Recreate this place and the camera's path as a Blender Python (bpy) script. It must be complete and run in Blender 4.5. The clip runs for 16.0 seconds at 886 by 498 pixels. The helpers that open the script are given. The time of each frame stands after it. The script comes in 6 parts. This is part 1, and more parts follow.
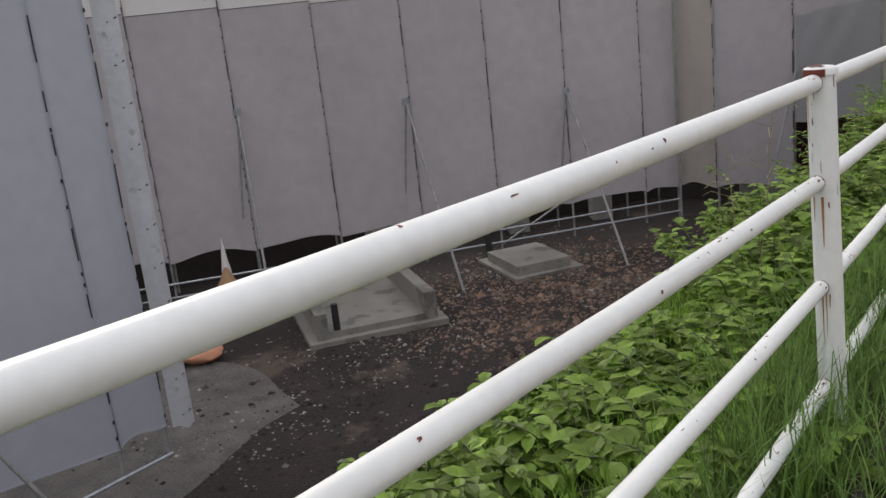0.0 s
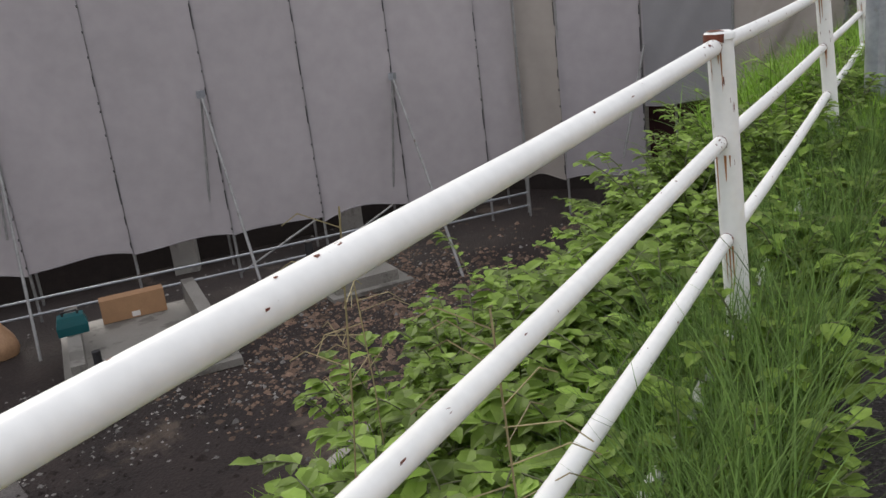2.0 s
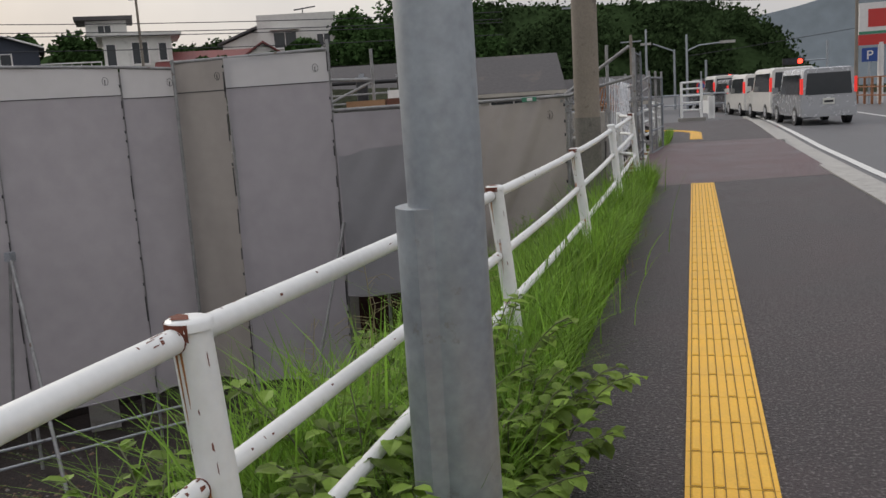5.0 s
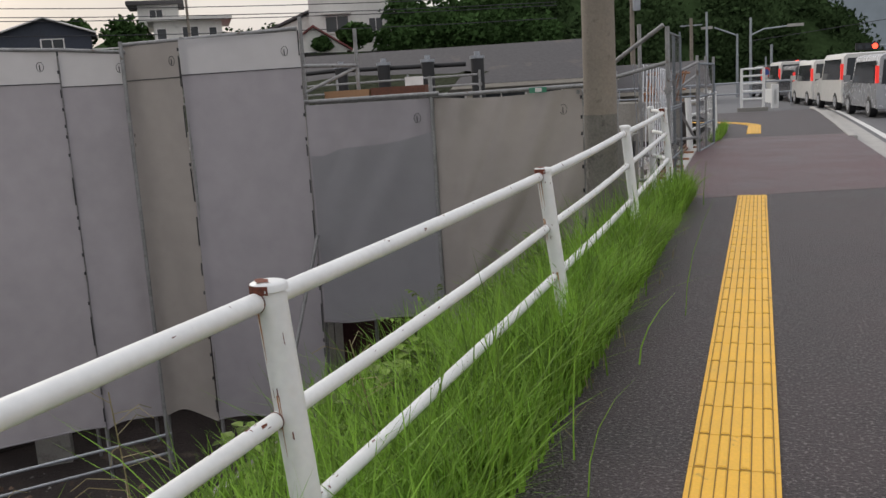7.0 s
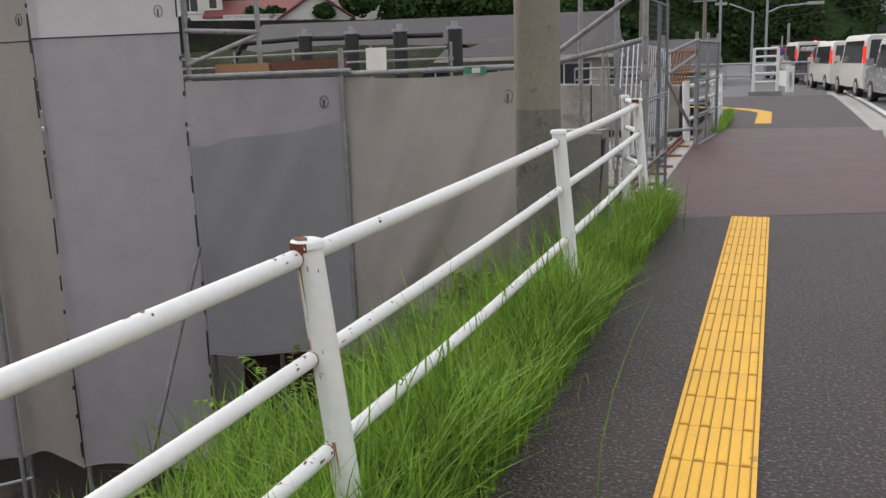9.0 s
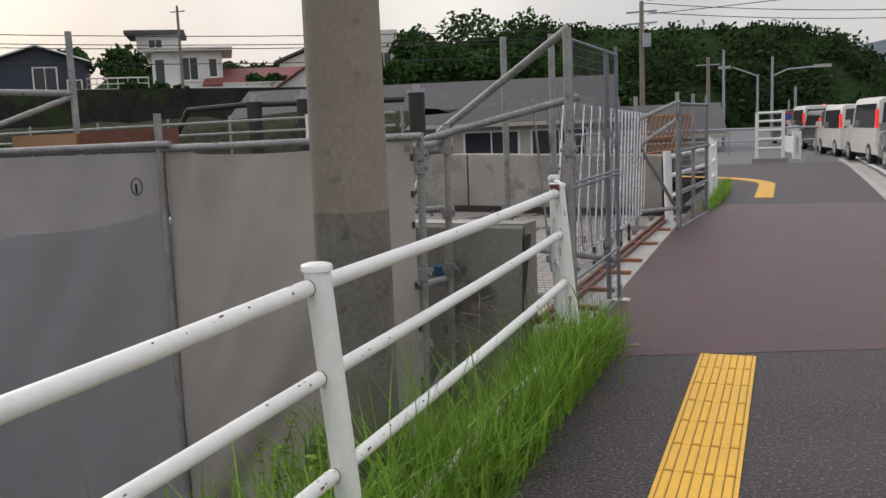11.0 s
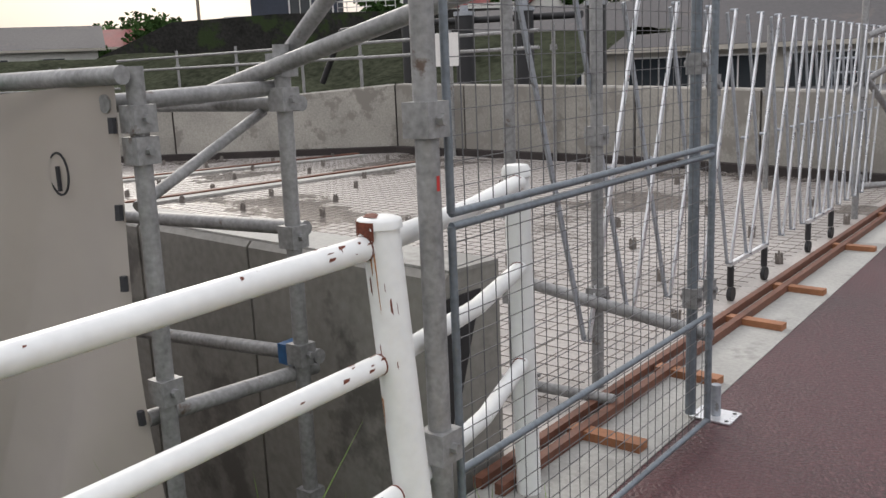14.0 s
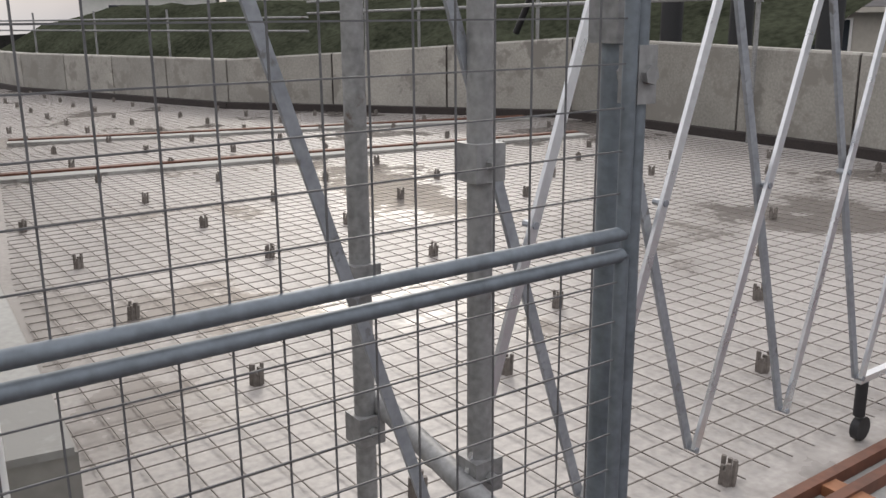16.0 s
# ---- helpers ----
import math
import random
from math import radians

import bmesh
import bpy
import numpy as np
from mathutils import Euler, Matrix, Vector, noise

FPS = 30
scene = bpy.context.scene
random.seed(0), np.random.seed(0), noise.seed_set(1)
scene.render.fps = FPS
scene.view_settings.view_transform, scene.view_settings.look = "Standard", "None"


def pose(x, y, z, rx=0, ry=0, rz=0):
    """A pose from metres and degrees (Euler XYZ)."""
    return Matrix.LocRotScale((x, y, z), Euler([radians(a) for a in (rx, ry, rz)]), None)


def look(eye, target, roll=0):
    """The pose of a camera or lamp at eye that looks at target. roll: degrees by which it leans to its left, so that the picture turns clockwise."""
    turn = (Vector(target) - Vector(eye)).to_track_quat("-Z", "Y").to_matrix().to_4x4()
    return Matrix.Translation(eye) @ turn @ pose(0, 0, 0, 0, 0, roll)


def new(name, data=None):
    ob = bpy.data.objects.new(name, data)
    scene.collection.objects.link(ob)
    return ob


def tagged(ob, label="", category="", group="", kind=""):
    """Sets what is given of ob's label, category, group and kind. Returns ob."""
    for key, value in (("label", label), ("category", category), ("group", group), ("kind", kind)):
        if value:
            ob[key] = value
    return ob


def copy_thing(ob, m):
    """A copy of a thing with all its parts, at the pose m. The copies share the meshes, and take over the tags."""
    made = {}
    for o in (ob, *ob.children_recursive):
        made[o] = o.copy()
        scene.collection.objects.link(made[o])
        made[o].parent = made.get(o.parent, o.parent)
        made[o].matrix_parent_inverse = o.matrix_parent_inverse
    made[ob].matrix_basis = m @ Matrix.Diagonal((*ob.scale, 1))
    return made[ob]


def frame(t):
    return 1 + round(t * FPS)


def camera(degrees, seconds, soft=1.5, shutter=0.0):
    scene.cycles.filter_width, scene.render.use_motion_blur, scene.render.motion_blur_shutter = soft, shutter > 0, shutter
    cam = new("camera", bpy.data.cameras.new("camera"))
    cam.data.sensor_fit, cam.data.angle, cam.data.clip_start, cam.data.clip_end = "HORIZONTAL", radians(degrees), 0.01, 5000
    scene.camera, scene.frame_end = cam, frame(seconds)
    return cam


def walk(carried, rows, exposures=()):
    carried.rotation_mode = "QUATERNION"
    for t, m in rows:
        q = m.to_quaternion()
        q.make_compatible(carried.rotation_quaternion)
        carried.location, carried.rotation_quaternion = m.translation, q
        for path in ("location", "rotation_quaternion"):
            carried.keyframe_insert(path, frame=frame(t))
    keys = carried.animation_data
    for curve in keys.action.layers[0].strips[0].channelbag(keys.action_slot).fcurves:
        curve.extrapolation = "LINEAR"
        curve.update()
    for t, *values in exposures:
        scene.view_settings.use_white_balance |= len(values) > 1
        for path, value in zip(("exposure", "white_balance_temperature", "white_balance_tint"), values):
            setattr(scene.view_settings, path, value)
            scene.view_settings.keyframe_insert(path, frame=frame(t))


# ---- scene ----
import functools

cam = camera(53.0, 16.0, soft=1.5)
PATH = [
    (0, (0.592, -2.584, 1.214), (-0.567, -1.029, 0.725), -6.3),
    (0.5, (0.657, -1.946, 1.245), (-0.547, -0.402, 0.84), -6.7),
    (1, (0.617, -1.266, 1.231), (-0.512, 0.325, 0.788), -6.5),
    (1.5, (0.607, -0.608, 1.234), (-0.457, 0.999, 0.702), -7.6),
    (2, (0.577, 0.086, 1.238), (-0.391, 1.736, 0.654), -6.9),
    (2.5, (0.628, 0.734, 1.283), (-0.245, 2.462, 0.781), -5.9),
    (3, (0.656, 1.402, 1.28), (-0.068, 3.189, 0.751), -5.2),
    (3.5, (0.719, 2.065, 1.289), (0.038, 3.878, 0.789), -5.2),
    (4, (0.778, 2.667, 1.316), (0.171, 4.527, 0.903), -4.9),
    (4.2, (0.818, 2.925, 1.313), (0.292, 4.818, 0.939), -5.2),
    (4.5, (0.882, 3.289, 1.349), (0.367, 5.195, 1.031), -5.5),
    (4.7, (0.89, 3.565, 1.323), (0.359, 5.466, 1.002), -4.5),
    (6.8, (1.075, 6.054, 1.305), (0.414, 7.905, 0.937), -3.8),
    (7, (1.07, 6.28, 1.325), (0.386, 8.126, 0.975), -3.5),
    (7.4, (1.1, 6.75, 1.337), (0.345, 8.576, 1.027), -2.8),
    (8, (1.096, 7.47, 1.345), (0.303, 9.279, 1.033), -3.5),
    (8.5, (1.124, 8.114, 1.337), (0.313, 9.907, 0.98), -3.5),
    (9, (1.129, 8.772, 1.341), (0.428, 10.6, 0.931), -2.0),
    (9.6, (1.187, 9.531, 1.329), (0.499, 11.379, 0.995), -0.8),
    (10, (1.197, 9.967, 1.338), (0.558, 11.843, 1.07), -0.2),
    (10.2, (1.21, 10.239, 1.347), (0.56, 12.112, 1.086), -0.7),
    (12.3, (1.265, 12.99, 1.279), (0.445, 14.782, 0.94), -2.5),
    (12.8, (1.25, 13.574, 1.296), (0.433, 15.36, 0.92), -2.1),
    (13, (1.258, 13.811, 1.274), (0.437, 15.594, 0.886), -1.9),
    (13.5, (1.223, 14.403, 1.271), (0.244, 16.1, 0.865), -1.3),
    (14, (1.167, 14.987, 1.287), (-0.05, 16.52, 0.877), -2.4),
    (14.3, (1.128, 15.331, 1.29), (-0.205, 16.763, 0.874), -4.0),
    (14.5, (1.079, 15.513, 1.282), (-0.294, 16.906, 0.865), -4.3),
    (15, (1.005, 16.014, 1.315), (-0.478, 17.305, 0.947), -2.5),
    (15.5, (0.885, 16.542, 1.274), (-0.673, 17.728, 0.865), -1.7),
    (15.8, (0.828, 16.803, 1.265), (-0.734, 17.959, 0.793), -0.7),
    (16, (0.817, 16.99, 1.247), (-0.758, 18.116, 0.746), -0.5),
]
walk(cam, [(t, look(eye, target, roll)) for t, eye, target, roll in PATH],
     exposures=[(0.0, 0.34), (1.5, 0.38), (2.5, 0.56), (3.0, 0.62), (3.5, 0.62), (4.0, 0.47), (4.5, 0.04), (7.0, 0.18), (7.5, 0.05), (8.0, -0.08), (8.5, 0.15), (9.0, 0.44), (9.5, 0.6), (10.0, 0.26), (12.5, 0.38), (13.5, 0.69), (14.0, 0.62), (15.0, 0.5), (15.5, 0.33), (16.0, 0.46)])

# ---- world and light ----
world = bpy.data.worlds.new("overcast_sky")
scene.world = world
world.use_nodes = True
wn, wl = world.node_tree.nodes, world.node_tree.links
wn.clear()
w_out, w_bg = wn.new("ShaderNodeOutputWorld"), wn.new("ShaderNodeBackground")
sky = wn.new("ShaderNodeTexSky")
sky.sky_type, sky.sun_disc = "NISHITA", False
sky.sun_elevation, sky.sun_rotation = radians(26), radians(-58)
sky.air_density, sky.dust_density = 1.5, 4.0
clouds, cramp, wmix, wtc = wn.new("ShaderNodeTexNoise"), wn.new("ShaderNodeValToRGB"), wn.new("ShaderNodeMixRGB"), wn.new("ShaderNodeTexCoord")
clouds.inputs["Scale"].default_value, clouds.inputs["Detail"].default_value = 2.6, 5.0
cramp.color_ramp.elements[0].position, cramp.color_ramp.elements[1].position = 0.35, 0.7
cramp.color_ramp.elements[0].color, cramp.color_ramp.elements[1].color = (5.4, 5.45, 5.9, 1), (8.95, 8.6, 8.5, 1)
wl.new(wtc.outputs["Generated"], clouds.inputs["Vector"])
wl.new(clouds.outputs["Fac"], cramp.inputs["Fac"])
wmix.inputs["Fac"].default_value = 0.85
wl.new(sky.outputs["Color"], wmix.inputs["Color1"])
wl.new(cramp.outputs["Color"], wmix.inputs["Color2"])
w_sep, w_rise, w_mul = wn.new("ShaderNodeSeparateXYZ"), wn.new("ShaderNodeMapRange"), wn.new("ShaderNodeVectorMath")
w_rise.inputs["From Min"].default_value, w_rise.inputs["From Max"].default_value = 0.0, 0.8
w_rise.inputs["To Min"].default_value, w_rise.inputs["To Max"].default_value = 0.66, 1.30
w_mul.operation = "SCALE"
wl.new(wtc.outputs["Generated"], w_sep.inputs["Vector"])
wl.new(w_sep.outputs["Z"], w_rise.inputs["Value"])
wl.new(wmix.outputs["Color"], w_mul.inputs[0])
wl.new(w_rise.outputs["Result"], w_mul.inputs["Scale"])
wl.new(w_mul.outputs["Vector"], w_bg.inputs["Color"])
w_bg.inputs["Strength"].default_value = 0.115
wl.new(w_bg.outputs["Background"], w_out.inputs["Surface"])
sun = new("sun", bpy.data.lights.new("sun", "SUN"))
sun.data.energy, sun.data.angle, sun.data.color = 0.9, radians(14), (1.0, 0.95, 0.88)
sun.matrix_world = look((-12, 7.5, 7.0), (0, 0, 0))


# ---- materials ----
def material(name, color, rough=0.7, metal=0.0, vary=0.25, scale=6.0, fine=60.0, bump=0.15, dist=0.01, stain=None, stain_at=0.6, stain_scale=1.5, island=0.0, alpha_through=0.0, wet=0.0, spec=0.5, each=0.0):
    """A procedural surface: base colour varied at two scales, an optional stain with its own shape, relief and gloss."""
    m = bpy.data.materials.new(name)
    m.use_nodes = True
    n, l = m.node_tree.nodes, m.node_tree.links
    b = n["Principled BSDF"]
    b.inputs["Metallic"].default_value = metal
    b.inputs["Specular IOR Level"].default_value = spec
    tc = n.new("ShaderNodeTexCoord")
    n1, n2 = n.new("ShaderNodeTexNoise"), n.new("ShaderNodeTexNoise")
    n1.inputs["Scale"].default_value, n1.inputs["Detail"].default_value = scale, 5.0
    n2.inputs["Scale"].default_value, n2.inputs["Detail"].default_value = fine, 3.0
    geo = n.new("ShaderNodeNewGeometry")
    for x in (n1, n2):
        l.new(geo.outputs["Position"], x.inputs["Vector"])
    add = n.new("ShaderNodeMath")
    add.operation = "ADD"
    l.new(n1.outputs["Fac"], add.inputs[0])
    l.new(n2.outputs["Fac"], add.inputs[1])
    ramp = n.new("ShaderNodeMapRange")
    ramp.inputs["From Min"].default_value, ramp.inputs["From Max"].default_value = 0.6, 1.4
    ramp.inputs["To Min"].default_value, ramp.inputs["To Max"].default_value = 1 - vary, 1 + vary
    l.new(add.outputs[0], ramp.inputs["Value"])
    mul = n.new("ShaderNodeVectorMath")
    mul.operation = "SCALE"
    mul.inputs[0].default_value = color
    l.new(ramp.outputs["Result"], mul.inputs["Scale"])
    col = mul.outputs["Vector"]
    if island:
        mr = n.new("ShaderNodeMapRange")
        mr.inputs["To Min"].default_value, mr.inputs["To Max"].default_value = 1 - island, 1 + island
        l.new(geo.outputs["Random Per Island"], mr.inputs["Value"])
        m2 = n.new("ShaderNodeVectorMath")
        m2.operation = "SCALE"
        l.new(col, m2.inputs[0])
        l.new(mr.outputs["Result"], m2.inputs["Scale"])
        col = m2.outputs["Vector"]
    if each:
        oi, mo, m3 = n.new("ShaderNodeObjectInfo"), n.new("ShaderNodeMapRange"), n.new("ShaderNodeVectorMath")
        mo.inputs["To Min"].default_value, mo.inputs["To Max"].default_value = 1 - each, 1 + each
        m3.operation = "SCALE"
        l.new(oi.outputs["Random"], mo.inputs["Value"])
        l.new(col, m3.inputs[0])
        l.new(mo.outputs["Result"], m3.inputs["Scale"])
        col = m3.outputs["Vector"]
    rough_out = None
    if stain:
        ns = n.new("ShaderNodeTexNoise")
        ns.inputs["Scale"].default_value, ns.inputs["Detail"].default_value, ns.inputs["Roughness"].default_value = stain_scale, 6.0, 0.65
        l.new(geo.outputs["Position"], ns.inputs["Vector"])
        cr = n.new("ShaderNodeMapRange")
        cr.inputs["From Min"].default_value, cr.inputs["From Max"].default_value = stain_at, stain_at + 0.06
        l.new(ns.outputs["Fac"], cr.inputs["Value"])
        mix = n.new("ShaderNodeMixRGB")
        l.new(cr.outputs["Result"], mix.inputs["Fac"])
        l.new(col, mix.inputs["Color1"])
        mix.inputs["Color2"].default_value = (*stain, 1)
        col = mix.outputs["Color"]
        if wet:
            rr = n.new("ShaderNodeMapRange")
            rr.inputs["To Min"].default_value, rr.inputs["To Max"].default_value = rough, wet
            l.new(cr.outputs["Result"], rr.inputs["Value"])
            rough_out = rr.outputs["Result"]
    l.new(col, b.inputs["Base Color"])
    if rough_out:
        l.new(rough_out, b.inputs["Roughness"])
    else:
        rr = n.new("ShaderNodeMapRange")
        rr.inputs["To Min"].default_value, rr.inputs["To Max"].default_value = max(0.03, rough - 0.12), min(1.0, rough + 0.12)
        l.new(n1.outputs["Fac"], rr.inputs["Value"])
        l.new(rr.outputs["Result"], b.inputs["Roughness"])
    if bump:
        bp = n.new("ShaderNodeBump")
        bp.inputs["Strength"].default_value, bp.inputs["Distance"].default_value = bump, dist
        l.new(n2.outputs["Fac"], bp.inputs["Height"])
        l.new(bp.outputs["Normal"], b.inputs["Normal"])
    if alpha_through:
        tr = n.new("ShaderNodeBsdfTranslucent")
        l.new(col, tr.inputs["Color"])
        ms = n.new("ShaderNodeMixShader")
        ms.inputs["Fac"].default_value = alpha_through
        l.new(b.outputs["BSDF"], ms.inputs[1])
        l.new(tr.outputs["BSDF"], ms.inputs[2])
        l.new(ms.outputs["Shader"], n["Material Output"].inputs["Surface"])
    return m


M_ASPHALT = material("damp_asphalt", (0.036, 0.026, 0.027), 0.54, vary=0.9, scale=1.3, fine=85, bump=0.8, dist=0.02, stain=(0.16, 0.14, 0.14), stain_at=0.545, stain_scale=62, spec=0.45)
M_ASPHALT_OLD = material("older_asphalt", (0.032, 0.027, 0.027), 0.9, vary=0.7, scale=1.5, fine=90, bump=1.0, dist=0.015, stain=(0.085, 0.078, 0.076), stain_at=0.56, stain_scale=70, spec=0.25)
M_PURPLE = material("reddish_asphalt", (0.050, 0.013, 0.016), 0.40, vary=0.85, scale=1.0, fine=75, bump=0.7, dist=0.014, stain=(0.115, 0.048, 0.053), stain_at=0.55, stain_scale=60, spec=0.5)
M_ROAD = material("road_asphalt", (0.10, 0.10, 0.105), 0.6, vary=0.2, scale=0.6, fine=160, bump=0.4, dist=0.004)
M_YELLOW = material("tactile_yellow", (0.78, 0.44, 0.045), 0.55, vary=0.12, scale=5, fine=90, bump=0.2, dist=0.003, stain=(0.45, 0.26, 0.05), stain_at=0.66, stain_scale=9)
M_BARRIM = material("tactile_bar_outline", (0.22, 0.13, 0.03), 0.8, vary=0.3, scale=12)
M_PAINT = material("white_paint", (0.74, 0.75, 0.74), 0.38, vary=0.07, scale=4, fine=40, bump=0.06, dist=0.002, stain=(0.30, 0.26, 0.22), stain_at=0.70, stain_scale=26)
M_RUST = material("rust", (0.13, 0.035, 0.018), 0.85, vary=0.5, scale=30, fine=150, bump=0.5, dist=0.003)
M_GALV = material("galvanised_steel", (0.33, 0.35, 0.38), 0.5, 0.5, vary=0.25, scale=9, fine=60, bump=0.08, dist=0.002, stain=(0.20, 0.20, 0.20), stain_at=0.6, stain_scale=14)
M_GALV_POLE = material("galvanised_pole", (0.33, 0.36, 0.39), 0.5, 0.55, vary=0.2, scale=5, fine=30, bump=0.05, dist=0.002, stain=(0.25, 0.25, 0.24), stain_at=0.6, stain_scale=6)
M_TUBE = material("scaffold_tube", (0.27, 0.27, 0.27), 0.6, 0.35, vary=0.4, scale=8, fine=60, bump=0.2, dist=0.002, stain=(0.13, 0.095, 0.075), stain_at=0.63, stain_scale=9)
M_WIRE = material("dull_wire", (0.13, 0.13, 0.135), 0.6, 0.3, vary=0.25, scale=10, bump=0.0)
M_RUSTRUN = material("orange_rust_run", (0.36, 0.16, 0.055), 0.85, vary=0.4, scale=30, fine=120, bump=0.1, dist=0.002)
M_FRAME = material("bluish_galvanised_frame", (0.17, 0.195, 0.22), 0.5, 0.4, vary=0.3, scale=12, fine=70, bump=0.08, dist=0.002)
M_MAROON = material("maroon_tarpaulin", (0.035, 0.012, 0.014), 0.7, vary=0.35, scale=3, fine=20, bump=0.1, dist=0.01, spec=0.2)
M_ALU = material("aluminium", (0.72, 0.73, 0.75), 0.3, 0.75, vary=0.12, scale=10, bump=0.03, dist=0.001)
M_CONC = material("concrete", (0.30, 0.285, 0.255), 0.8, vary=0.3, scale=1.6, fine=45, bump=0.15, dist=0.004, stain=(0.225, 0.21, 0.187), stain_at=0.53, stain_scale=2.6, each=0.14)
M_CONC_DRY = material("pale_concrete", (0.34, 0.335, 0.315), 0.8, vary=0.2, scale=2.5, fine=60, bump=0.15, dist=0.003, stain=(0.24, 0.235, 0.22), stain_at=0.56, stain_scale=2)
M_CONC_WET = material("damp_grey_concrete", (0.21, 0.20, 0.182), 0.6, vary=0.3, scale=2.2, fine=50, bump=0.2, dist=0.004, stain=(0.12, 0.112, 0.10), stain_at=0.55, stain_scale=1.8)
M_CONC_DARK = material("wet_concrete_wall", (0.23, 0.22, 0.20), 0.6, vary=0.25, scale=1.2, fine=30, bump=0.15, dist=0.004, stain=(0.115, 0.108, 0.097), stain_at=0.54, stain_scale=1.4)
M_DECK = material("wet_deck_concrete", (0.37, 0.345, 0.325), 0.52, vary=0.28, scale=0.9, fine=40, bump=0.04, dist=0.003, stain=(0.20, 0.18, 0.165), stain_at=0.53, stain_scale=0.55, wet=0.14, spec=0.32)
M_POLE_UP = material("pole_concrete_upper", (0.22, 0.19, 0.155), 0.85, vary=0.2, scale=3, fine=50, bump=0.2, dist=0.004, stain=(0.14, 0.12, 0.10), stain_at=0.6, stain_scale=4)
M_POLE_LOW = material("pole_concrete_lower", (0.15, 0.14, 0.122), 0.85, vary=0.3, scale=4, fine=50, bump=0.3, dist=0.004, stain=(0.085, 0.08, 0.07), stain_at=0.55, stain_scale=5)
M_SHEET = material("grey_mesh_sheet", (0.345, 0.325, 0.345), 0.7, vary=0.10, scale=0.7, fine=4, bump=0.05, dist=0.02, alpha_through=0.18, spec=0.2, each=0.07)
M_SHEET_OLD = material("weathered_mesh_sheet", (0.355, 0.325, 0.30), 0.8, vary=0.08, scale=0.8, fine=5, bump=0.06, dist=0.02, alpha_through=0.18, spec=0.2)
M_SHEET_NEAR = material("bluish_mesh_sheet", (0.36, 0.37, 0.42), 0.7, vary=0.06, scale=0.8, fine=5, bump=0.05, dist=0.02, alpha_through=0.18, spec=0.2)
M_SHEET_PALE = material("pale_sheet_edge", (0.46, 0.47, 0.50), 0.5, vary=0.12, scale=2, fine=12, bump=0.1, dist=0.01, stain=(0.33, 0.33, 0.34), stain_at=0.62, stain_scale=5)
M_SHEET_LOW = material("double_layer_sheet", (0.30, 0.295, 0.31), 0.75, vary=0.06, scale=0.8, fine=5, bump=0.05, dist=0.02, alpha_through=0.14, spec=0.2)
M_SEAM = material("dark_lacing", (0.035, 0.035, 0.04), 0.8, vary=0.3, bump=0.0)
M_SHEET_TOP = material("pale_sheet_band", (0.50, 0.49, 0.50), 0.7, vary=0.05, scale=0.8, fine=5, bump=0.04, dist=0.01, alpha_through=0.3, spec=0.2)
M_LOT = material("dark_damp_soil", (0.029, 0.022, 0.020), 0.85, vary=0.6, scale=1.6, fine=26, bump=0.9, dist=0.04, stain=(0.085, 0.066, 0.052), stain_at=0.58, stain_scale=0.5, spec=0.3)
M_GRAVEL = material("wet_gravel", (0.105, 0.095, 0.09), 0.7, vary=0.6, scale=3, fine=40, bump=0.9, dist=0.03, spec=0.3)
M_RUBBLE = material("brown_rubble", (0.13, 0.085, 0.06), 0.8, vary=0.5, scale=3, fine=35, bump=0.6, dist=0.02, island=0.6)
M_STONE = material("grey_rubble", (0.19, 0.18, 0.17), 0.8, vary=0.4, scale=5, fine=40, bump=0.4, dist=0.01, island=0.5)
M_BANK = material("bank_soil", (0.045, 0.055, 0.022), 1.0, vary=0.5, scale=4, fine=30, bump=0.8, dist=0.03, spec=0.05)
M_FINEGRASS = material("fine_grass_blades", (0.13, 0.215, 0.055), 0.6, vary=0.35, scale=1.5, fine=10, bump=0.0, island=0.5, alpha_through=0.4, spec=0.2)
M_GRASS = material("grass_blades", (0.185, 0.325, 0.045), 0.55, vary=0.35, scale=1.5, fine=10, bump=0.0, island=0.5, alpha_through=0.4, spec=0.2)
M_DRYGRASS = material("dry_grass", (0.30, 0.25, 0.13), 0.7, vary=0.3, scale=2, bump=0.0, island=0.35, alpha_through=0.25)
M_LEAF = material("shrub_leaves", (0.20, 0.30, 0.055), 0.55, vary=0.45, scale=2.2, fine=12, bump=0.0, island=0.55, alpha_through=0.4, spec=0.2)
M_STEM = material("green_stems", (0.10, 0.11, 0.05), 0.7, vary=0.3, bump=0.0)
M_TREE = material("dark_woods", (0.030, 0.050, 0.020), 0.95, vary=0.5, scale=0.10, fine=1.0, bump=0.0, island=0.5, alpha_through=0.1, spec=0.0)
M_HEDGE = material("garden_shrubs", (0.040, 0.075, 0.025), 0.95, vary=0.5, scale=0.3, fine=2, bump=0.0, island=0.5, alpha_through=0.15, spec=0.0)
M_HILL = material("haze_tinted_hill", (0.17, 0.20, 0.22), 0.95, vary=0.2, scale=0.01, fine=0.1, bump=0.0)
M_TRUNK = material("bark", (0.06, 0.05, 0.04), 0.9, vary=0.4, scale=3)
M_WOOD = material("red_brown_timber", (0.12, 0.045, 0.025), 0.65, vary=0.35, scale=8, fine=40, bump=0.3, dist=0.003)
M_BATTEN = material("orange_brown_batten", (0.26, 0.11, 0.05), 0.65, vary=0.3, scale=8, fine=40, bump=0.3, dist=0.003)
M_REBAR = material("rebar", (0.17, 0.15, 0.135), 0.7, 0.1, vary=0.4, scale=10, bump=0.2, dist=0.002)
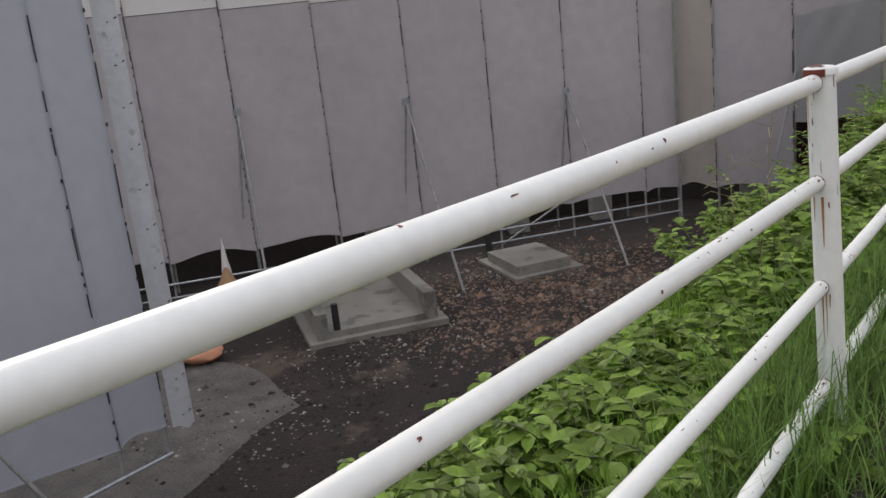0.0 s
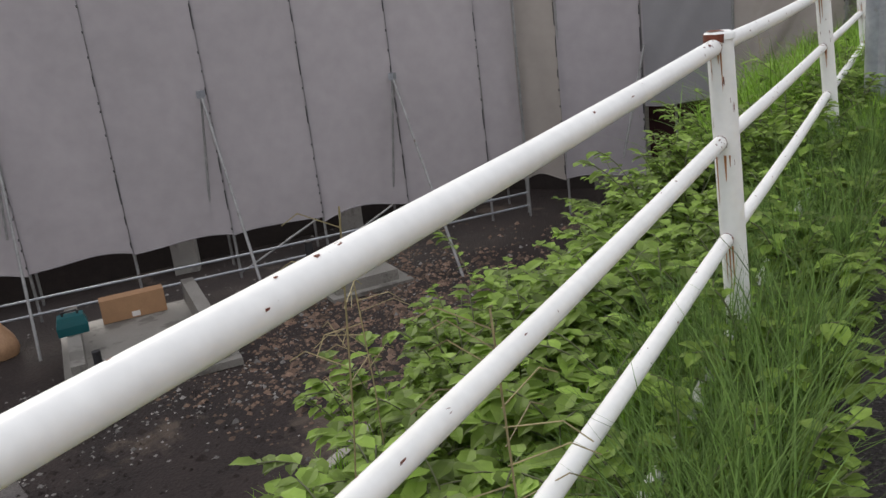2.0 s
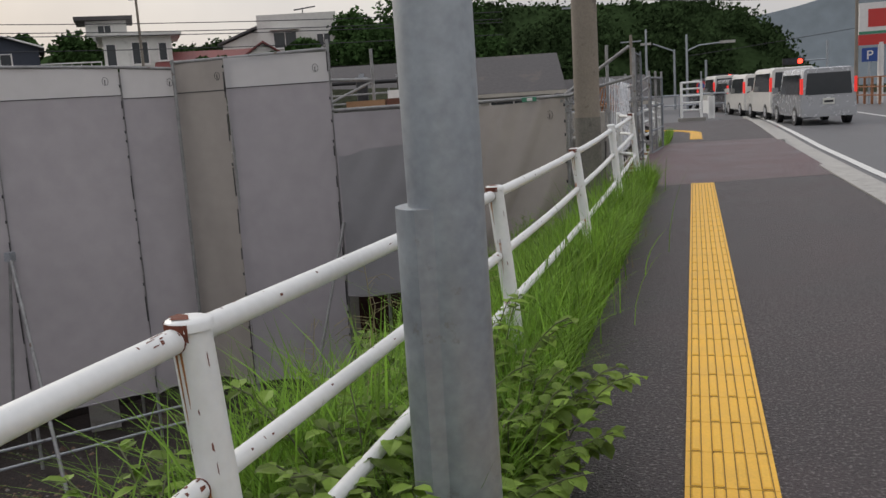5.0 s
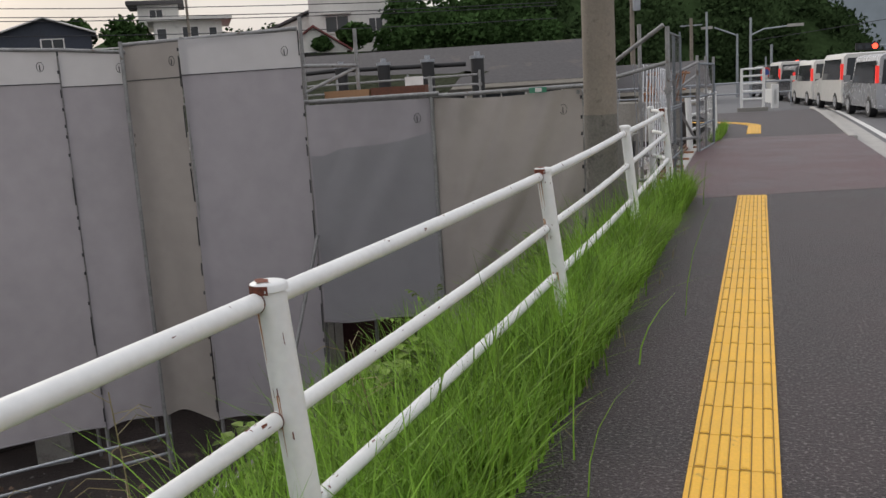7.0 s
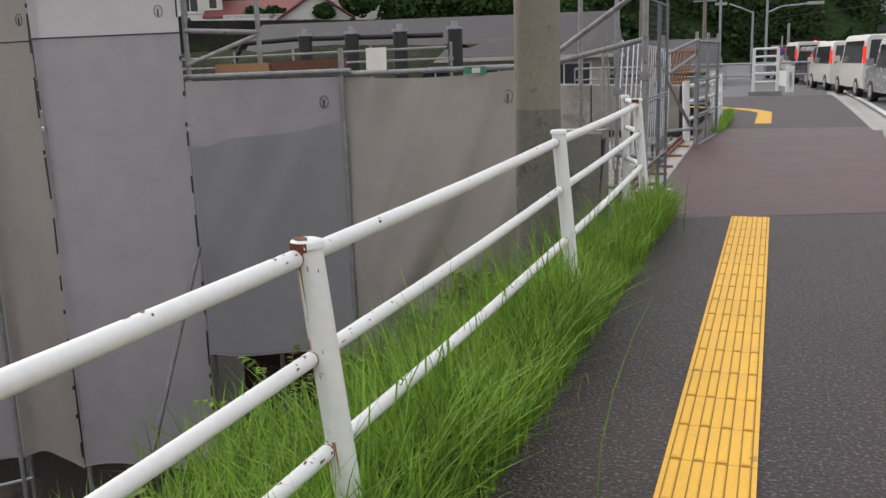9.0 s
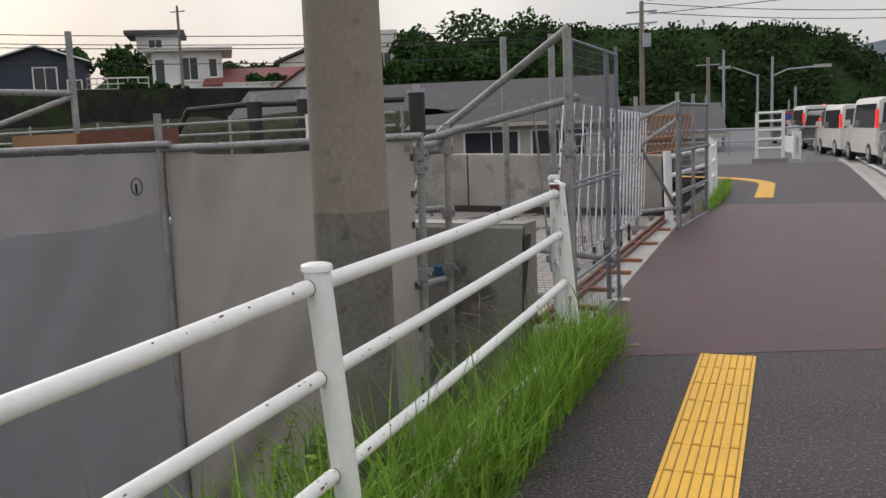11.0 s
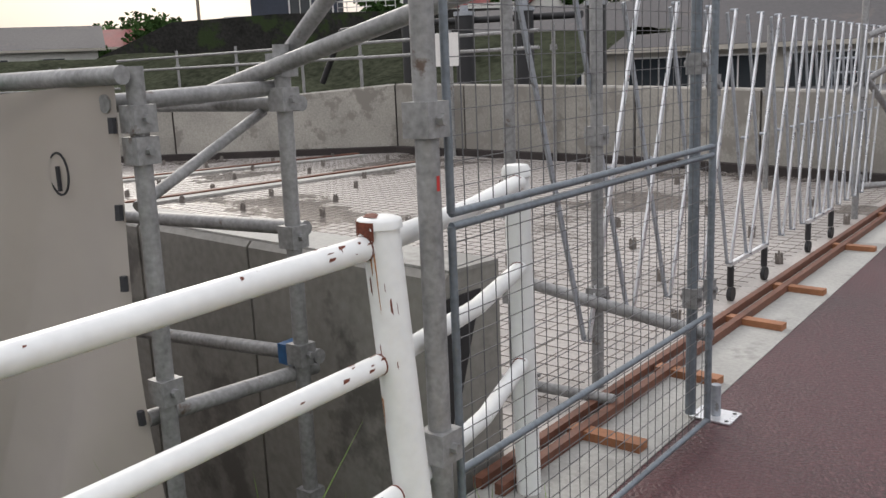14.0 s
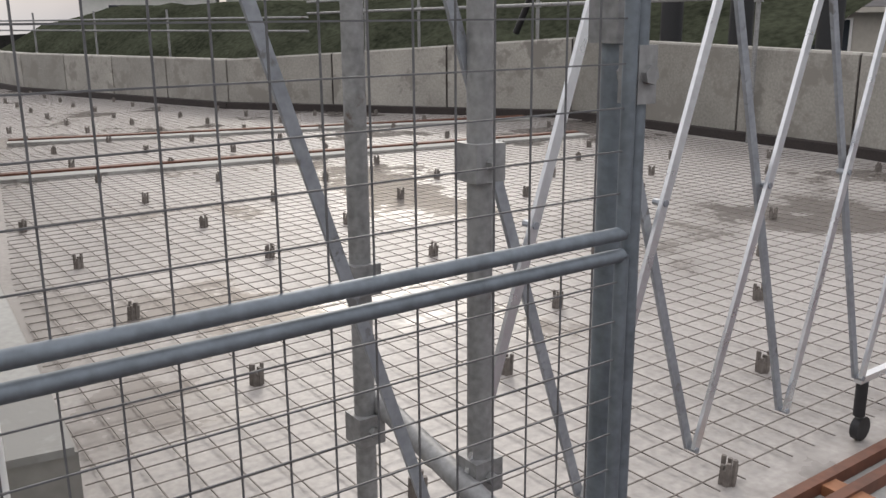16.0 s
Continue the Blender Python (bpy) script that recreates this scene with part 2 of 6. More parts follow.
M_WHITEWALL = material("white_render", (0.62, 0.61, 0.58), 0.85, vary=0.1, scale=0.4, fine=4, bump=0.05, stain=(0.48, 0.47, 0.45), stain_at=0.62, stain_scale=0.5)
M_NAVY = material("navy_cladding", (0.035, 0.042, 0.062), 0.7, vary=0.2, scale=0.5, fine=5)
M_REDROOF = material("red_roof_tiles", (0.17, 0.045, 0.042), 0.7, vary=0.3, scale=1, fine=6)
M_GREYROOF = material("grey_roof", (0.065, 0.060, 0.062), 0.7, vary=0.25, scale=0.6, fine=6, stain=(0.10, 0.085, 0.08), stain_at=0.6, stain_scale=0.6)
M_BEIGE = material("beige_wall", (0.40, 0.37, 0.32), 0.85, vary=0.12, scale=0.5, fine=5)
M_BLACKWALL = material("dark_retaining_wall", (0.030, 0.029, 0.027), 0.95, vary=0.5, scale=0.6, fine=5, bump=0.5, dist=0.06, stain=(0.035, 0.05, 0.022), stain_at=0.55, stain_scale=0.35, spec=0.1)
M_GREENSTRIP = material("overgrown_slope", (0.040, 0.044, 0.030), 1.0, vary=0.7, scale=0.5, fine=6, bump=0.8, dist=0.08, spec=0.0)
M_GLASS = material("window_glass", (0.03, 0.035, 0.04), 0.08, vary=0.1, bump=0.0)
# black for rubber and plastic, and for the wing wall's shadowed end
M_DARK = material("black_rubber_and_shade", (0.018, 0.018, 0.02), 0.6, vary=0.3, bump=0.05)
# near-black that carries the shade behind the scaffold; joint fillings use it too
M_DARKVOID = material("shade_and_joint_dark", (0.035, 0.028, 0.026), 0.9, vary=0.4)
M_VANWHITE = material("white_car_paint", (0.62, 0.61, 0.58), 0.22, vary=0.04, bump=0.0)
M_VANSILVER = material("silver_car_paint", (0.40, 0.41, 0.43), 0.25, 0.5, vary=0.04, bump=0.0)
M_VANDARK = material("dark_car_paint", (0.06, 0.06, 0.07), 0.25, vary=0.04, bump=0.0)
M_SIGN = material("white_board", (0.68, 0.66, 0.64), 0.6, vary=0.08, bump=0.0)
M_GREENTAG = material("green_tag", (0.05, 0.22, 0.13), 0.5, vary=0.1, bump=0.0)
M_BLUE = material("blue_clamp_paint", (0.02, 0.09, 0.22), 0.5, vary=0.3, bump=0.1)
M_TEAL = material("teal_plastic", (0.0, 0.075, 0.085), 0.5, vary=0.15, bump=0.0)
M_BAG = material("tan_bag", (0.34, 0.20, 0.11), 0.65, vary=0.2, scale=5, fine=30, bump=0.3, dist=0.01)
M_ORANGEBAG = material("orange_sandbag", (0.55, 0.26, 0.15), 0.65, vary=0.2, scale=5, fine=30, bump=0.3, dist=0.01)
M_WHITEBAG = material("white_plastic_bag", (0.65, 0.62, 0.62), 0.5, vary=0.2, scale=8, bump=0.3)
M_CARD = material("cardboard", (0.33, 0.19, 0.10), 0.8, vary=0.15, bump=0.1)
M_KERB = material("kerb_concrete", (0.36, 0.35, 0.33), 0.8, vary=0.25, scale=4, fine=50, bump=0.2, dist=0.004)
M_LINE = material("white_road_line", (0.62, 0.62, 0.60), 0.6, vary=0.12, scale=3, fine=60, bump=0.1, dist=0.002)
M_BLUESIGN = material("blue_sign", (0.02, 0.06, 0.25), 0.5, vary=0.05, bump=0.0)
M_REDSIGN = material("red_sign", (0.50, 0.035, 0.03), 0.5, vary=0.05, bump=0.0)
M_PLATE = material("number_plate", (0.6, 0.6, 0.55), 0.5, vary=0.05, bump=0.0)
M_YPLATE = material("yellow_plate", (0.65, 0.42, 0.02), 0.5, vary=0.05, bump=0.0)
M_ORANGEFENCE = material("orange_barrier", (0.30, 0.13, 0.05), 0.7, vary=0.2)


def glowing(name, color, strength):
    m = bpy.data.materials.new(name)
    m.use_nodes = True
    b = m.node_tree.nodes["Principled BSDF"]
    b.inputs["Base Color"].default_value = (*color, 1)
    b.inputs["Emission Color"].default_value = (*color, 1)
    b.inputs["Emission Strength"].default_value = strength
    return m


M_TAIL = glowing("lit_tail_lamp", (0.9, 0.04, 0.03), 0.35)
M_AMBER = glowing("lit_amber_lamp", (1.0, 0.30, 0.03), 2.0)
M_REDLAMP = glowing("lit_red_signal", (1.0, 0.06, 0.03), 3.0)


# ---- mesh tools ----
class Geo:
    """Collects vertices and faces for one mesh."""

    def __init__(self):
        self.v, self.f, self.smooth = [], [], False

    def box(self, x0, y0, z0, x1, y1, z1, m=None):
        c = [(x0, y0, z0), (x1, y0, z0), (x1, y1, z0), (x0, y1, z0), (x0, y0, z1), (x1, y0, z1), (x1, y1, z1), (x0, y1, z1)]
        if m is not None:
            c = [tuple(m @ Vector(p)) for p in c]
        o = len(self.v)
        self.v += c
        self.f += [tuple(o + i for i in q) for q in ((0, 3, 2, 1), (4, 5, 6, 7), (0, 1, 5, 4), (1, 2, 6, 5), (2, 3, 7, 6), (3, 0, 4, 7))]
        return self

    def tube(self, a, b, r, seg=10, r2=None, caps=True):
        a, b = Vector(a), Vector(b)
        d = (b - a).normalized()
        u = d.orthogonal().normalized()
        w = d.cross(u)
        o = len(self.v)
        for p, rr in ((a, r), (b, r if r2 is None else r2)):
            for i in range(seg):
                t = 2 * math.pi * i / seg
                self.v.append(tuple(p + (u * math.cos(t) + w * math.sin(t)) * rr))
        self.f += [(o + i, o + (i + 1) % seg, o + seg + (i + 1) % seg, o + seg + i) for i in range(seg)]
        if caps:
            self.f += [tuple(o + seg - 1 - i for i in range(seg)), tuple(o + seg + i for i in range(seg))]
        return self

    def path_tube(self, pts, r, seg=10):
        for a, b in zip(pts, pts[1:]):
            self.tube(a, b, r, seg)
        return self

    def rings(self, rings, close=True):
        """A lofted skin through rings of equal length."""
        o, k = len(self.v), len(rings[0])
        for ring in rings:
            self.v += [tuple(p) for p in ring]
        for j in range(len(rings) - 1):
            for i in range(k):
                a, b = o + j * k + i, o + j * k + (i + 1) % k
                self.f.append((a, b, b + k, a + k))
        if close:
            self.f += [tuple(o + k - 1 - i for i in range(k)), tuple(o + (len(rings) - 1) * k + i for i in range(k))]
        return self

    def grid(self, fn, nu, nv):
        o = len(self.v)
        for j in range(nv + 1):
            for i in range(nu + 1):
                self.v.append(tuple(fn(i / nu, j / nv)))
        for j in range(nv):
            for i in range(nu):
                a = o + j * (nu + 1) + i
                self.f.append((a, a + 1, a + nu + 2, a + nu + 1))
        return self

    def prism(self, poly, z0, z1):
        """An upright solid over a counter-clockwise plan."""
        o, k = len(self.v), len(poly)
        self.v += [(x, y, z0) for x, y in poly] + [(x, y, z1) for x, y in poly]
        self.f += [tuple(o + k - 1 - i for i in range(k)), tuple(o + k + i for i in range(k))]
        self.f += [(o + i, o + (i + 1) % k, o + k + (i + 1) % k, o + k + i) for i in range(k)]
        return self

    def mesh(self, name, mat, smooth=False):
        me = bpy.data.meshes.new(name)
        me.from_pydata(self.v, [], self.f)
        me.materials.append(mat)
        if smooth:
            me.shade_smooth()
            me.set_sharp_from_angle(angle=radians(40))
        me.update()
        return me


def part(name, geo, mat, parent=None, label="", smooth=False, kind=""):
    """Links a mesh as one object, under a thing where one is given (its vertices are in the thing's own space)."""
    ob = new(name, geo.mesh(name, mat, smooth))
    if parent is not None:
        ob.parent = parent
    return tagged(ob, label, kind=kind)


def thing(name, label, category, at=(0, 0, 0), turn=0.0, group="", kind=""):
    ob = new(name)
    ob.empty_display_size = 0.2
    ob.matrix_world = pose(*at, 0, 0, turn)
    return tagged(ob, label, category, group, kind)


def structure(name, geo, mat, label, category="", smooth=False):
    return tagged(part(name, geo, mat, None, "", smooth), label, category or name.split("_")[0], kind="structure")


rng = random.Random(7)
LOT = -3.42


def lot_z(x, y):
    return LOT + 0.05 * noise.noise((x * 0.5, y * 0.5, 3)) + 0.02 * noise.noise((x * 2.1, y * 2.1, 5))


# ---- ground, pavement, road ----
def kerb_x(y):
    pts = [(-14, 3.5), (4, 2.95), (12, 2.80), (17.5, 2.70), (24, 2.62), (30, 2.64), (36, 2.62), (44, 2.45)]
    for (y0, x0), (y1, x1) in zip(pts, pts[1:]):
        if y <= y1:
            return x0 + (x1 - x0) * (y - y0) / (y1 - y0)
    return 2.45 - 0.09 * (y - 44)


def strip(xa, xb, ya, yb, z, step=1.0, nx=1):
    n = max(1, int((yb - ya) / step))
    return Geo().grid(lambda u, v: ((xa(ya + (yb - ya) * v) if callable(xa) else xa) * (1 - u) + (xb(ya + (yb - ya) * v) if callable(xb) else xb) * u, ya + (yb - ya) * v, z), nx, n)


ground = Geo().grid(lambda u, v: (-300 + 600 * u, -200 + 700 * v, -3.9), 12, 12)
structure("ground", ground, M_GREENSTRIP, "plain rough ground that reaches the horizon", "ground")
def deck_edge(y):
    """The pavement's edge beside the bridge deck."""
    return 0.02 - 0.024 * (y - 17.0)


JOINT = lambda x: 16.20 + 0.38 * x
pav = Geo().grid(lambda u, v: ((0.18 + (kerb_x(6.53 + 10 * v) - 0.18) * u), 6.53 + (JOINT(0.2 + 2.4 * u) - 6.53) * v, 0.0), 6, 12)
structure("pavement_north", pav, M_ASPHALT, "damp dark asphalt pavement with coarse grain", "pavement")
structure("pavement_south", strip(0.18, kerb_x, -14, 6.525, -0.003), M_ASPHALT_OLD, "older dark asphalt pavement beyond a joint", "pavement")
pur = Geo().grid(lambda u, v: (deck_edge(16.5 + 9 * v) + (kerb_x(16.5 + 9 * v) - deck_edge(16.5 + 9 * v)) * u, JOINT(2.4 * u) + (25.6 + 0.3 * u - JOINT(2.4 * u)) * v, 0.002), 6, 12)
structure("pavement_crossing", pur, M_PURPLE, "reddish purple asphalt driveway crossing, damp and slightly shiny", "pavement")
far_pav = Geo().grid(lambda u, v: (-0.35 - 1.6 * max(0, v - 0.5) + (kerb_x(25.6 + 12.5 * v) + 0.35 + 1.6 * max(0, v - 0.5)) * u, 25.6 + 0.3 * u + 12.5 * v, 0.0), 4, 12)
structure("pavement_far", far_pav, M_ASPHALT, "dark asphalt pavement leading to the crossing", "pavement")
structure("road", strip(lambda y: kerb_x(y) - 0.05 if y < 38 else -30.0, 14.0, -30, 140, -0.12, 2.0, 2), M_ROAD, "grey asphalt carriageway, slightly damp", "road")
side_st = Geo().prism([(-30, 37.5), (1.6, 37.5), (1.6, 44), (-30, 46)], -0.3, -0.02)
structure("road_side_street", side_st, M_ROAD, "pale grey side street mouth", "road")
line = strip(lambda y: kerb_x(y) + 0.62 + 0.02 * max(0, 18 - y), lambda y: kerb_x(y) + 0.76 + 0.02 * max(0, 18 - y), -10, 60, -0.114)
structure("road_edge_line", line, M_LINE, "white painted road edge line", "road marking")
structure("road_centre_line", strip(lambda y: kerb_x(y) + 4.2, lambda y: kerb_x(y) + 4.35, -10, 100, -0.114), M_LINE, "white painted centre line", "road marking")
gut = strip(lambda y: kerb_x(y) + 0.1, lambda y: kerb_x(y) + 0.5, -10, 40, -0.108)
structure("gutter", gut, M_KERB, "pale concrete gutter strip beside the kerb", "gutter")

lot = Geo().grid(lambda u, v: (-26 + 25.2 * u, -12 + 40 * v, lot_z(-26 + 25.2 * u, -12 + 40 * v)), 70, 100)
structure("ground_lot", lot, M_LOT, "dark damp soil floor of the sunken building lot", "ground", True)


def edge_x(y):
    """The outer edge of the grass bank."""
    if y < 11.5:
        return -1.52
    return -1.52 + 1.05 * min(1.0, (y - 11.5) / 4.2)


def bank_z(x, y):
    u = max(0.0, min(1.0, (0.25 - x) / (0.25 - edge_x(y))))
    return 0.005 - 0.62 * u ** 1.15 + 0.035 * noise.noise((x * 2, y * 2, 1)) * min(1, u * 6)


bank = Geo().grid(lambda u, v: (0.25 + (edge_x(-12 + 29 * v) - 0.25) * u, -12 + 29 * v, bank_z(0.25 + (edge_x(-12 + 29 * v) - 0.25) * u, -12 + 29 * v)), 14, 110)
structure("ground_bank", bank, M_BANK, "sloping earth bank overgrown with grass and weeds", "bank", True)
ret = Geo().rings([[(edge_x(y), y, -0.60), (edge_x(y), y, LOT - 0.3), (edge_x(y) + 0.25, y, LOT - 0.3), (edge_x(y) + 0.25, y, -0.66)] for y in [-12 + 0.5 * i for i in range(58)]])
structure("wall_retaining", ret, M_CONC_DARK, "stained concrete retaining wall under the bank", "wall")
cop = Geo().rings([[(edge_x(y) - 0.03, y, -0.58), (edge_x(y) - 0.03, y, -0.64), (edge_x(y) + 0.03, y, -0.64), (edge_x(y) + 0.03, y, -0.575)] for y in [-12 + 0.5 * i for i in range(58)]])
structure("trim_coping", cop, M_CONC_DARK, "narrow mossy concrete coping along the bank edge", "coping")

# kerb stones, one piece each
kerb = thing("kerb", "pale worn concrete kerb stones along the carriageway", "kerb", kind="structure")
y = -8.0
while y < 40:
    ln = 0.6
    low = -0.07 if 17.8 < y < 25.0 else 0.0
    p0, p1 = kerb_x(y), kerb_x(y + ln)
    turn = math.degrees(math.atan2(p0 - p1, ln))
    g = Geo()
    g.rings([[(-0.075, 0.006, -0.25), (0.09, 0.006, -0.25), (0.075, 0.006, 0.0 + low), (0.055, 0.006, 0.018 + low), (-0.075, 0.006, 0.018 + low)], [(-0.075, ln - 0.006, -0.25), (0.09, ln - 0.006, -0.25), (0.075, ln - 0.006, 0.0 + low), (0.055, ln - 0.006, 0.018 + low), (-0.075, ln - 0.006, 0.018 + low)]])
    k = part("kerb_stone", g, M_KERB, kerb)
    k.matrix_basis = pose(p0, y, 0, 0, 0, turn)
    y += ln

# tactile paving: yellow blocks with four raised bars
TSLOPE = -0.0065


def tactile_x(y):
    return 0.99 + TSLOPE * (y - 6.0)


block = Geo().rings([[(-0.149, 0.002, 0.0), (0.149, 0.002, 0.0), (0.149, 0.298, 0.0), (-0.149, 0.298, 0.0)], [(-0.149, 0.002, 0.007), (0.149, 0.002, 0.007), (0.149, 0.298, 0.007), (-0.149, 0.298, 0.007)]])
for i in range(4):
    cx = -0.1125 + 0.075 * i
    block.rings([[(cx - 0.017, 0.010, 0.007), (cx + 0.017, 0.010, 0.007), (cx + 0.017, 0.290, 0.007), (cx - 0.017, 0.290, 0.007)], [(cx - 0.0115, 0.016, 0.012), (cx + 0.0115, 0.016, 0.012), (cx + 0.0115, 0.284, 0.012), (cx - 0.0115, 0.284, 0.012)]])
# thin darker outline round each raised bar
rim = Geo()
for i in range(4):
    cx = -0.1125 + 0.075 * i
    for a, b, c, d in ((-0.0205, 0.006, -0.0165, 0.294), (0.0165, 0.006, 0.0205, 0.294), (-0.0205, 0.004, 0.0205, 0.009), (-0.0205, 0.291, 0.0205, 0.296)):
        rim.box(cx + a, b, 0.0072, cx + c, d, 0.0082)
M_BLOCK, M_RIM = block.mesh("block", M_YELLOW), rim.mesh("bar_edge", M_BARRIM)
tactile = thing("tactile_strip", "yellow tactile paving strip with raised guiding bars", "tactile paving", kind="structure")


def tactile_block(x, y, turn):
    for nm, me in (("block", M_BLOCK), ("bar_edge", M_RIM)):
        ob = new(nm, me)
        ob.parent = tactile
        ob.matrix_basis = pose(x, y, 0.002, 0, 0, turn)


for i in range(63):
    y = 16.44 - 0.3 * (i + 1)
    tactile_block(tactile_x(y), y, math.degrees(-TSLOPE))
x, y, turn = 0.80, 26.8, 0.0
for i in range(32):
    tactile_block(x, y, turn)
    if 9 < i < 20:
        turn += 5.0
    x, y = x - 0.3 * math.sin(radians(turn)), y + 0.3 * math.cos(radians(turn))
    x += -0.002


# ---- white pipe fence ----
POSTS = [-5.4, -2.7, 0.0, 2.76, 5.37, 8.06, 10.77, 13.51, 16.245]
POST_TOP = 0.967


POST_DZ = (0.19, 0.11, 0.024, 0.026, -0.015, -0.06, -0.066, -0.004, 0.030)
TOP_DZ = (0.15, 0.085, 0.030, 0.032, -0.003, -0.058, -0.064, -0.020, 0.022)
MIDDLE_DZ = (0.20, 0.13, 0.006, 0.006, -0.036, -0.095, -0.082, -0.026, 0.042)
LOWER_DZ = (0.17, 0.10, -0.012, -0.010, -0.009, -0.065, -0.058, -0.028, 0.053)


def along_posts(y, table):
    """A value given post by post, taken straight between two posts."""
    for (y0, v0), (y1, v1) in zip(zip(POSTS, table), zip(POSTS[1:], table[1:])):
        if y <= y1:
            return v0 + (v1 - v0) * (y - y0) / (y1 - y0)
    return table[-1]


def fence_dz(y):
    """How far the fence stands above or below its usual height."""
    return along_posts(y, POST_DZ)


def rail_dip(y, nm):
    """The same for the three lower rails."""
    return along_posts(y, MIDDLE_DZ if nm == "middle" else LOWER_DZ)


LEANS = (0.03, 0.03, 0.035, 0.045, 0.08, 0.09, 0.11, 0.09, 0.09)


def lean_at(z, y):
    """How far the fence stands out at a height, for it leans towards the pavement by a different measure at each post."""
    return along_posts(y, LEANS) * (1.0 - z)


def fence_dx(y):
    """How far a post stands out of the fence's line."""
    return {2.76: 0.008, 5.37: -0.012, 8.06: -0.042, 10.77: -0.028, 16.245: 0.012}.get(y, 0.0)


def fence_post(y, rusty, seed):
    r = random.Random(seed)
    fp = thing("fence_post", "white painted steel fence post with a rusty cap" if rusty else "white painted steel fence post", "fence post", (lean_at(0, y) + fence_dx(y), y, 0), group="fence posts")
    top = POST_TOP + fence_dz(y)
    rad = 0.0385
    seg = 20
    ax = lambda z: -along_posts(y, LEANS) * z
    rings = []
    for z, k in ((-0.4, 1.0), (top - 0.015, 1.0)):
        rings.append([(ax(z) + rad * k * math.cos(2 * math.pi * i / seg), rad * k * math.sin(2 * math.pi * i / seg), z) for i in range(seg)])
    part("shaft", Geo().rings(rings), M_PAINT, fp, smooth=True)
    rings = []
    for z, k in ((top - 0.020, 1.0), (top - 0.018, 1.17), (top - 0.004, 1.17), (top, 1.10), (top + 0.004, 0.8), (top + 0.006, 0.3)):
        rings.append([(ax(z) + rad * k * math.cos(2 * math.pi * i / seg), rad * k * math.sin(2 * math.pi * i / seg), z) for i in range(seg)])
    part("cap", Geo().rings(rings), M_PAINT, fp, smooth=True)
    if rusty:
        g = Geo()
        n = 9
        for j in range(n):
            t0, t1 = math.pi * (0.98 + 0.075 * j), math.pi * (0.98 + 0.075 * (j + 1))
            h0 = 0.022 + 0.012 * r.random()
            q = rad * 1.185
            g.v += [(ax(top) + q * math.cos(t0), q * math.sin(t0), top - h0), (ax(top) + q * math.cos(t1), q * math.sin(t1), top - h0 - 0.006 * r.random()), (ax(top) + q * math.cos(t1), q * math.sin(t1), top - 0.002), (ax(top) + q * math.cos(t0), q * math.sin(t0), top - 0.002)]
            o = len(g.v) - 4
            g.f.append((o, o + 1, o + 2, o + 3))
        o = len(g.v)
        g.v.append((ax(top), 0, top + 0.0075))
        for j in range(8):
            t = math.pi * (0.85 + 0.12 * j)
            q = rad * (0.75 + 0.25 * r.random())
            g.v.append((ax(top) + q * math.cos(t), q * math.sin(t), top + 0.0055))
        g.f += [(o, o + 1 + j, o + 2 + j) for j in range(7)]
        # streaks and chips below the cap
        for j in range(9):
            t = r.uniform(3.3, 5.9)
            z1 = top - 0.04 - r.random() * 0.35
            w, h = r.uniform(0.03, 0.12), r.uniform(0.008, 0.03)
            q = rad * 1.012
            o = len(g.v)
            for tt, zz in ((t, z1), (t + w, z1 - 0.3 * h), (t + w * 0.8, z1 + h), (t + 0.1 * w, z1 + 0.8 * h)):
                g.v.append((ax(zz) + q * math.cos(tt), q * math.sin(tt), zz))
            g.f.append((o, o + 1, o + 2, o + 3))
        # orange runs below the cap and the rail joints
        run = Geo()
        for z0 in (top - 0.055, 0.64, 0.36):
            for j in range(3):
                t, h, w = r.uniform(3.5, 5.0), r.uniform(0.03, 0.16), r.uniform(0.08, 0.22)
                o = len(run.v)
                for tt, zz in ((t, z0), (t + 0.3 * w, z0 - h), (t + 0.6 * w, z0 - h * 0.9), (t + w, z0)):
                    run.v.append((ax(zz) + rad * 1.008 * math.cos(tt), rad * 1.008 * math.sin(tt), zz))
                run.f.append((o, o + 1, o + 2, o + 3))
        part("rust_run", run, M_RUSTRUN, fp, "thin orange rust runs", kind="stuff")
        part("rust_patch", g, M_RUST, fp, "dark brown flaking rust", kind="stuff")
    return fp


for i, py in enumerate(POSTS):
    fence_post(py, i != 7, i + 3)

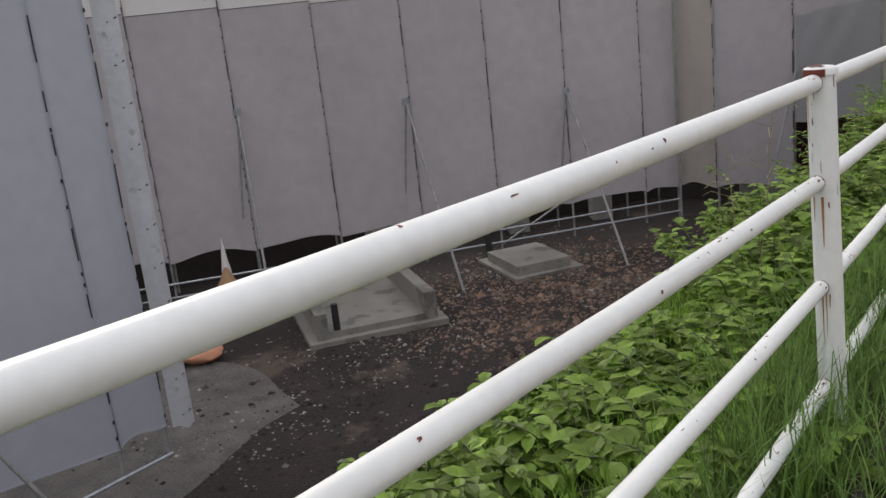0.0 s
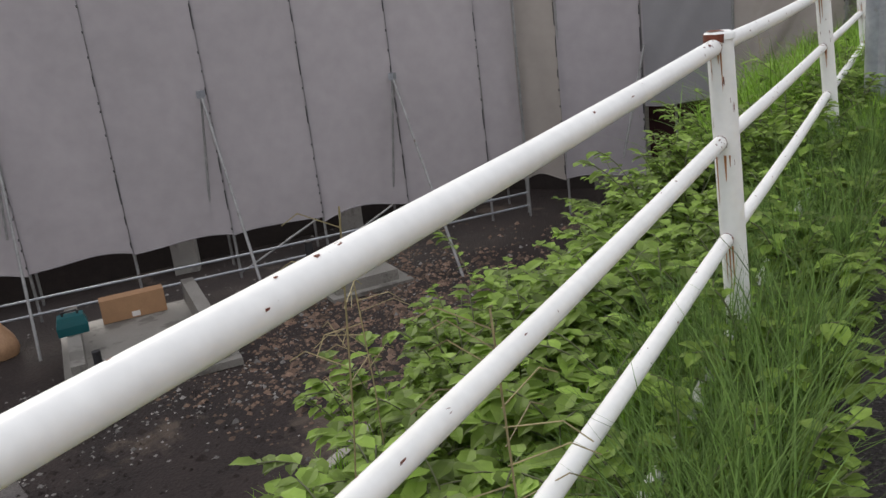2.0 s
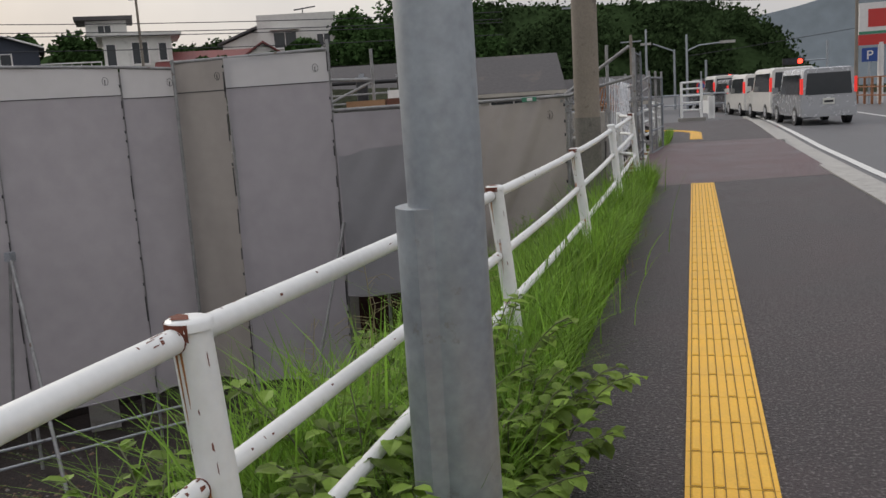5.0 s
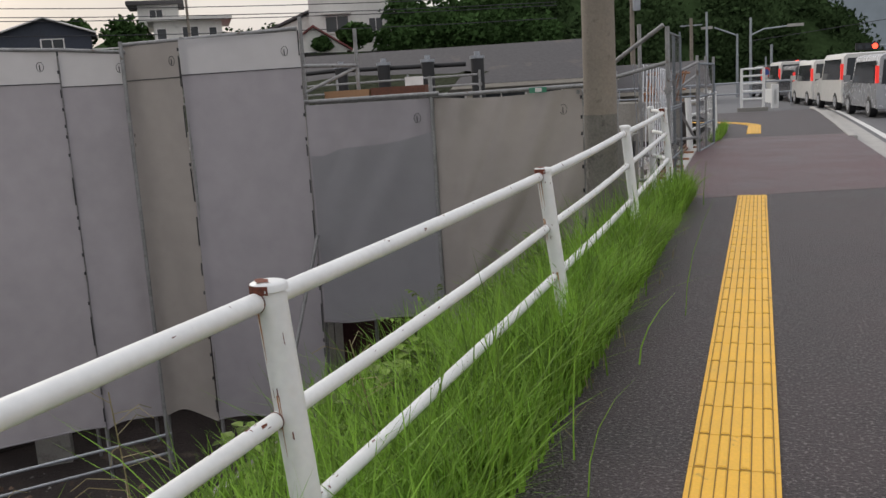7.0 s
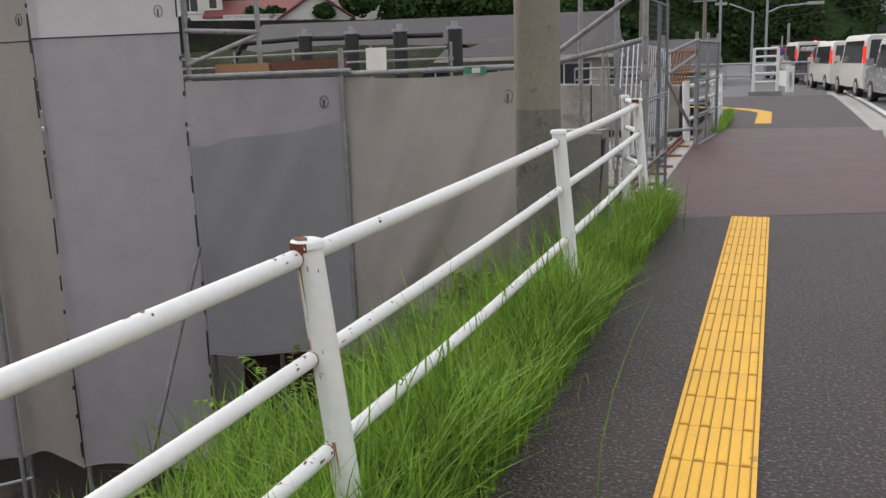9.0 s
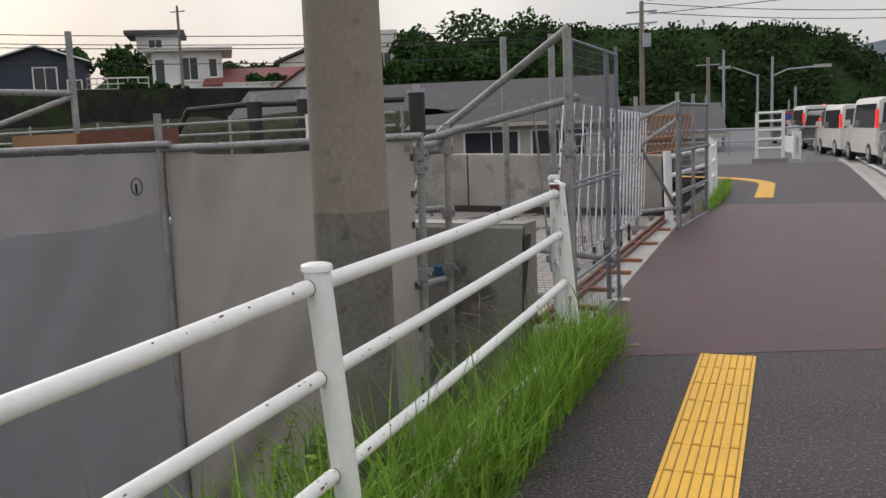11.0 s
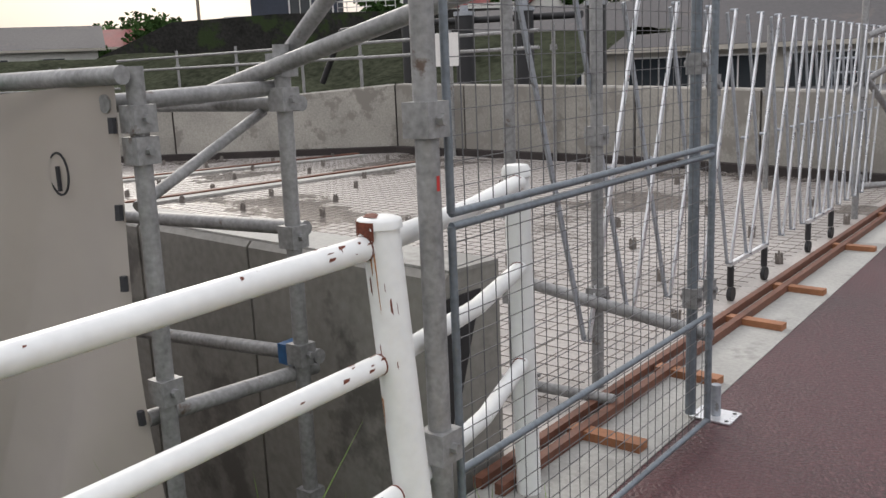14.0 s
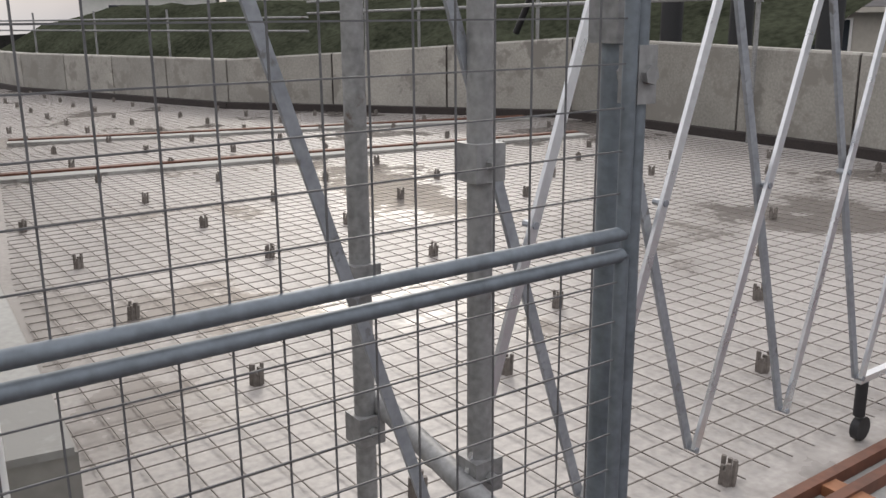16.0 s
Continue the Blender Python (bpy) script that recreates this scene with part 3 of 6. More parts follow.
RAILS = (("top", 0.922, 0.0243), ("middle", 0.672, 0.0215), ("lower", 0.390, 0.0215), ("bottom", 0.09, 0.0215))
for (ya, yb) in zip(POSTS, POSTS[1:]):
    for nm, z, rad in RAILS:
        da, db = (along_posts(ya, TOP_DZ), along_posts(yb, TOP_DZ)) if nm == "top" else (rail_dip(ya, nm), rail_dip(yb, nm))
        rail = thing("fence_rail", "white painted steel pipe rail with chipped paint", "fence rail", (-0.012, ya, z), group="fence rails")
        L = yb - ya
        bow = -0.008 + rng.uniform(-0.003, 0.003)
        if ya == 0.0 and nm != "top":
            bow = -0.012
        rise = lambda t: da + (db - da) * t + bow * math.sin(math.pi * t)
        sway = lambda t: (fence_dx(ya) + lean_at(z, ya)) * (1 - t) + (fence_dx(yb) + lean_at(z, yb)) * t
        pts = [[(rad * math.cos(2 * math.pi * i / 16) + sway(t), t * L, rad * math.sin(2 * math.pi * i / 16) + rise(t)) for i in range(16)] for t in (0, 0.25, 0.5, 0.75, 1)]
        part("pipe", Geo().rings([r[::-1] for r in pts]), M_PAINT, rail, smooth=True)
        ring = Geo()
        for t in (0.041 / L, 1 - 0.041 / L):
            ring.tube((sway(t), t * L - 0.002, rise(t)), (sway(t), t * L + 0.002, rise(t)), rad * 1.035, 14)
        part("weld_ring", ring, M_RUST, rail, "dark rusty ring where pipe meets post", kind="stuff")
        g, r = Geo(), random.Random(int(ya * 100 + z * 1000))
        for j in range(26 if nm != "bottom" else 34):
            t, yy = r.uniform(0.0, 3.0), r.uniform(0.05, L - 0.05)
            if r.random() < 0.3:
                yy = L - 0.05 - r.random() * 0.12
            w, h = r.uniform(0.1, 0.45), r.uniform(0.004, 0.026) * (0.6 if r.random() < 0.6 else 1.2)
            o = len(g.v)
            q = rad * 1.02
            for tt, oy in ((t, 0), (t + w, 0.2 * h), (t + 0.8 * w, h), (t + 0.2 * w, 0.8 * h)):
                g.v.append((q * math.cos(tt) + sway(yy / L), yy + oy, q * math.sin(tt) + rise((yy + oy) / L)))
            g.f.append((o, o + 1, o + 2, o + 3))
        part("paint_chip", g, M_RUST, rail, "small dark chips in the paint", kind="stuff")

# the last bay bends behind the mesh panel to a plain round post
end_post = thing("fence_post", "plain white round-capped steel end post without rust", "fence post", (-0.20, 17.08, 0), group="fence posts")
part("shaft", Geo().rings([[(-0.02 * z + 0.037 * k * math.cos(2 * math.pi * i / 20), 0.037 * k * math.sin(2 * math.pi * i / 20), z) for i in range(20)] for z, k in ((-0.2, 1), (0.96, 1), (0.965, 1.12), (0.985, 1.12), (0.997, 0.9), (1.0, 0.3))]), M_PAINT, end_post, smooth=True)
for z0, z1, rad in ((0.945, 0.950, 0.0235), (0.712, 0.705, 0.0215), (0.440, 0.42, 0.0215)):
    rail = thing("fence_rail", "white pipe rail bending to the end post", "fence rail", (lean_at(z0, 16.24), 16.24, z0), group="fence rails")
    e = Vector((-0.20 - lean_at(z0, 16.24), 0.82, z1 - z0))
    part("pipe", Geo().path_tube([(0, 0, 0), tuple(e * 0.5 + Vector((0.03, 0, 0))), tuple(e)], rad, 16), M_PAINT, rail, smooth=True)
    part("weld_ring", Geo().tube(tuple(e * 0.962), tuple(e * 0.972), rad * 1.06, 14), M_RUST, rail, "dark rusty ring where pipe meets post")


def far_fence_x(y):
    return -0.25 + 0.10 * min(max(y - 23.2, 0), 2.5) - 0.11 * max(0, y - 27.5)


far_posts = [26.2, 28.0, 29.8, 31.6]
for py in [23.2] + far_posts:
    fp = thing("fence_post", "white steel fence post beyond the crossing", "fence post", (far_fence_x(py), py, 0), group="far fence posts")
    part("shaft", Geo().tube((0, 0, -0.1), (-0.03, 0, 0.93), 0.055, 14), M_PAINT, fp, smooth=True)
for ya, yb in zip([23.2] + far_posts, far_posts):
    for z in (0.85, 0.6, 0.33):
        rail = thing("fence_rail", "white steel pipe rail beyond the crossing", "fence rail", (0, 0, 0), group="far fence rails")
        part("pipe", Geo().tube((far_fence_x(ya) - 0.02, ya, z), (far_fence_x(yb) - 0.02, yb, z), 0.03, 12), M_PAINT, rail, smooth=True)

# ---- poles beside the pavement ----
sp = thing("steel_pole", "grey galvanised steel sign pole standing in weeds", "pole", (0.29, 6.12, 0))
part("tube", Geo().tube((0, 0, -0.3), (-0.03, 0.02, 4.6), 0.098, 28), M_GALV_POLE, sp, smooth=True)
part("sleeve", Geo().rings([[(-0.02 + 0.118 * math.cos(math.pi * (0.6 + 0.8 * i / 9)), 0.118 * math.sin(math.pi * (0.6 + 0.8 * i / 9)), z) for i in range(10)] + [(-0.01, -0.09, z), (-0.01, 0.09, z)] for z in (-0.1, 1.06)]), M_GALV_POLE, sp, "half sleeve bolted to the lower pole", smooth=True)

cp = thing("utility_pole", "weathered concrete utility pole, darker and stained below", "utility pole", (-0.345, 14.41, 0))
part("upper_shaft", Geo().tube((0, 0, 1.03), (0.01, 0, 9.5), 0.147, 32, 0.126), M_POLE_UP, cp, "brownish upper shaft", smooth=True)
part("lower_shaft", Geo().tube((0, 0, -3.6), (0, 0, 1.03), 0.150, 32, 0.1475), M_POLE_LOW, cp, "dark stained lower shaft", smooth=True)

# ---- sheeted scaffold walls of the sunken lot ----
WA0, WAD = Vector((-12.17, 8.62, 0)), Vector((0.647, 0.763, 0)).normalized()


def wall_a(s):
    """A point along the long sheet wall, which bows outwards past its middle."""
    return WA0 + WAD * s + Vector((-0.763, 0.647, 0)) * 0.0065 * max(0.0, s - 1.0) ** 1.6


def sheet_panel(a, b, z0, z1, mat, label, scallop=0.10, billow=0.03, seed=0, band=True, nu=12, nv=14, fold=0.0, layer=None, sag=0.0):
    """One hung sheet between two standards, with a pale top band, eyelet mark, lacing at its edge and a curved hem."""
    a, b = Vector(a), Vector(b)
    d = b - a
    nrm = Vector((d.y, -d.x, 0)).normalized()
    sh = thing("scaffold_sheet", label, "scaffold sheet", tuple(a), group="scaffold sheets")
    r = random.Random(seed)
    ph = r.uniform(0, 6)

    def at(u, z):
        w = billow * math.sin(math.pi * u) * (0.6 + 0.4 * math.sin(z * 1.3 + ph)) + 0.012 * math.sin(u * 9 + z * 2 + ph) + 0.010 * noise.noise((u * 3 + ph, z * 0.9, seed)) * 2
        if fold:
            v = (z - z0) / (z1 - z0)
            c = u * 1.25 - v * 1.0 + 0.05 * math.sin(5 * v + ph)
            keep = min(1.0, 5 * u) * min(1.0, 6 * (1 - u) + 0.15)
            w += fold * keep * (0.5 * abs(math.sin(c * 6.5 + ph)) + 0.28 * math.sin(c * 15.0) * (0.4 + 0.6 * v) + 0.05 * math.sin(u * 23 - v * 5) * v)
        drop = sag * math.sin(math.pi * min(1.0, 0.12 + 0.88 * u)) * (z - z0) / (z1 - z0)
        return d * u + nrm * w + Vector((0, 0, z - drop))

    def low(u):
        return z0 + scallop * (math.sin(math.pi * u)) - 0.03 * math.sin(2 * math.pi * u + ph)

    ztop = z1 - 0.42 if band else z1
    if layer:
        edge = lambda u: z1 - 0.62 + 0.20 * u + 0.02 * math.sin(7 * u) - 0.04 * math.exp(-((u - 0.12) / 0.08) ** 2)
        part("second_layer", Geo().grid(lambda u, v: at(0.02 + 0.97 * u, low(u) + 0.02 + (edge(u) - low(u)) * v) + nrm * (0.018 + 0.02 * v ** 6), nu, nv), layer, sh, "darker overlapping second layer", smooth=True)
    part("sheet", Geo().grid(lambda u, v: at(u, low(u) + (ztop - low(u)) * v), nu, nv), mat, sh, smooth=True)
    if band:
        part("top_band", Geo().grid(lambda u, v: at(u, ztop + (z1 - ztop) * v), nu, 2), M_SHEET_TOP if mat is M_SHEET else mat, sh, "paler single-layer top band", smooth=True)
        hem = [tuple(at(i / nu, ztop) + nrm * 0.006) for i in range(nu + 1)]
        part("hem", Geo().path_tube(hem, 0.006, 5), M_SEAM, sh)
    hem = [tuple(at(i / nu, low(i / nu)) + nrm * 0.004) for i in range(nu + 1)]
    part("bottom_hem", Geo().path_tube(hem, 0.012, 5), mat, sh)
    g = Geo()
    z = z0 + 0.1
    while z < z1 - 0.1:
        ln = r.uniform(0.10, 0.5) if r.random() < 0.45 else 0.04
        p = at(0.996, z) + nrm * 0.012
        g.tube(tuple(p), tuple(at(0.996, min(z + ln, z1)) + nrm * 0.012), 0.008 if ln > 0.05 else 0.011, 5)
        z += max(ln, 0.10) + r.uniform(0.02, 0.3)
    part("lacing", g, M_SEAM, sh, "dark lacing cord in the eyelets", kind="stuff")
    c = at(0.88, z1 - 0.22) + nrm * 0.010
    u = d.normalized()
    ring = [tuple(c + u * (0.040 * math.cos(t)) + Vector((0, 0, 0.056 * math.sin(t)))) for t in [2 * math.pi * i / 16 for i in range(17)]]
    mark = Geo().path_tube(ring, 0.0032, 4)
    mark.tube(tuple(c + u * -0.004 + Vector((0, 0, -0.046))), tuple(c + u * -0.004 + Vector((0, 0, 0.02))), 0.006, 4)
    part("round_mark", mark, M_SEAM, sh, "small round printed mark")
    return sh


def pipe_thing(name, a, b, r=0.0243, mat=None, label="galvanised scaffold tube", cat="scaffold tube", group="scaffold tubes", seg=12):
    t = thing(name, label, cat, (0, 0, 0), group=group)
    part("tube", Geo().tube(a, b, r, seg), mat or M_TUBE, t, smooth=True)
    return t


SEAMS_A = [-3.3, -1.63, 0.0, 1.63, 3.30, 4.92, 6.55, 8.25, 9.05]
for i, (s0, s1) in enumerate(zip(SEAMS_A, SEAMS_A[1:])):
    top = 2.34 - 0.028 * (s0 + 1.6)
    sheet_panel(wall_a(s0 + 0.008), wall_a(s1 - 0.008), -2.58 - 0.02 * max(0.0, s0), top, M_SHEET, "grey translucent mesh sheet laced to the scaffold", 0.10, 0.03, 20 + i)
    pipe_thing("scaffold_ledger", wall_a(s0) + Vector((0.02, -0.02, top + 0.02)), wall_a(s1) + Vector((0.02, -0.02, top - 0.03)), 0.024, label="dark scaffold tube along the sheet top")
PB0, PB1, PB2 = Vector((-6.47, 15.60, 0)), Vector((-5.61, 15.57, 0)), Vector((-4.14, 15.87, 0))
sheet_panel(PB0, PB1 - Vector((0.01, 0, 0)), -2.70, 2.10, M_SHEET_OLD, "beige-grey weathered mesh sheet at the corner", 0.08, 0.02, 41)
sheet_panel(PB1, PB2, -2.72, 2.12, M_SHEET, "grey mesh sheet, the tallest beside the lower screens", 0.09, 0.03, 42)
pipe_thing("scaffold_ledger", (PB0.x, PB0.y - 0.03, 2.12), (PB2.x, PB2.y - 0.03, 2.15), label="dark scaffold tube along the sheet top")
PC0, PC1, PC2 = Vector((-4.10, 15.83, 0)), Vector((-2.58, 16.12, 0)), Vector((-0.87, 16.27, 0))
sheet_panel(PC0, PC1 - Vector((0.015, 0, 0)), -1.40, 1.25, M_SHEET, "low creased grey mesh sheet tied to the scaffold", 0.02, 0.04, 43, band=False, nu=24, nv=24, fold=0.03, layer=M_SHEET_LOW)
sheet_panel(PC1, PC2, -1.42, 1.28, M_SHEET_OLD, "low weathered beige-grey mesh sheet with diagonal folds", -0.06, 0.06, 47, band=False, nu=64, nv=48, fold=0.26, sag=0.06)
pipe_thing("scaffold_ledger", (-4.25, 15.94, 1.29), (-2.5, 16.08, 1.30), label="worn scaffold tube holding the sheet top")
pipe_thing("scaffold_ledger", (-2.62, 16.10, 1.27), (-0.80, 16.24, 1.29), label="worn scaffold tube holding the sheet top")
tag = thing("label_tag", "small green and white label tag tied to the sheet", "tag", (-1.33, 16.10, 1.27))
part("card", Geo().box(-0.10, 0, -0.03, 0.10, 0.004, 0.03), M_GREENTAG, tag)
part("print", Geo().box(-0.03, -0.003, -0.022, 0.045, -0.001, 0.022), M_SIGN, tag, "white printed field")

# dark tarpaulin in the shade under the low sheets
tarp = thing("tarpaulin", "dark maroon tarpaulin hanging in shade below the sheets", "tarpaulin", (-4.3, 16.72, 0))
part("cover", Geo().grid(lambda u, v: (3.15 * u, 0.06 * math.sin(u * 19) * (1 - 0.6 * v) + 0.03 * math.sin(v * 9 + u * 5), LOT + 0.01 + 2.75 * v), 40, 12), M_MAROON, tarp, smooth=True)
part("hem", Geo().tube((0, 0.02, LOT + 2.77), (3.15, 0.02, LOT + 2.77), 0.018, 6), M_MAROON, tarp)

# standards behind the sheets, feet in the lot
for s in SEAMS_A:
    p = wall_a(s) + Vector((-0.045, 0.045, 0))
    pipe_thing("scaffold_standard", (p.x, p.y, LOT), (p.x, p.y, 2.25 - 0.028 * s), label="upright scaffold tube behind the sheets", cat="scaffold standard", group="scaffold standards")
    q = p + Vector((-0.69, 0.58, 0))
    pipe_thing("scaffold_standard", (q.x, q.y, LOT), (q.x, q.y, 1.5), label="upright scaffold tube of the back row", cat="scaffold standard", group="scaffold standards")
for z in (LOT + 0.16, LOT + 0.42):
    for s0, s1 in zip(SEAMS_A[::2], SEAMS_A[2::2]):
        a, b = wall_a(s0) + Vector((-0.01, 0.01, z)), wall_a(s1) + Vector((-0.01, 0.01, z))
        pipe_thing("scaffold_ledger", tuple(a), tuple(b), 0.021, M_GALV, "pale horizontal scaffold tube near the ground")
for s0, s1 in ((3.3, 4.9), (4.9, 6.4)):
    a, b = wall_a(s0) + Vector((-0.02, 0.02, LOT + 0.1)), wall_a(s1) + Vector((-0.02, 0.02, -2.6))
    pipe_thing("scaffold_brace", tuple(a), tuple(b), 0.018, M_TUBE, "thin diagonal scaffold brace")
for x, y in ((-5.59, 15.58), (-4.2, 16.02), (-6.36, 15.42)):
    pipe_thing("scaffold_standard", (x, y + 0.02, LOT), (x, y + 0.02, 2.3 if x > -5 else 2.15), label="upright scaffold tube at the sheet edge", cat="scaffold standard", group="scaffold standards")
pipe_thing("scaffold_standard", (-2.6, 16.10, LOT), (-2.6, 16.10, 1.5), label="upright scaffold tube between the low sheets", cat="scaffold standard", group="scaffold standards")
pipe_thing("scaffold_standard", (-3.75, 16.6, LOT), (-3.75, 16.6, 2.15), label="rusty upright scaffold tube", cat="scaffold standard", group="scaffold standards")
pipe_thing("scaffold_ledger", (-4.2, 16.02, 1.72), (-3.75, 16.6, 1.70), label="short scaffold tube between two uprights")
pipe_thing("scaffold_brace", (-4.2, 16.02, 1.40), (-3.75, 16.6, 1.68), 0.02, label="short diagonal scaffold tube")

# raking braces outside the sheets
def raking(top, foot, label):
    rk = thing("raking_brace", label, "scaffold brace", (0, 0, 0), group="raking braces")
    part("tube", Geo().tube(top, foot, 0.0243, 10), M_TUBE, rk, smooth=True)
    part("clamp", Geo().box(-0.05, -0.05, -0.06, 0.05, 0.05, 0.06, Matrix.Translation(top)), M_GALV, rk, "steel clamp")
    part("upper_tie", Geo().tube(top, (top[0] - 0.25, top[1] - 0.05, top[2] - 2.0), 0.02, 8), M_TUBE, rk, "thin dark upright beside the brace", smooth=True)


raking((-7.93, 13.55, -0.345), (-6.07, 11.95, LOT), "scaffold tube raking from the sheet wall to the ground")
raking((-10.02, 10.98, -0.147), (-8.22, 9.72, LOT), "scaffold tube raking from the sheet wall to the ground")
raking((-12.0, 8.52, 0.06), (-10.75, 7.5, LOT), "scaffold tube raking from the sheet wall to the ground")
pipe_thing("raking_brace", (-4.03, 15.72, -0.30), (-4.32, 15.1, -2.2), 0.024, M_TUBE, "weathered raking tube beside the sheet corner", "scaffold brace")

# near sheeted corner of the lot
NX, NY = -7.98, 3.13
sheet_panel((NX - 0.02, NY - 6.2, 0), (NX - 0.01, NY - 0.62, 0), -2.98, 3.2, M_SHEET_NEAR, "bluish grey mesh sheet near the walkway", 0.25, 0.03, 60)
sheet_panel((NX, NY - 0.62, 0), (NX, NY, 0), -2.98, 3.2, M_SHEET_NEAR, "narrow bluish grey mesh sheet at the corner", 0.05, 0.02, 61)
edge_sheet = thing("sheet_edge", "pale folded sheet edge wrapped round a corner upright", "scaffold sheet", (NX + 0.02, NY + 0.05, 0))
part("fold", Geo().grid(lambda u, v: (0.10 * math.sin(u * 2.6) * 1.0 + 0.08 * u, 0.02 + 0.22 * u, -3.05 + 6.2 * v + 0.02 * math.sin(9 * u)), 8, 20), M_SHEET_PALE, edge_sheet, smooth=True)
tie = Geo()
for i in range(14):
    tie.tube((0.11, 0.10, -2.9 + 0.45 * i), (0.16, 0.20, -2.85 + 0.45 * i), 0.008, 5)
part("lacing", tie, M_SEAM, edge_sheet, "dark lacing cord", kind="stuff")
pipe_thing("scaffold_standard", (NX - 0.04, NY, LOT), (NX - 0.04, NY, 3.3), label="corner scaffold upright behind bluish sheets", cat="scaffold standard", group="scaffold standards")
pipe_thing("scaffold_standard", (NX - 0.04, NY - 0.62, LOT), (NX - 0.04, NY - 0.62, 3.3), label="corner scaffold upright behind bluish sheets", cat="scaffold standard", group="scaffold standards")
pipe_thing("scaffold_ledger", (NX + 0.02, NY - 1.4, LOT + 0.1), (NX + 0.1, NY - 0.05, LOT + 0.12), 0.022, M_GALV, "pale scaffold tube lying along the ground")
pipe_thing("raking_brace", (NX + 0.1, NY - 2.2, -1.9), (NX + 0.75, NY - 1.6, LOT), 0.024, label="scaffold tube raking to the ground", cat="scaffold brace")
structure("wall_lot_west", Geo().box(-14.6, NY - 0.1, LOT, -14.4, 7.2, 2.2), M_SHEET_NEAR, "sheeted west side of the lot", "wall")
# backing under the sheets; the shade there is put into its near-black colour
structure("wall_lot_back", Geo().rings([[(-16, 6.0, LOT), (-16.2, 6.0, LOT), (-16.2, 6.0, -2.3), (-16, 6.0, -2.3)], [(-7.9, 17.4, LOT), (-8.1, 17.4, LOT), (-8.1, 17.4, -2.2), (-7.9, 17.4, -2.2)], [(-1.2, 17.9, LOT), (-1.2, 18.1, LOT), (-1.2, 18.1, -1.5), (-1.2, 17.9, -1.5)]]), M_DARKVOID, "earth wall behind the scaffold, its shade put into the colour", "wall")
for s in (2.4, 5.6, 7.6):
    p = wall_a(s) + Vector((-0.9, 0.9, 0))
    blk = thing("concrete_footing", "grey concrete footing column in the shade behind the scaffold", "footing", (p.x, p.y, LOT), 40)
    part("column", Geo().box(-0.22, -0.22, 0, 0.22, 0.22, 0.75), M_CONC_DRY, blk)

# ---- concrete box, slab and clutter on the lot ----
U = Vector((-0.56, 0.83, 0)).normalized()
bx = thing("concrete_trough", "low pale concrete trough with two side walls, open in front", "concrete base", (-8.85, 6.62, LOT), 0)
ang = 0.92
M4 = pose(0, 0, 0, 0, 0, math.degrees(ang))
W, D = 1.95, 2.75
part("base_slab", Geo().box(-0.14, -0.12, 0, W + 0.14, D, 0.10, M4), M_CONC_WET, bx)
part("floor", Geo().box(0.18, 0.03, 0.10, W - 0.2, D - 0.05, 0.20, M4), M_CONC_WET, bx)
part("side_wall", Geo().box(0, 0, 0.10, 0.18, D * 0.96, 0.52, M4), M_CONC_WET, bx)
part("side_wall", Geo().box(W - 0.2, 0, 0.10, W, D * 0.96, 0.55, M4), M_CONC_WET, bx)
part("pipe_stub", Geo().tube(M4 @ Vector((0.33, 0.10, 0.2)), M4 @ Vector((0.33, 0.10, 0.62)), 0.055, 16), M_DARK, bx, "black pipe stub", smooth=True)
carton = thing("cardboard_box", "brown cardboard panel standing at the trough's end", "cardboard box", tuple(Vector((-8.85, 6.62, LOT + 0.21)) + (M4 @ Vector((0.75, 2.35, 0)))), math.degrees(ang))
part("carton", Geo().box(-0.25, 0, 0, 0.70, 0.25, 0.36), M_CARD, carton)
part("tape", Geo().box(0.18, -0.003, 0.02, 0.30, 0.0, 0.10), M_SIGN, carton, "pale tape")
tool = thing("tool_case", "small teal plastic tool case", "tool case", tuple(Vector((-8.85, 6.62, LOT + 0.53)) + (M4 @ Vector((0.10, 1.35, 0)))), math.degrees(ang))
part("case", Geo().rings([[(-0.2, -0.12, 0), (0.2, -0.12, 0), (0.2, 0.12, 0), (-0.2, 0.12, 0)], [(-0.21, -0.13, 0.12), (0.21, -0.13, 0.12), (0.21, 0.13, 0.12), (-0.21, 0.13, 0.12)], [(-0.17, -0.10, 0.26), (0.17, -0.10, 0.26), (0.17, 0.10, 0.26), (-0.17, 0.10, 0.26)]]), M_TEAL, tool)
part("handle", Geo().path_tube([(-0.1, 0, 0.26), (-0.1, 0, 0.31), (0.1, 0, 0.31), (0.1, 0, 0.26)], 0.015, 8), M_DARK, tool)
sl = thing("concrete_slab", "square grey concrete pad on gravel", "concrete base", (-7.62, 10.62, LOT), 56)
part("footing", Geo().box(-0.12, -0.15, 0, 1.28, 1.62, 0.06), M_CONC_WET, sl)
part("pad", Geo().box(0, 0, 0.06, 1.08, 1.38, 0.24), M_CONC_WET, sl)
stub = thing("pipe_stub", "short dark pipe standing beside the pad", "pipe", (-8.95, 11.75, LOT))
part("pipe", Geo().tube((0, 0, 0), (0, 0, 0.55), 0.07, 14), M_DARK, stub, smooth=True)


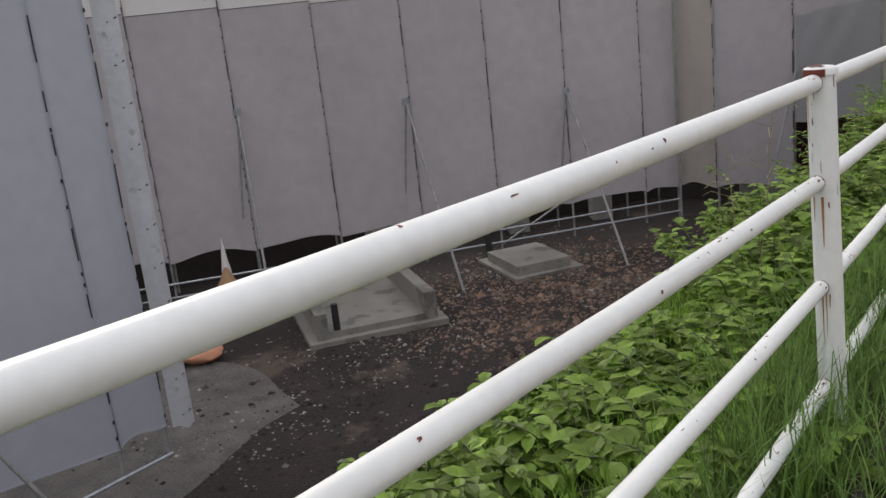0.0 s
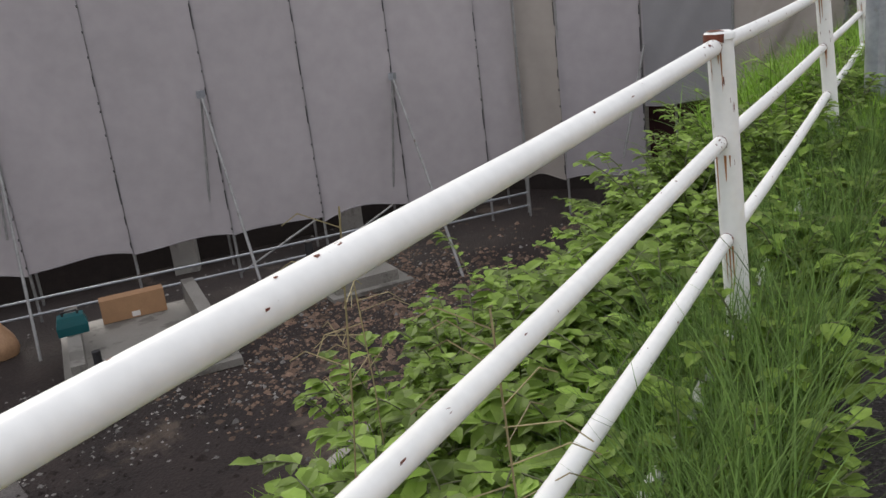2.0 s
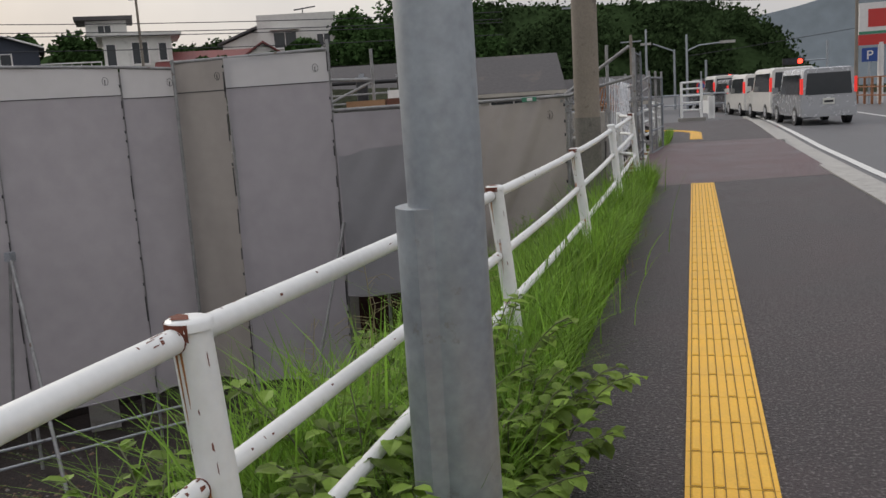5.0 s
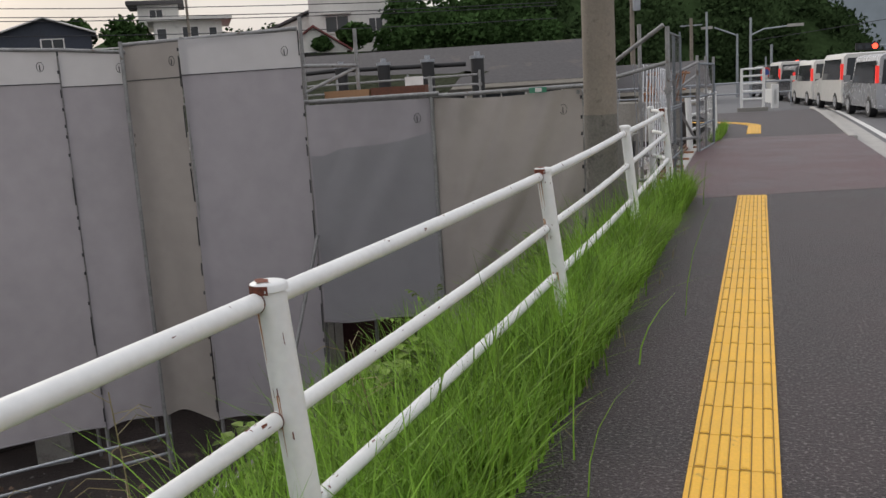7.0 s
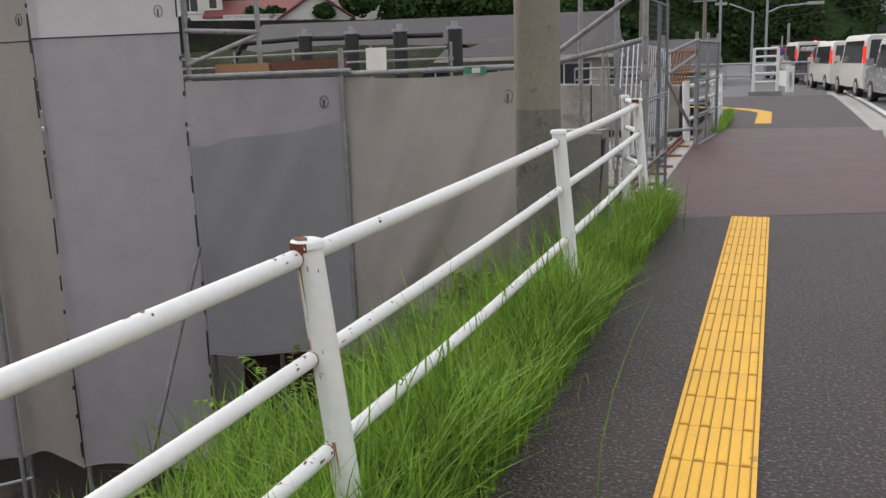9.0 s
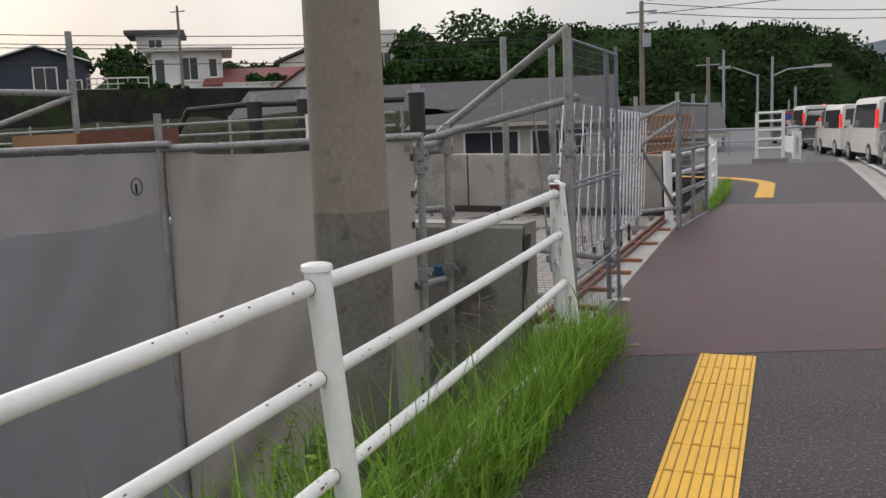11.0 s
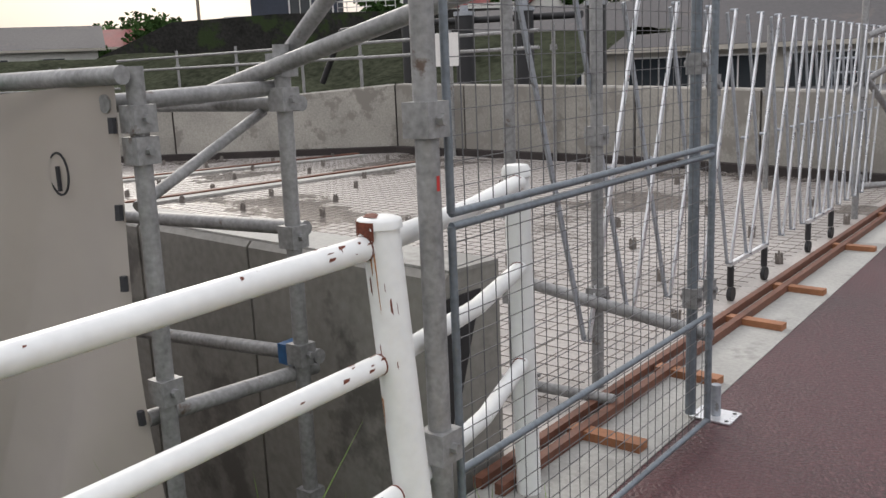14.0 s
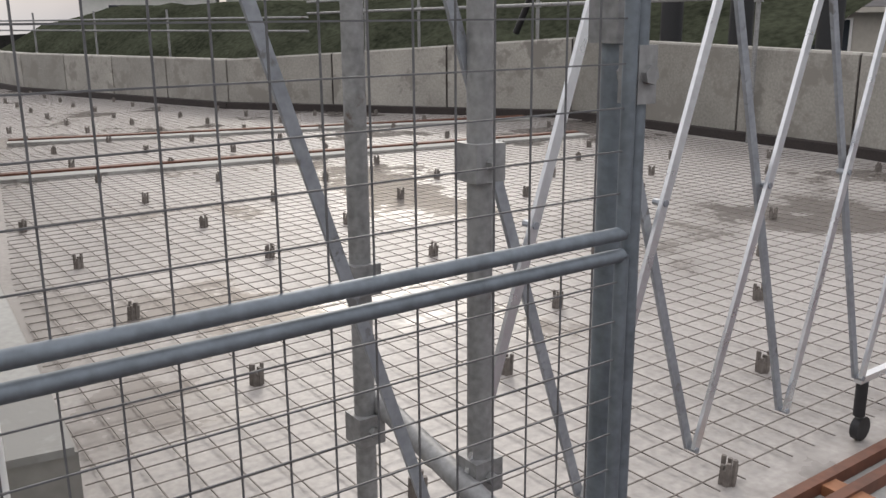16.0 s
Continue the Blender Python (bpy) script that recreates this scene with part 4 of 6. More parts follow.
def sack(name, at, size, mat, label, seed, squash=1.0, tie=False):
    th = thing(name, label, "bag", at)
    g = Geo()
    n, k = 9, 20
    rings = []
    for j in range(n):
        v = j / (n - 1)
        rr = math.sin(math.pi * (0.12 + 0.80 * v)) ** 0.8 if not tie else (0.82 + 0.18 * math.sin(math.pi * min(1, v * 2.2))) * (1 - v ** 1.5) ** 1.1 + 0.06
        rings.append([(size[0] * rr * math.cos(2 * math.pi * i / k) * (1 + 0.18 * noise.noise((3 * math.cos(6.283 * i / k) + seed, 3 * math.sin(6.283 * i / k), v * 3))), size[1] * rr * math.sin(2 * math.pi * i / k) * (1 + 0.18 * noise.noise((3 * math.cos(6.283 * i / k), seed + 3 * math.sin(6.283 * i / k), v * 3))), size[2] * v * squash) for i in range(k)])
    part("bag", g.rings(rings), mat, th, smooth=True)
    return th


sack("sandbag", (-10.35, 5.50, LOT), (0.46, 0.34, 0.34), M_ORANGEBAG, "orange-tan sandbag slumped on the ground", 2)
knot = sack("plastic_bag", (-10.55, 5.25, LOT + 0.12), (0.22, 0.18, 0.34), M_WHITEBAG, "crumpled white plastic bag beside the sandbag", 3)
sack("sandbag", (-11.75, 7.45, LOT), (0.46, 0.36, 0.85), M_BAG, "tall tan sack tied at its neck, hung on a brace", 4, tie=True)
sack("plastic_bag", (-11.80, 7.50, LOT + 0.62), (0.10, 0.08, 0.75), M_WHITEBAG, "white cloth tied above the tan sack", 5, tie=True)

# rubble on the lot: loose stones, uncountable
def rubble(name, count, box, mat, smin, smax, label, seed, dens=None):
    r = random.Random(seed)
    g = Geo()
    while count > 0:
        x, y = r.uniform(box[0], box[1]), r.uniform(box[2], box[3])
        if dens and r.random() > dens(x, y):
            count -= 0.2
            continue
        count -= 1
        s = r.uniform(smin, smax) * (1 if r.random() < 0.9 else 1.7)
        z = lot_z(x, y)
        o = len(g.v)
        a = r.uniform(0, 6.28)
        pts = [(math.cos(a) * s, math.sin(a) * s, 0), (math.cos(a + 1.7) * s * r.uniform(0.5, 1), math.sin(a + 1.7) * s, 0.1 * s), (math.cos(a + 3.2) * s * r.uniform(0.6, 1), math.sin(a + 3.2) * s, 0), (math.cos(a + 4.8) * s, math.sin(a + 4.8) * s * r.uniform(0.5, 1), 0), (r.uniform(-0.3, 0.3) * s, r.uniform(-0.3, 0.3) * s, s * r.uniform(0.35, 0.9))]
        g.v += [(x + p[0], y + p[1], z - 0.01 + p[2]) for p in pts]
        g.f += [(o, o + 1, o + 4), (o + 1, o + 2, o + 4), (o + 2, o + 3, o + 4), (o + 3, o, o + 4)]
    return tagged(part(name, g, mat), label, "rubble", kind="stuff")


near = lambda cx, cy, rad: (lambda x, y: max(0.03, 1 - math.hypot(x - cx, y - cy) / rad))
rubble("gravel", 9000, (-12, -2.2, 3, 15), M_STONE, 0.012, 0.04, "scattered grey gravel", 1, lambda x, y: max(0.06, 1.0 - min(math.hypot(x + 8.2, y - 7.6), math.hypot(x + 7.4, y - 11), math.hypot(x + 8.5, y - 4)) / 2.4))
rubble("leaf_rubble", 9000, (-9.5, -2.0, 6.5, 15), M_RUBBLE, 0.02, 0.06, "brown rubble and dead leaves", 2, near(-6.3, 10.2, 4.0))
rubble("dark_clods", 1800, (-9.5, -2, 1, 9), M_LOT, 0.02, 0.06, "dark clods of wet soil", 3, near(-7.6, 5.6, 4.0))
grav = Geo().grid(lambda u, v: (-10.5 + 3.2 * u + 0.3 * math.sin(5 * v), 1.2 + 4.0 * v + 0.4 * math.sin(4 * u), lot_z(-10.5 + 3.2 * u + 0.3 * math.sin(5 * v), 1.2 + 4.0 * v + 0.4 * math.sin(4 * u)) + 0.008), 14, 14)
structure("ground_gravel_patch", grav, M_GRAVEL, "patch of wet grey gravel on the lot", "ground", True)


# ---- bridge deck under construction ----
DECK_Z = 0.0
DECK = [(-0.36, 17.2), (-0.36, 24.2), (-2.0, 24.6), (-3.6, 24.95), (-7.6, 25.25), (-11.8, 22.3), (-17.2, 20.6), (-30.0, 19.6), (-30.0, 19.0), (-9.5, 18.4), (-3.8, 17.47), (-1.4, 17.25)]
structure("floor_deck", Geo().prism(DECK, LOT - 0.3, DECK_Z), M_DECK, "wet pale concrete bridge deck under construction", "deck")
WING = [(-9.5, 18.2), (-5.8, 17.56), (-3.8, 17.25), (-1.4, 17.06), (-0.42, 16.99)]
wing = thing("wall_wing", "dark stained concrete wing wall with upright joints", "wall", kind="structure")
n = 0
for (xa, ya), (xb, yb) in zip(WING, WING[1:]):
    k = max(1, round(math.hypot(xb - xa, yb - ya) / 0.95))
    for j in range(k):
        t0, t1 = j / k + 0.004, (j + 1) / k - 0.004
        sec = [(xa + (xb - xa) * t, ya + (yb - ya) * t) for t in (t0, t1)]
        part("panel", Geo().rings([[(x, y, LOT), (x + 0.03, y + 0.24, LOT), (x + 0.03, y + 0.24, 0.67), (x, y + 0.02, 0.67), (x, y, 0.65)] for x, y in sec]), M_CONC_DARK, wing)
part("core", Geo().rings([[(x, y + 0.03, LOT), (x, y + 0.20, LOT), (x, y + 0.20, 0.655), (x, y + 0.03, 0.655)] for x, y in WING]), M_DARKVOID, wing, "recessed joint filling")
part("coping", Geo().rings([[(x, y + 0.025, 0.668), (x + 0.03, y + 0.235, 0.668), (x + 0.03, y + 0.235, 0.680), (x, y + 0.025, 0.680)] for x, y in WING]), M_CONC_DRY, wing, "pale wet top of the wall")
# shadow on the wall's end face, put on as a thin black skin
part("end_patch", Geo().rings([[(-0.452, y, -0.35), (-0.445, y, -0.35), (-0.405, y, 0.60), (-0.412, y, 0.60)] for y in (16.98, 17.17)]), M_DARK, wing, "end face in shadow, the shade put on as a black skin")
BACK = [(-30.0, 19.4), (-17.2, 20.4), (-11.7, 22.1), (-7.6, 25.05), (-3.6, 24.75), (-2.0, 24.4), (-0.45, 24.0)]


def parapet_h(v):
    """The parapet's height, lower past its bend."""
    return 0.84 + 0.17 * min(1.0, -v.x / 7.5) - 0.30 * min(1.0, max(0.0, -v.x - 7.6) / 4.0)


for i, (a, b) in enumerate(zip(BACK, BACK[1:])):
    a, b = Vector((*a, 0)), Vector((*b, 0))
    L = (b - a).length
    nrm = Vector((-(b - a).y, (b - a).x, 0)).normalized()
    n = max(1, round(L / 1.5))
    wl_ = thing("wall_parapet_%d" % (i + 1), "stained grey concrete parapet of upright cast panels", "parapet", kind="structure")
    for j in range(n):
        p, q = a + (b - a) * (j / n) + (b - a).normalized() * 0.016, a + (b - a) * ((j + 1) / n) - (b - a).normalized() * 0.012
        h = parapet_h
        part("panel", Geo().rings([[tuple(v), tuple(v + nrm * 0.2), tuple(v + nrm * 0.2 + Vector((0, 0, h(v)))), tuple(v + nrm * 0.02 + Vector((0, 0, h(v)))), tuple(v + Vector((0, 0, h(v) - 0.02)))] for v in (p, q)]), M_CONC, wl_)
    part("core", Geo().rings([[tuple(v + nrm * 0.02), tuple(v + nrm * 0.18), tuple(v + nrm * 0.18 + Vector((0, 0, h(v) - 0.02))), tuple(v + nrm * 0.02 + Vector((0, 0, h(v) - 0.02)))] for v in (a, b)]), M_DARKVOID, wl_, "recessed joint filling")
    # strip much darker than the panels along the foot
    part("foot_joint", Geo().rings([[tuple(v - nrm * 0.05), tuple(v + Vector((0, 0, 0.0))), tuple(v + Vector((0, 0, 0.10))), tuple(v - nrm * 0.05 + Vector((0, 0, 0.09)))] for v in (a, b)]), M_DARKVOID, wl_, "dark strip along the wall's foot")


def inside(x, y, poly):
    c = False
    for (x0, y0), (x1, y1) in zip(poly, poly[1:] + poly[:1]):
        if (y0 > y) != (y1 > y) and x < (x1 - x0) * (y - y0) / (y1 - y0) + x0:
            c = not c
    return c


def spans(fixed, along_x, poly):
    hit = []
    for (x0, y0), (x1, y1) in zip(poly, poly[1:] + poly[:1]):
        a0, a1, b0, b1 = (y0, y1, x0, x1) if along_x else (x0, x1, y0, y1)
        if (a0 > fixed) != (a1 > fixed):
            hit.append(b0 + (b1 - b0) * (fixed - a0) / (a1 - a0))
    hit.sort()
    return list(zip(hit[::2], hit[1::2]))


INNER = [(-0.50, 17.3), (-0.50, 23.9), (-2.0, 24.2), (-3.6, 24.5), (-7.6, 24.8), (-11.6, 21.9), (-16.8, 20.3), (-29.0, 19.4), (-29.0, 19.1), (-9.5, 18.6), (-3.8, 17.7), (-1.4, 17.45)]
g = Geo()
k = 0
y = 17.3
while y < 24.9:
    for a, b in spans(y, True, INNER):
        g.tube((a, y, DECK_Z + 0.012), (b, y, DECK_Z + 0.012), 0.0023, 4, caps=False)
    y += 0.11
x = -22.0
while x < -0.5:
    for a, b in spans(x, False, INNER):
        g.tube((x, a, DECK_Z + 0.020), (x, b, DECK_Z + 0.020), 0.0023, 4, caps=False)
    x += 0.11
tagged(part("rebar_mesh", g, M_REBAR), "steel reinforcing mesh laid over the deck", "rebar mesh", kind="stuff")
bars = [Geo().tube((0.019 * math.cos(t), 0.019 * math.sin(t), 0), (0.019 * math.cos(t) + 0.004, 0.019 * math.sin(t), 0.058 + 0.010 * (i % 3)), 0.0075, 5) for i, t in enumerate([2 * math.pi * k / 6 for k in range(6)])]
socket = Geo().tube((0, 0, 0), (0, 0, 0.045), 0.021, 8)
first = None
r = random.Random(5)
for iy in range(9):
    for ix in range(22):
        x, y = -0.98 - 1.0 * ix + 0.5 * (iy % 2), 18.15 + 0.74 * iy - 0.04 * ix * (iy == 0)
        x, y = x + r.uniform(-0.05, 0.05), y + r.uniform(-0.05, 0.05)
        if x > -0.42 or not inside(min(x, -0.56), y, INNER):
            continue
        if first is None:
            first = thing("starter_bars", "short dark cluster of starter bars on the deck", "starter bars", (x, y, DECK_Z), group="starter bars")
            part("socket", socket, M_REBAR, first)
            for bar in bars:
                part("bar", bar, M_REBAR, first)
        else:
            copy_thing(first, pose(x, y, DECK_Z, 0, 0, r.uniform(0, 180)))
for a, b, w in (((-7.2, 18.2), (-6.3, 23.9), 0.09), ((-9.6, 18.75), (-7.9, 24.5), 0.09)):
    d = (Vector((*b, 0)) - Vector((*a, 0)))
    n = Vector((-d.y, d.x, 0)).normalized() * w / 2
    g = Geo().rings([[tuple(Vector((*p, DECK_Z + z)) + n * k) for k, z in ((-1, 0.0), (1, 0.0), (1, 0.045), (-1, 0.045))] for p in (a, b)])
    tagged(part("timber_strip", g, M_WOOD), "long reddish timber strip laid across the deck", "timber", group="deck strips")
    n2 = n.normalized() * 0.16
    g = Geo().rings([[tuple(Vector((*p, DECK_Z + z)) - n2 + n * k) for k, z in ((-2, 0.0), (2, 0.0), (2, 0.03), (-2, 0.03))] for p in (a, b)])
    tagged(part("pale_strip", g, M_CONC_DRY), "pale concrete strip beside the timber", "deck joint", group="deck strips")
# timber formwork and battens along the pavement edge
structure("trim_edge_strip", Geo().prism([(-0.34, 16.9), (0.02, 16.9), (-0.15, 24.2), (-0.46, 24.2)], -0.3, 0.006), M_CONC_DRY, "pale concrete strip beside the pavement", "edge strip")
for x in (-0.335, -0.255):
    tb = thing("timber_rail", "long red-brown timber rail along the deck edge", "timber", (x, 17.0, DECK_Z + 0.008), group="edge timbers")
    part("beam", Geo().box(-0.016, 0, 0, 0.016, 3.6, 0.036), M_WOOD, tb)
    part("beam", Geo().box(-0.016, 3.604, 0, 0.016, 7.1, 0.036), M_WOOD, tb)
    tb.rotation_euler = (0, 0, 0.008)
for i, y in enumerate((17.52, 17.60, 18.24, 19.07, 19.78, 20.98, 22.25, 23.4)):
    if i == 1:
        continue
    bt = thing("batten", "short orange-brown timber batten across the edge strip", "timber", (-0.17 - 0.018 * (y - 17.5), y, 0.006), rng.uniform(-4, 4), group="battens")
    part("board", Geo().box(-0.135, -0.03, 0, 0.135, 0.03, 0.03), M_BATTEN, bt)

# ---- scaffold and mesh panels at the deck ----
def coupler(parent, p, s=0.033, mat=None):
    g = Geo()
    g.box(p[0] - s, p[1] - s, p[2] - 0.035, p[0] + s, p[1] + s, p[2] + 0.035)
    g.tube((p[0] - s * 1.5, p[1], p[2]), (p[0] + s * 1.5, p[1], p[2]), 0.012, 6)
    part("coupler", g, mat or M_TUBE, parent, "steel coupler")


def standard(x, y, z0, z1, label, couplers=(), dx=0.0, rad=0.0243, mat=None):
    st = thing("scaffold_standard", label, "scaffold standard", (0, 0, 0), group="scaffold standards")
    part("tube", Geo().tube((x, y, z0), (x + dx, y, z1), rad, 14), mat or M_TUBE, st, smooth=True)
    for z in couplers:
        coupler(st, (x + dx * (z - z0) / (z1 - z0), y, z), rad * 1.36)
    return st


standard(-0.90, 16.30, LOT, 1.31, "weathered scaffold upright beside the last sheet", (1.18, 1.10, 0.45, 0.0), 0.06)
standard(-0.93, 16.82, LOT, 1.36, "weathered scaffold upright below the deck edge", (1.30, 1.20, 0.78, 0.40, -0.1), 0.06)
standard(-0.81, 17.93, DECK_Z, 2.0, "green-grey scaffold upright on the deck", (0.70, 0.345))
standard(-0.45, 17.98, DECK_Z, 2.0, "scaffold upright with a rusty coupler", (0.996, 0.374))
for a, b, lab in (((-1.83, 16.86, 1.18), (-0.84, 16.86, 1.185), "scaffold tube behind the sheet top"),
                  ((-1.85, 16.86, 0.765), (-0.86, 16.86, 0.80), "scaffold tube running behind the last sheet"),
                  ((-1.85, 16.86, 0.31), (-0.84, 16.86, 0.385), "scaffold tube with a blue clamp"),
                  ((-0.90, 16.26, 0.37), (-0.91, 16.90, 0.325), "spiral-marked scaffold brace tube"),
                  ((-0.97, 16.22, -0.55), (-0.98, 16.95, -0.30), "lower scaffold brace in the shade"),
                  ((-0.89, 16.30, 0.95), (-1.02, 16.86, 1.16), "thin scaffold brace between the uprights"),
                  ((-1.25, 16.79, 1.21), (0.03, 16.77, 1.49), "sloping scaffold tube fixed to the mesh panel"),
                  ((-0.91, 16.25, 1.22), (-0.92, 16.86, 1.235), "short upper scaffold tube between two uprights"),
                  ((-0.95, 16.88, 1.30), (-0.02, 16.72, 1.90), "raised sloping scaffold tube above the upright"),
                  ((-0.84, 17.97, 0.40), (0.04, 17.90, 0.31), "horizontal scaffold tube tying the panel to the upright"),
                  ((-1.05, 16.77, -1.2), (-1.05, 18.2, -1.2), "lower scaffold tube in the shade"),
                  ((-0.97, 16.22, -1.0), (-1.05, 16.77, -1.0), "lower scaffold tube in the shade")):
    pipe_thing("scaffold_tube", a, b, 0.0243 if "thin" not in lab else 0.016, label=lab)
bc = thing("blue_clamp", "blue painted clamp on a scaffold tube", "clamp", (-0.97, 16.86, 0.377))
part("jaw", Geo().box(-0.032, -0.034, -0.034, 0.032, 0.034, 0.034), M_BLUE, bc)
part("bolt", Geo().tube((-0.055, 0, 0), (0.055, 0, 0), 0.009, 8), M_GALV, bc)
vise = thing("pipe_clamp", "loose dark pipe clamp and tube on the deck", "clamp", (-0.62, 17.72, DECK_Z))
part("tube", Geo().tube((-0.25, 0, 0.05), (0.35, 0.05, 0.05), 0.022, 10), M_TUBE, vise, smooth=True)
part("jaw", Geo().box(-0.03, -0.03, 0.02, 0.03, 0.035, 0.09).tube((-0.05, 0, 0.09), (0.05, 0.02, 0.10), 0.009, 8).tube((0.0, -0.05, 0.06), (0.0, 0.05, 0.06), 0.01, 8), M_TUBE, vise)


def mesh_panel(x, y0, y1, z0, z1, mids, label, step, wire=0.0013, frame_r=0.009):
    """A welded mesh panel in a steel frame, standing along the pavement."""
    mp = thing("mesh_panel", label, "mesh panel", (x, y0, 0), group="mesh panels")
    L = y1 - y0
    part("frame_stile", Geo().tube((0, 0, z0), (0, 0, z1), frame_r, 12), M_FRAME, mp, smooth=True)
    part("frame_stile", Geo().tube((0, L, z0), (0, L, z1), frame_r, 12), M_FRAME, mp, smooth=True)
    for z in (z0, z1, *mids):
        part("frame_rail", Geo().tube((0, 0, z), (0, L, z), frame_r, 12), M_FRAME, mp, smooth=True)
    g = Geo()
    y = step
    while y < L - 0.01:
        g.tube((-0.003, y, z0), (-0.003, y, z1), wire, 4, caps=False)
        y += step
    z = z0 + step
    while z < z1 - 0.01:
        g.tube((0.001, 0, z), (0.001, L, z), wire, 4, caps=False)
        z += step
    part("wire_mesh", g, M_WIRE, mp, "thin grey welded wire mesh")
    return mp


mesh_panel(0.07, 16.40, 17.80, 0.04, 0.958, (0.42,), "galvanised mesh panel at the pavement's edge", 0.052)
mesh_panel(0.07, 16.40, 17.80, 0.986, 1.80, (), "upper galvanised mesh panel fixed above another", 0.052)
for y, lab in ((16.345, "tall galvanised upright of the mesh panel, scuffed with red paint"), (17.825, "tall galvanised upright of the mesh panel")):
    st = standard(0.06, y, 0.02, 1.86, lab, (0.50, 1.18), rad=0.0243 if y < 17 else 0.012, mat=M_TUBE if y < 17 else M_FRAME)
    if y < 17:
        part("red_scuff", Geo().box(0.0842, y - 0.005, 1.04, 0.0846, y + 0.004, 1.07), M_REDSIGN, st, "small red paint scuff")
standard(-0.02, 17.87, 0.02, 1.84, "second grey upright at the panel's end", (0.45, 1.25), rad=0.019, mat=M_FRAME)
fp = thing("foot_plate", "shiny square steel foot plate on the pavement", "foot plate", (0.05, 17.93, 0.003))
part("plate", Geo().box(-0.075, -0.06, 0, 0.075, 0.06, 0.006), M_ALU, fp)
part("spigot", Geo().tube((0, 0, 0.006), (0, 0, 0.12), 0.018, 12), M_GALV, fp, smooth=True)
for dx in (-0.055, 0.055):
    for dy in (-0.04, 0.04):
        part("hole", Geo().tube((dx, dy, 0.006), (dx, dy, 0.0068), 0.008, 10), M_DARK, fp)
far_panel = mesh_panel(-0.05, 22.62, 24.6, 0.0, 1.52, (0.95, 0.45), "second galvanised mesh panel beyond the folding gate", 0.075, 0.002, 0.02)
far_panel.rotation_euler = (0, 0, -0.075)
for y in (22.55, 23.6, 24.65):
    standard(-0.07 + 0.075 * (y - 22.55), y, 0.0, 1.66, "grey upright of the far mesh panel", (0.95,))
for a, b in (((-0.45, 22.0, 1.35), (-0.05, 22.55, 1.55)), ((-0.5, 22.1, 1.1), (-0.2, 23.2, 0.25)), ((-0.5, 22.1, 0.25), (-0.05, 22.6, 0.25)), ((-0.6, 22.1, 0.95), (-0.05, 22.6, 1.35))):
    pipe_thing("scaffold_tube", a, b, label="scaffold tube beside the folding gate")
standard(-0.50, 22.12, DECK_Z, 1.62, "scaffold upright at the folding gate's end", (0.95, 0.3))
standard(-1.6, 23.4, DECK_Z, 1.5, "scaffold upright in front of the parapet", (0.9,))

# folding lattice gate
gate = thing("folding_gate", "silvery aluminium folding lattice gate pulled half open", "folding gate", (-0.457, 0, 0))
yb = 17.90
i = 0
while yb < 22.3:
    stretch = 0.375 if yb < 19.2 else (0.28 if yb < 20 else 0.205)
    run = 0.42 if yb < 19.0 else (0.36 if yb < 20 else 0.28)
    hz = 1.50 - 0.02 * (yb - 18)
    z0 = 0.215
    m = Matrix.Translation((0, yb, z0)) @ Matrix.Rotation(math.atan2(-run, hz - z0), 4, "X")
    ln = math.hypot(run, hz - z0)
    part("slat", Geo().box(0.006, -0.011, 0, 0.016, 0.011, ln, m), M_ALU, gate, "bright aluminium slat")
    m = Matrix.Translation((0, yb, z0)) @ Matrix.Rotation(math.atan2(run, hz - z0), 4, "X")
    part("slat", Geo().box(-0.014, -0.011, 0, -0.004, 0.011, ln, m), M_GALV, gate, "dull grey rear slat")
    g = Geo()
    for q in (0.0, 0.5, 1.0):
        g.tube((-0.016, yb + run * q, z0 + (hz - z0) * q), (0.019, yb + run * q, z0 + (hz - z0) * q), 0.008, 8)
    part("rivet", g, M_GALV, gate, kind="stuff")
    yb += stretch
    i += 1
for y in (19.40, 20.75):
    part("caster_beam", Geo().box(-0.012, y, 0.195, 0.012, y + 0.58, 0.215), M_ALU, gate)
    for dy in (0.03, 0.55):
        part("caster", Geo().tube((0, y + dy, 0.195), (0, y + dy, 0.085), 0.018, 10).tube((-0.012, y + dy + 0.015, 0.04), (0.012, y + dy + 0.015, 0.04), 0.038, 14), M_DARK, gate, "black caster wheel", smooth=True)

# guard rails and sign on the far side of the deck
for z, dz in ((1.62, 0), (1.42, 0)):
    pipe_thing("guard_rail", (-14.5, 24.9, z - 0.05), (-4.6, 24.25, z), 0.022, label="horizontal scaffold guard rail behind the deck", cat="guard rail", group="guard rails")
for x in (-13.5, -11.6, -9.8, -8.2, -6.4, -4.7):
    standard(x, 24.95 + 0.068 * (x + 13.5) * -1 + (0.4 if x > -9 else 0.6), 0.0, 1.72, "upright of the guard rail behind the parapet", (1.42,))
for z in (1.30, 1.05):
    pipe_thing("guard_rail", (-30.0, 21.0, z), (-14.5, 24.9, z), 0.022, label="horizontal scaffold guard rail behind the deck", cat="guard rail", group="guard rails")
for x in (-28, -25, -22, -19, -16):
    standard(x, 24.55 + 0.25 * (x + 16), 0.0, 1.5, "upright of the guard rail behind the parapet", (1.05,))
sg = thing("notice_board", "plain white notice sheet tied to the guard rail", "notice", (-6.02, 24.26, 1.45))
part("sheet", Geo().grid(lambda u, v: (-0.21 + 0.42 * u, 0.012 * math.sin(6 * u + 2 * v), -0.21 + 0.42 * v), 6, 6), M_SIGN, sg, smooth=True)
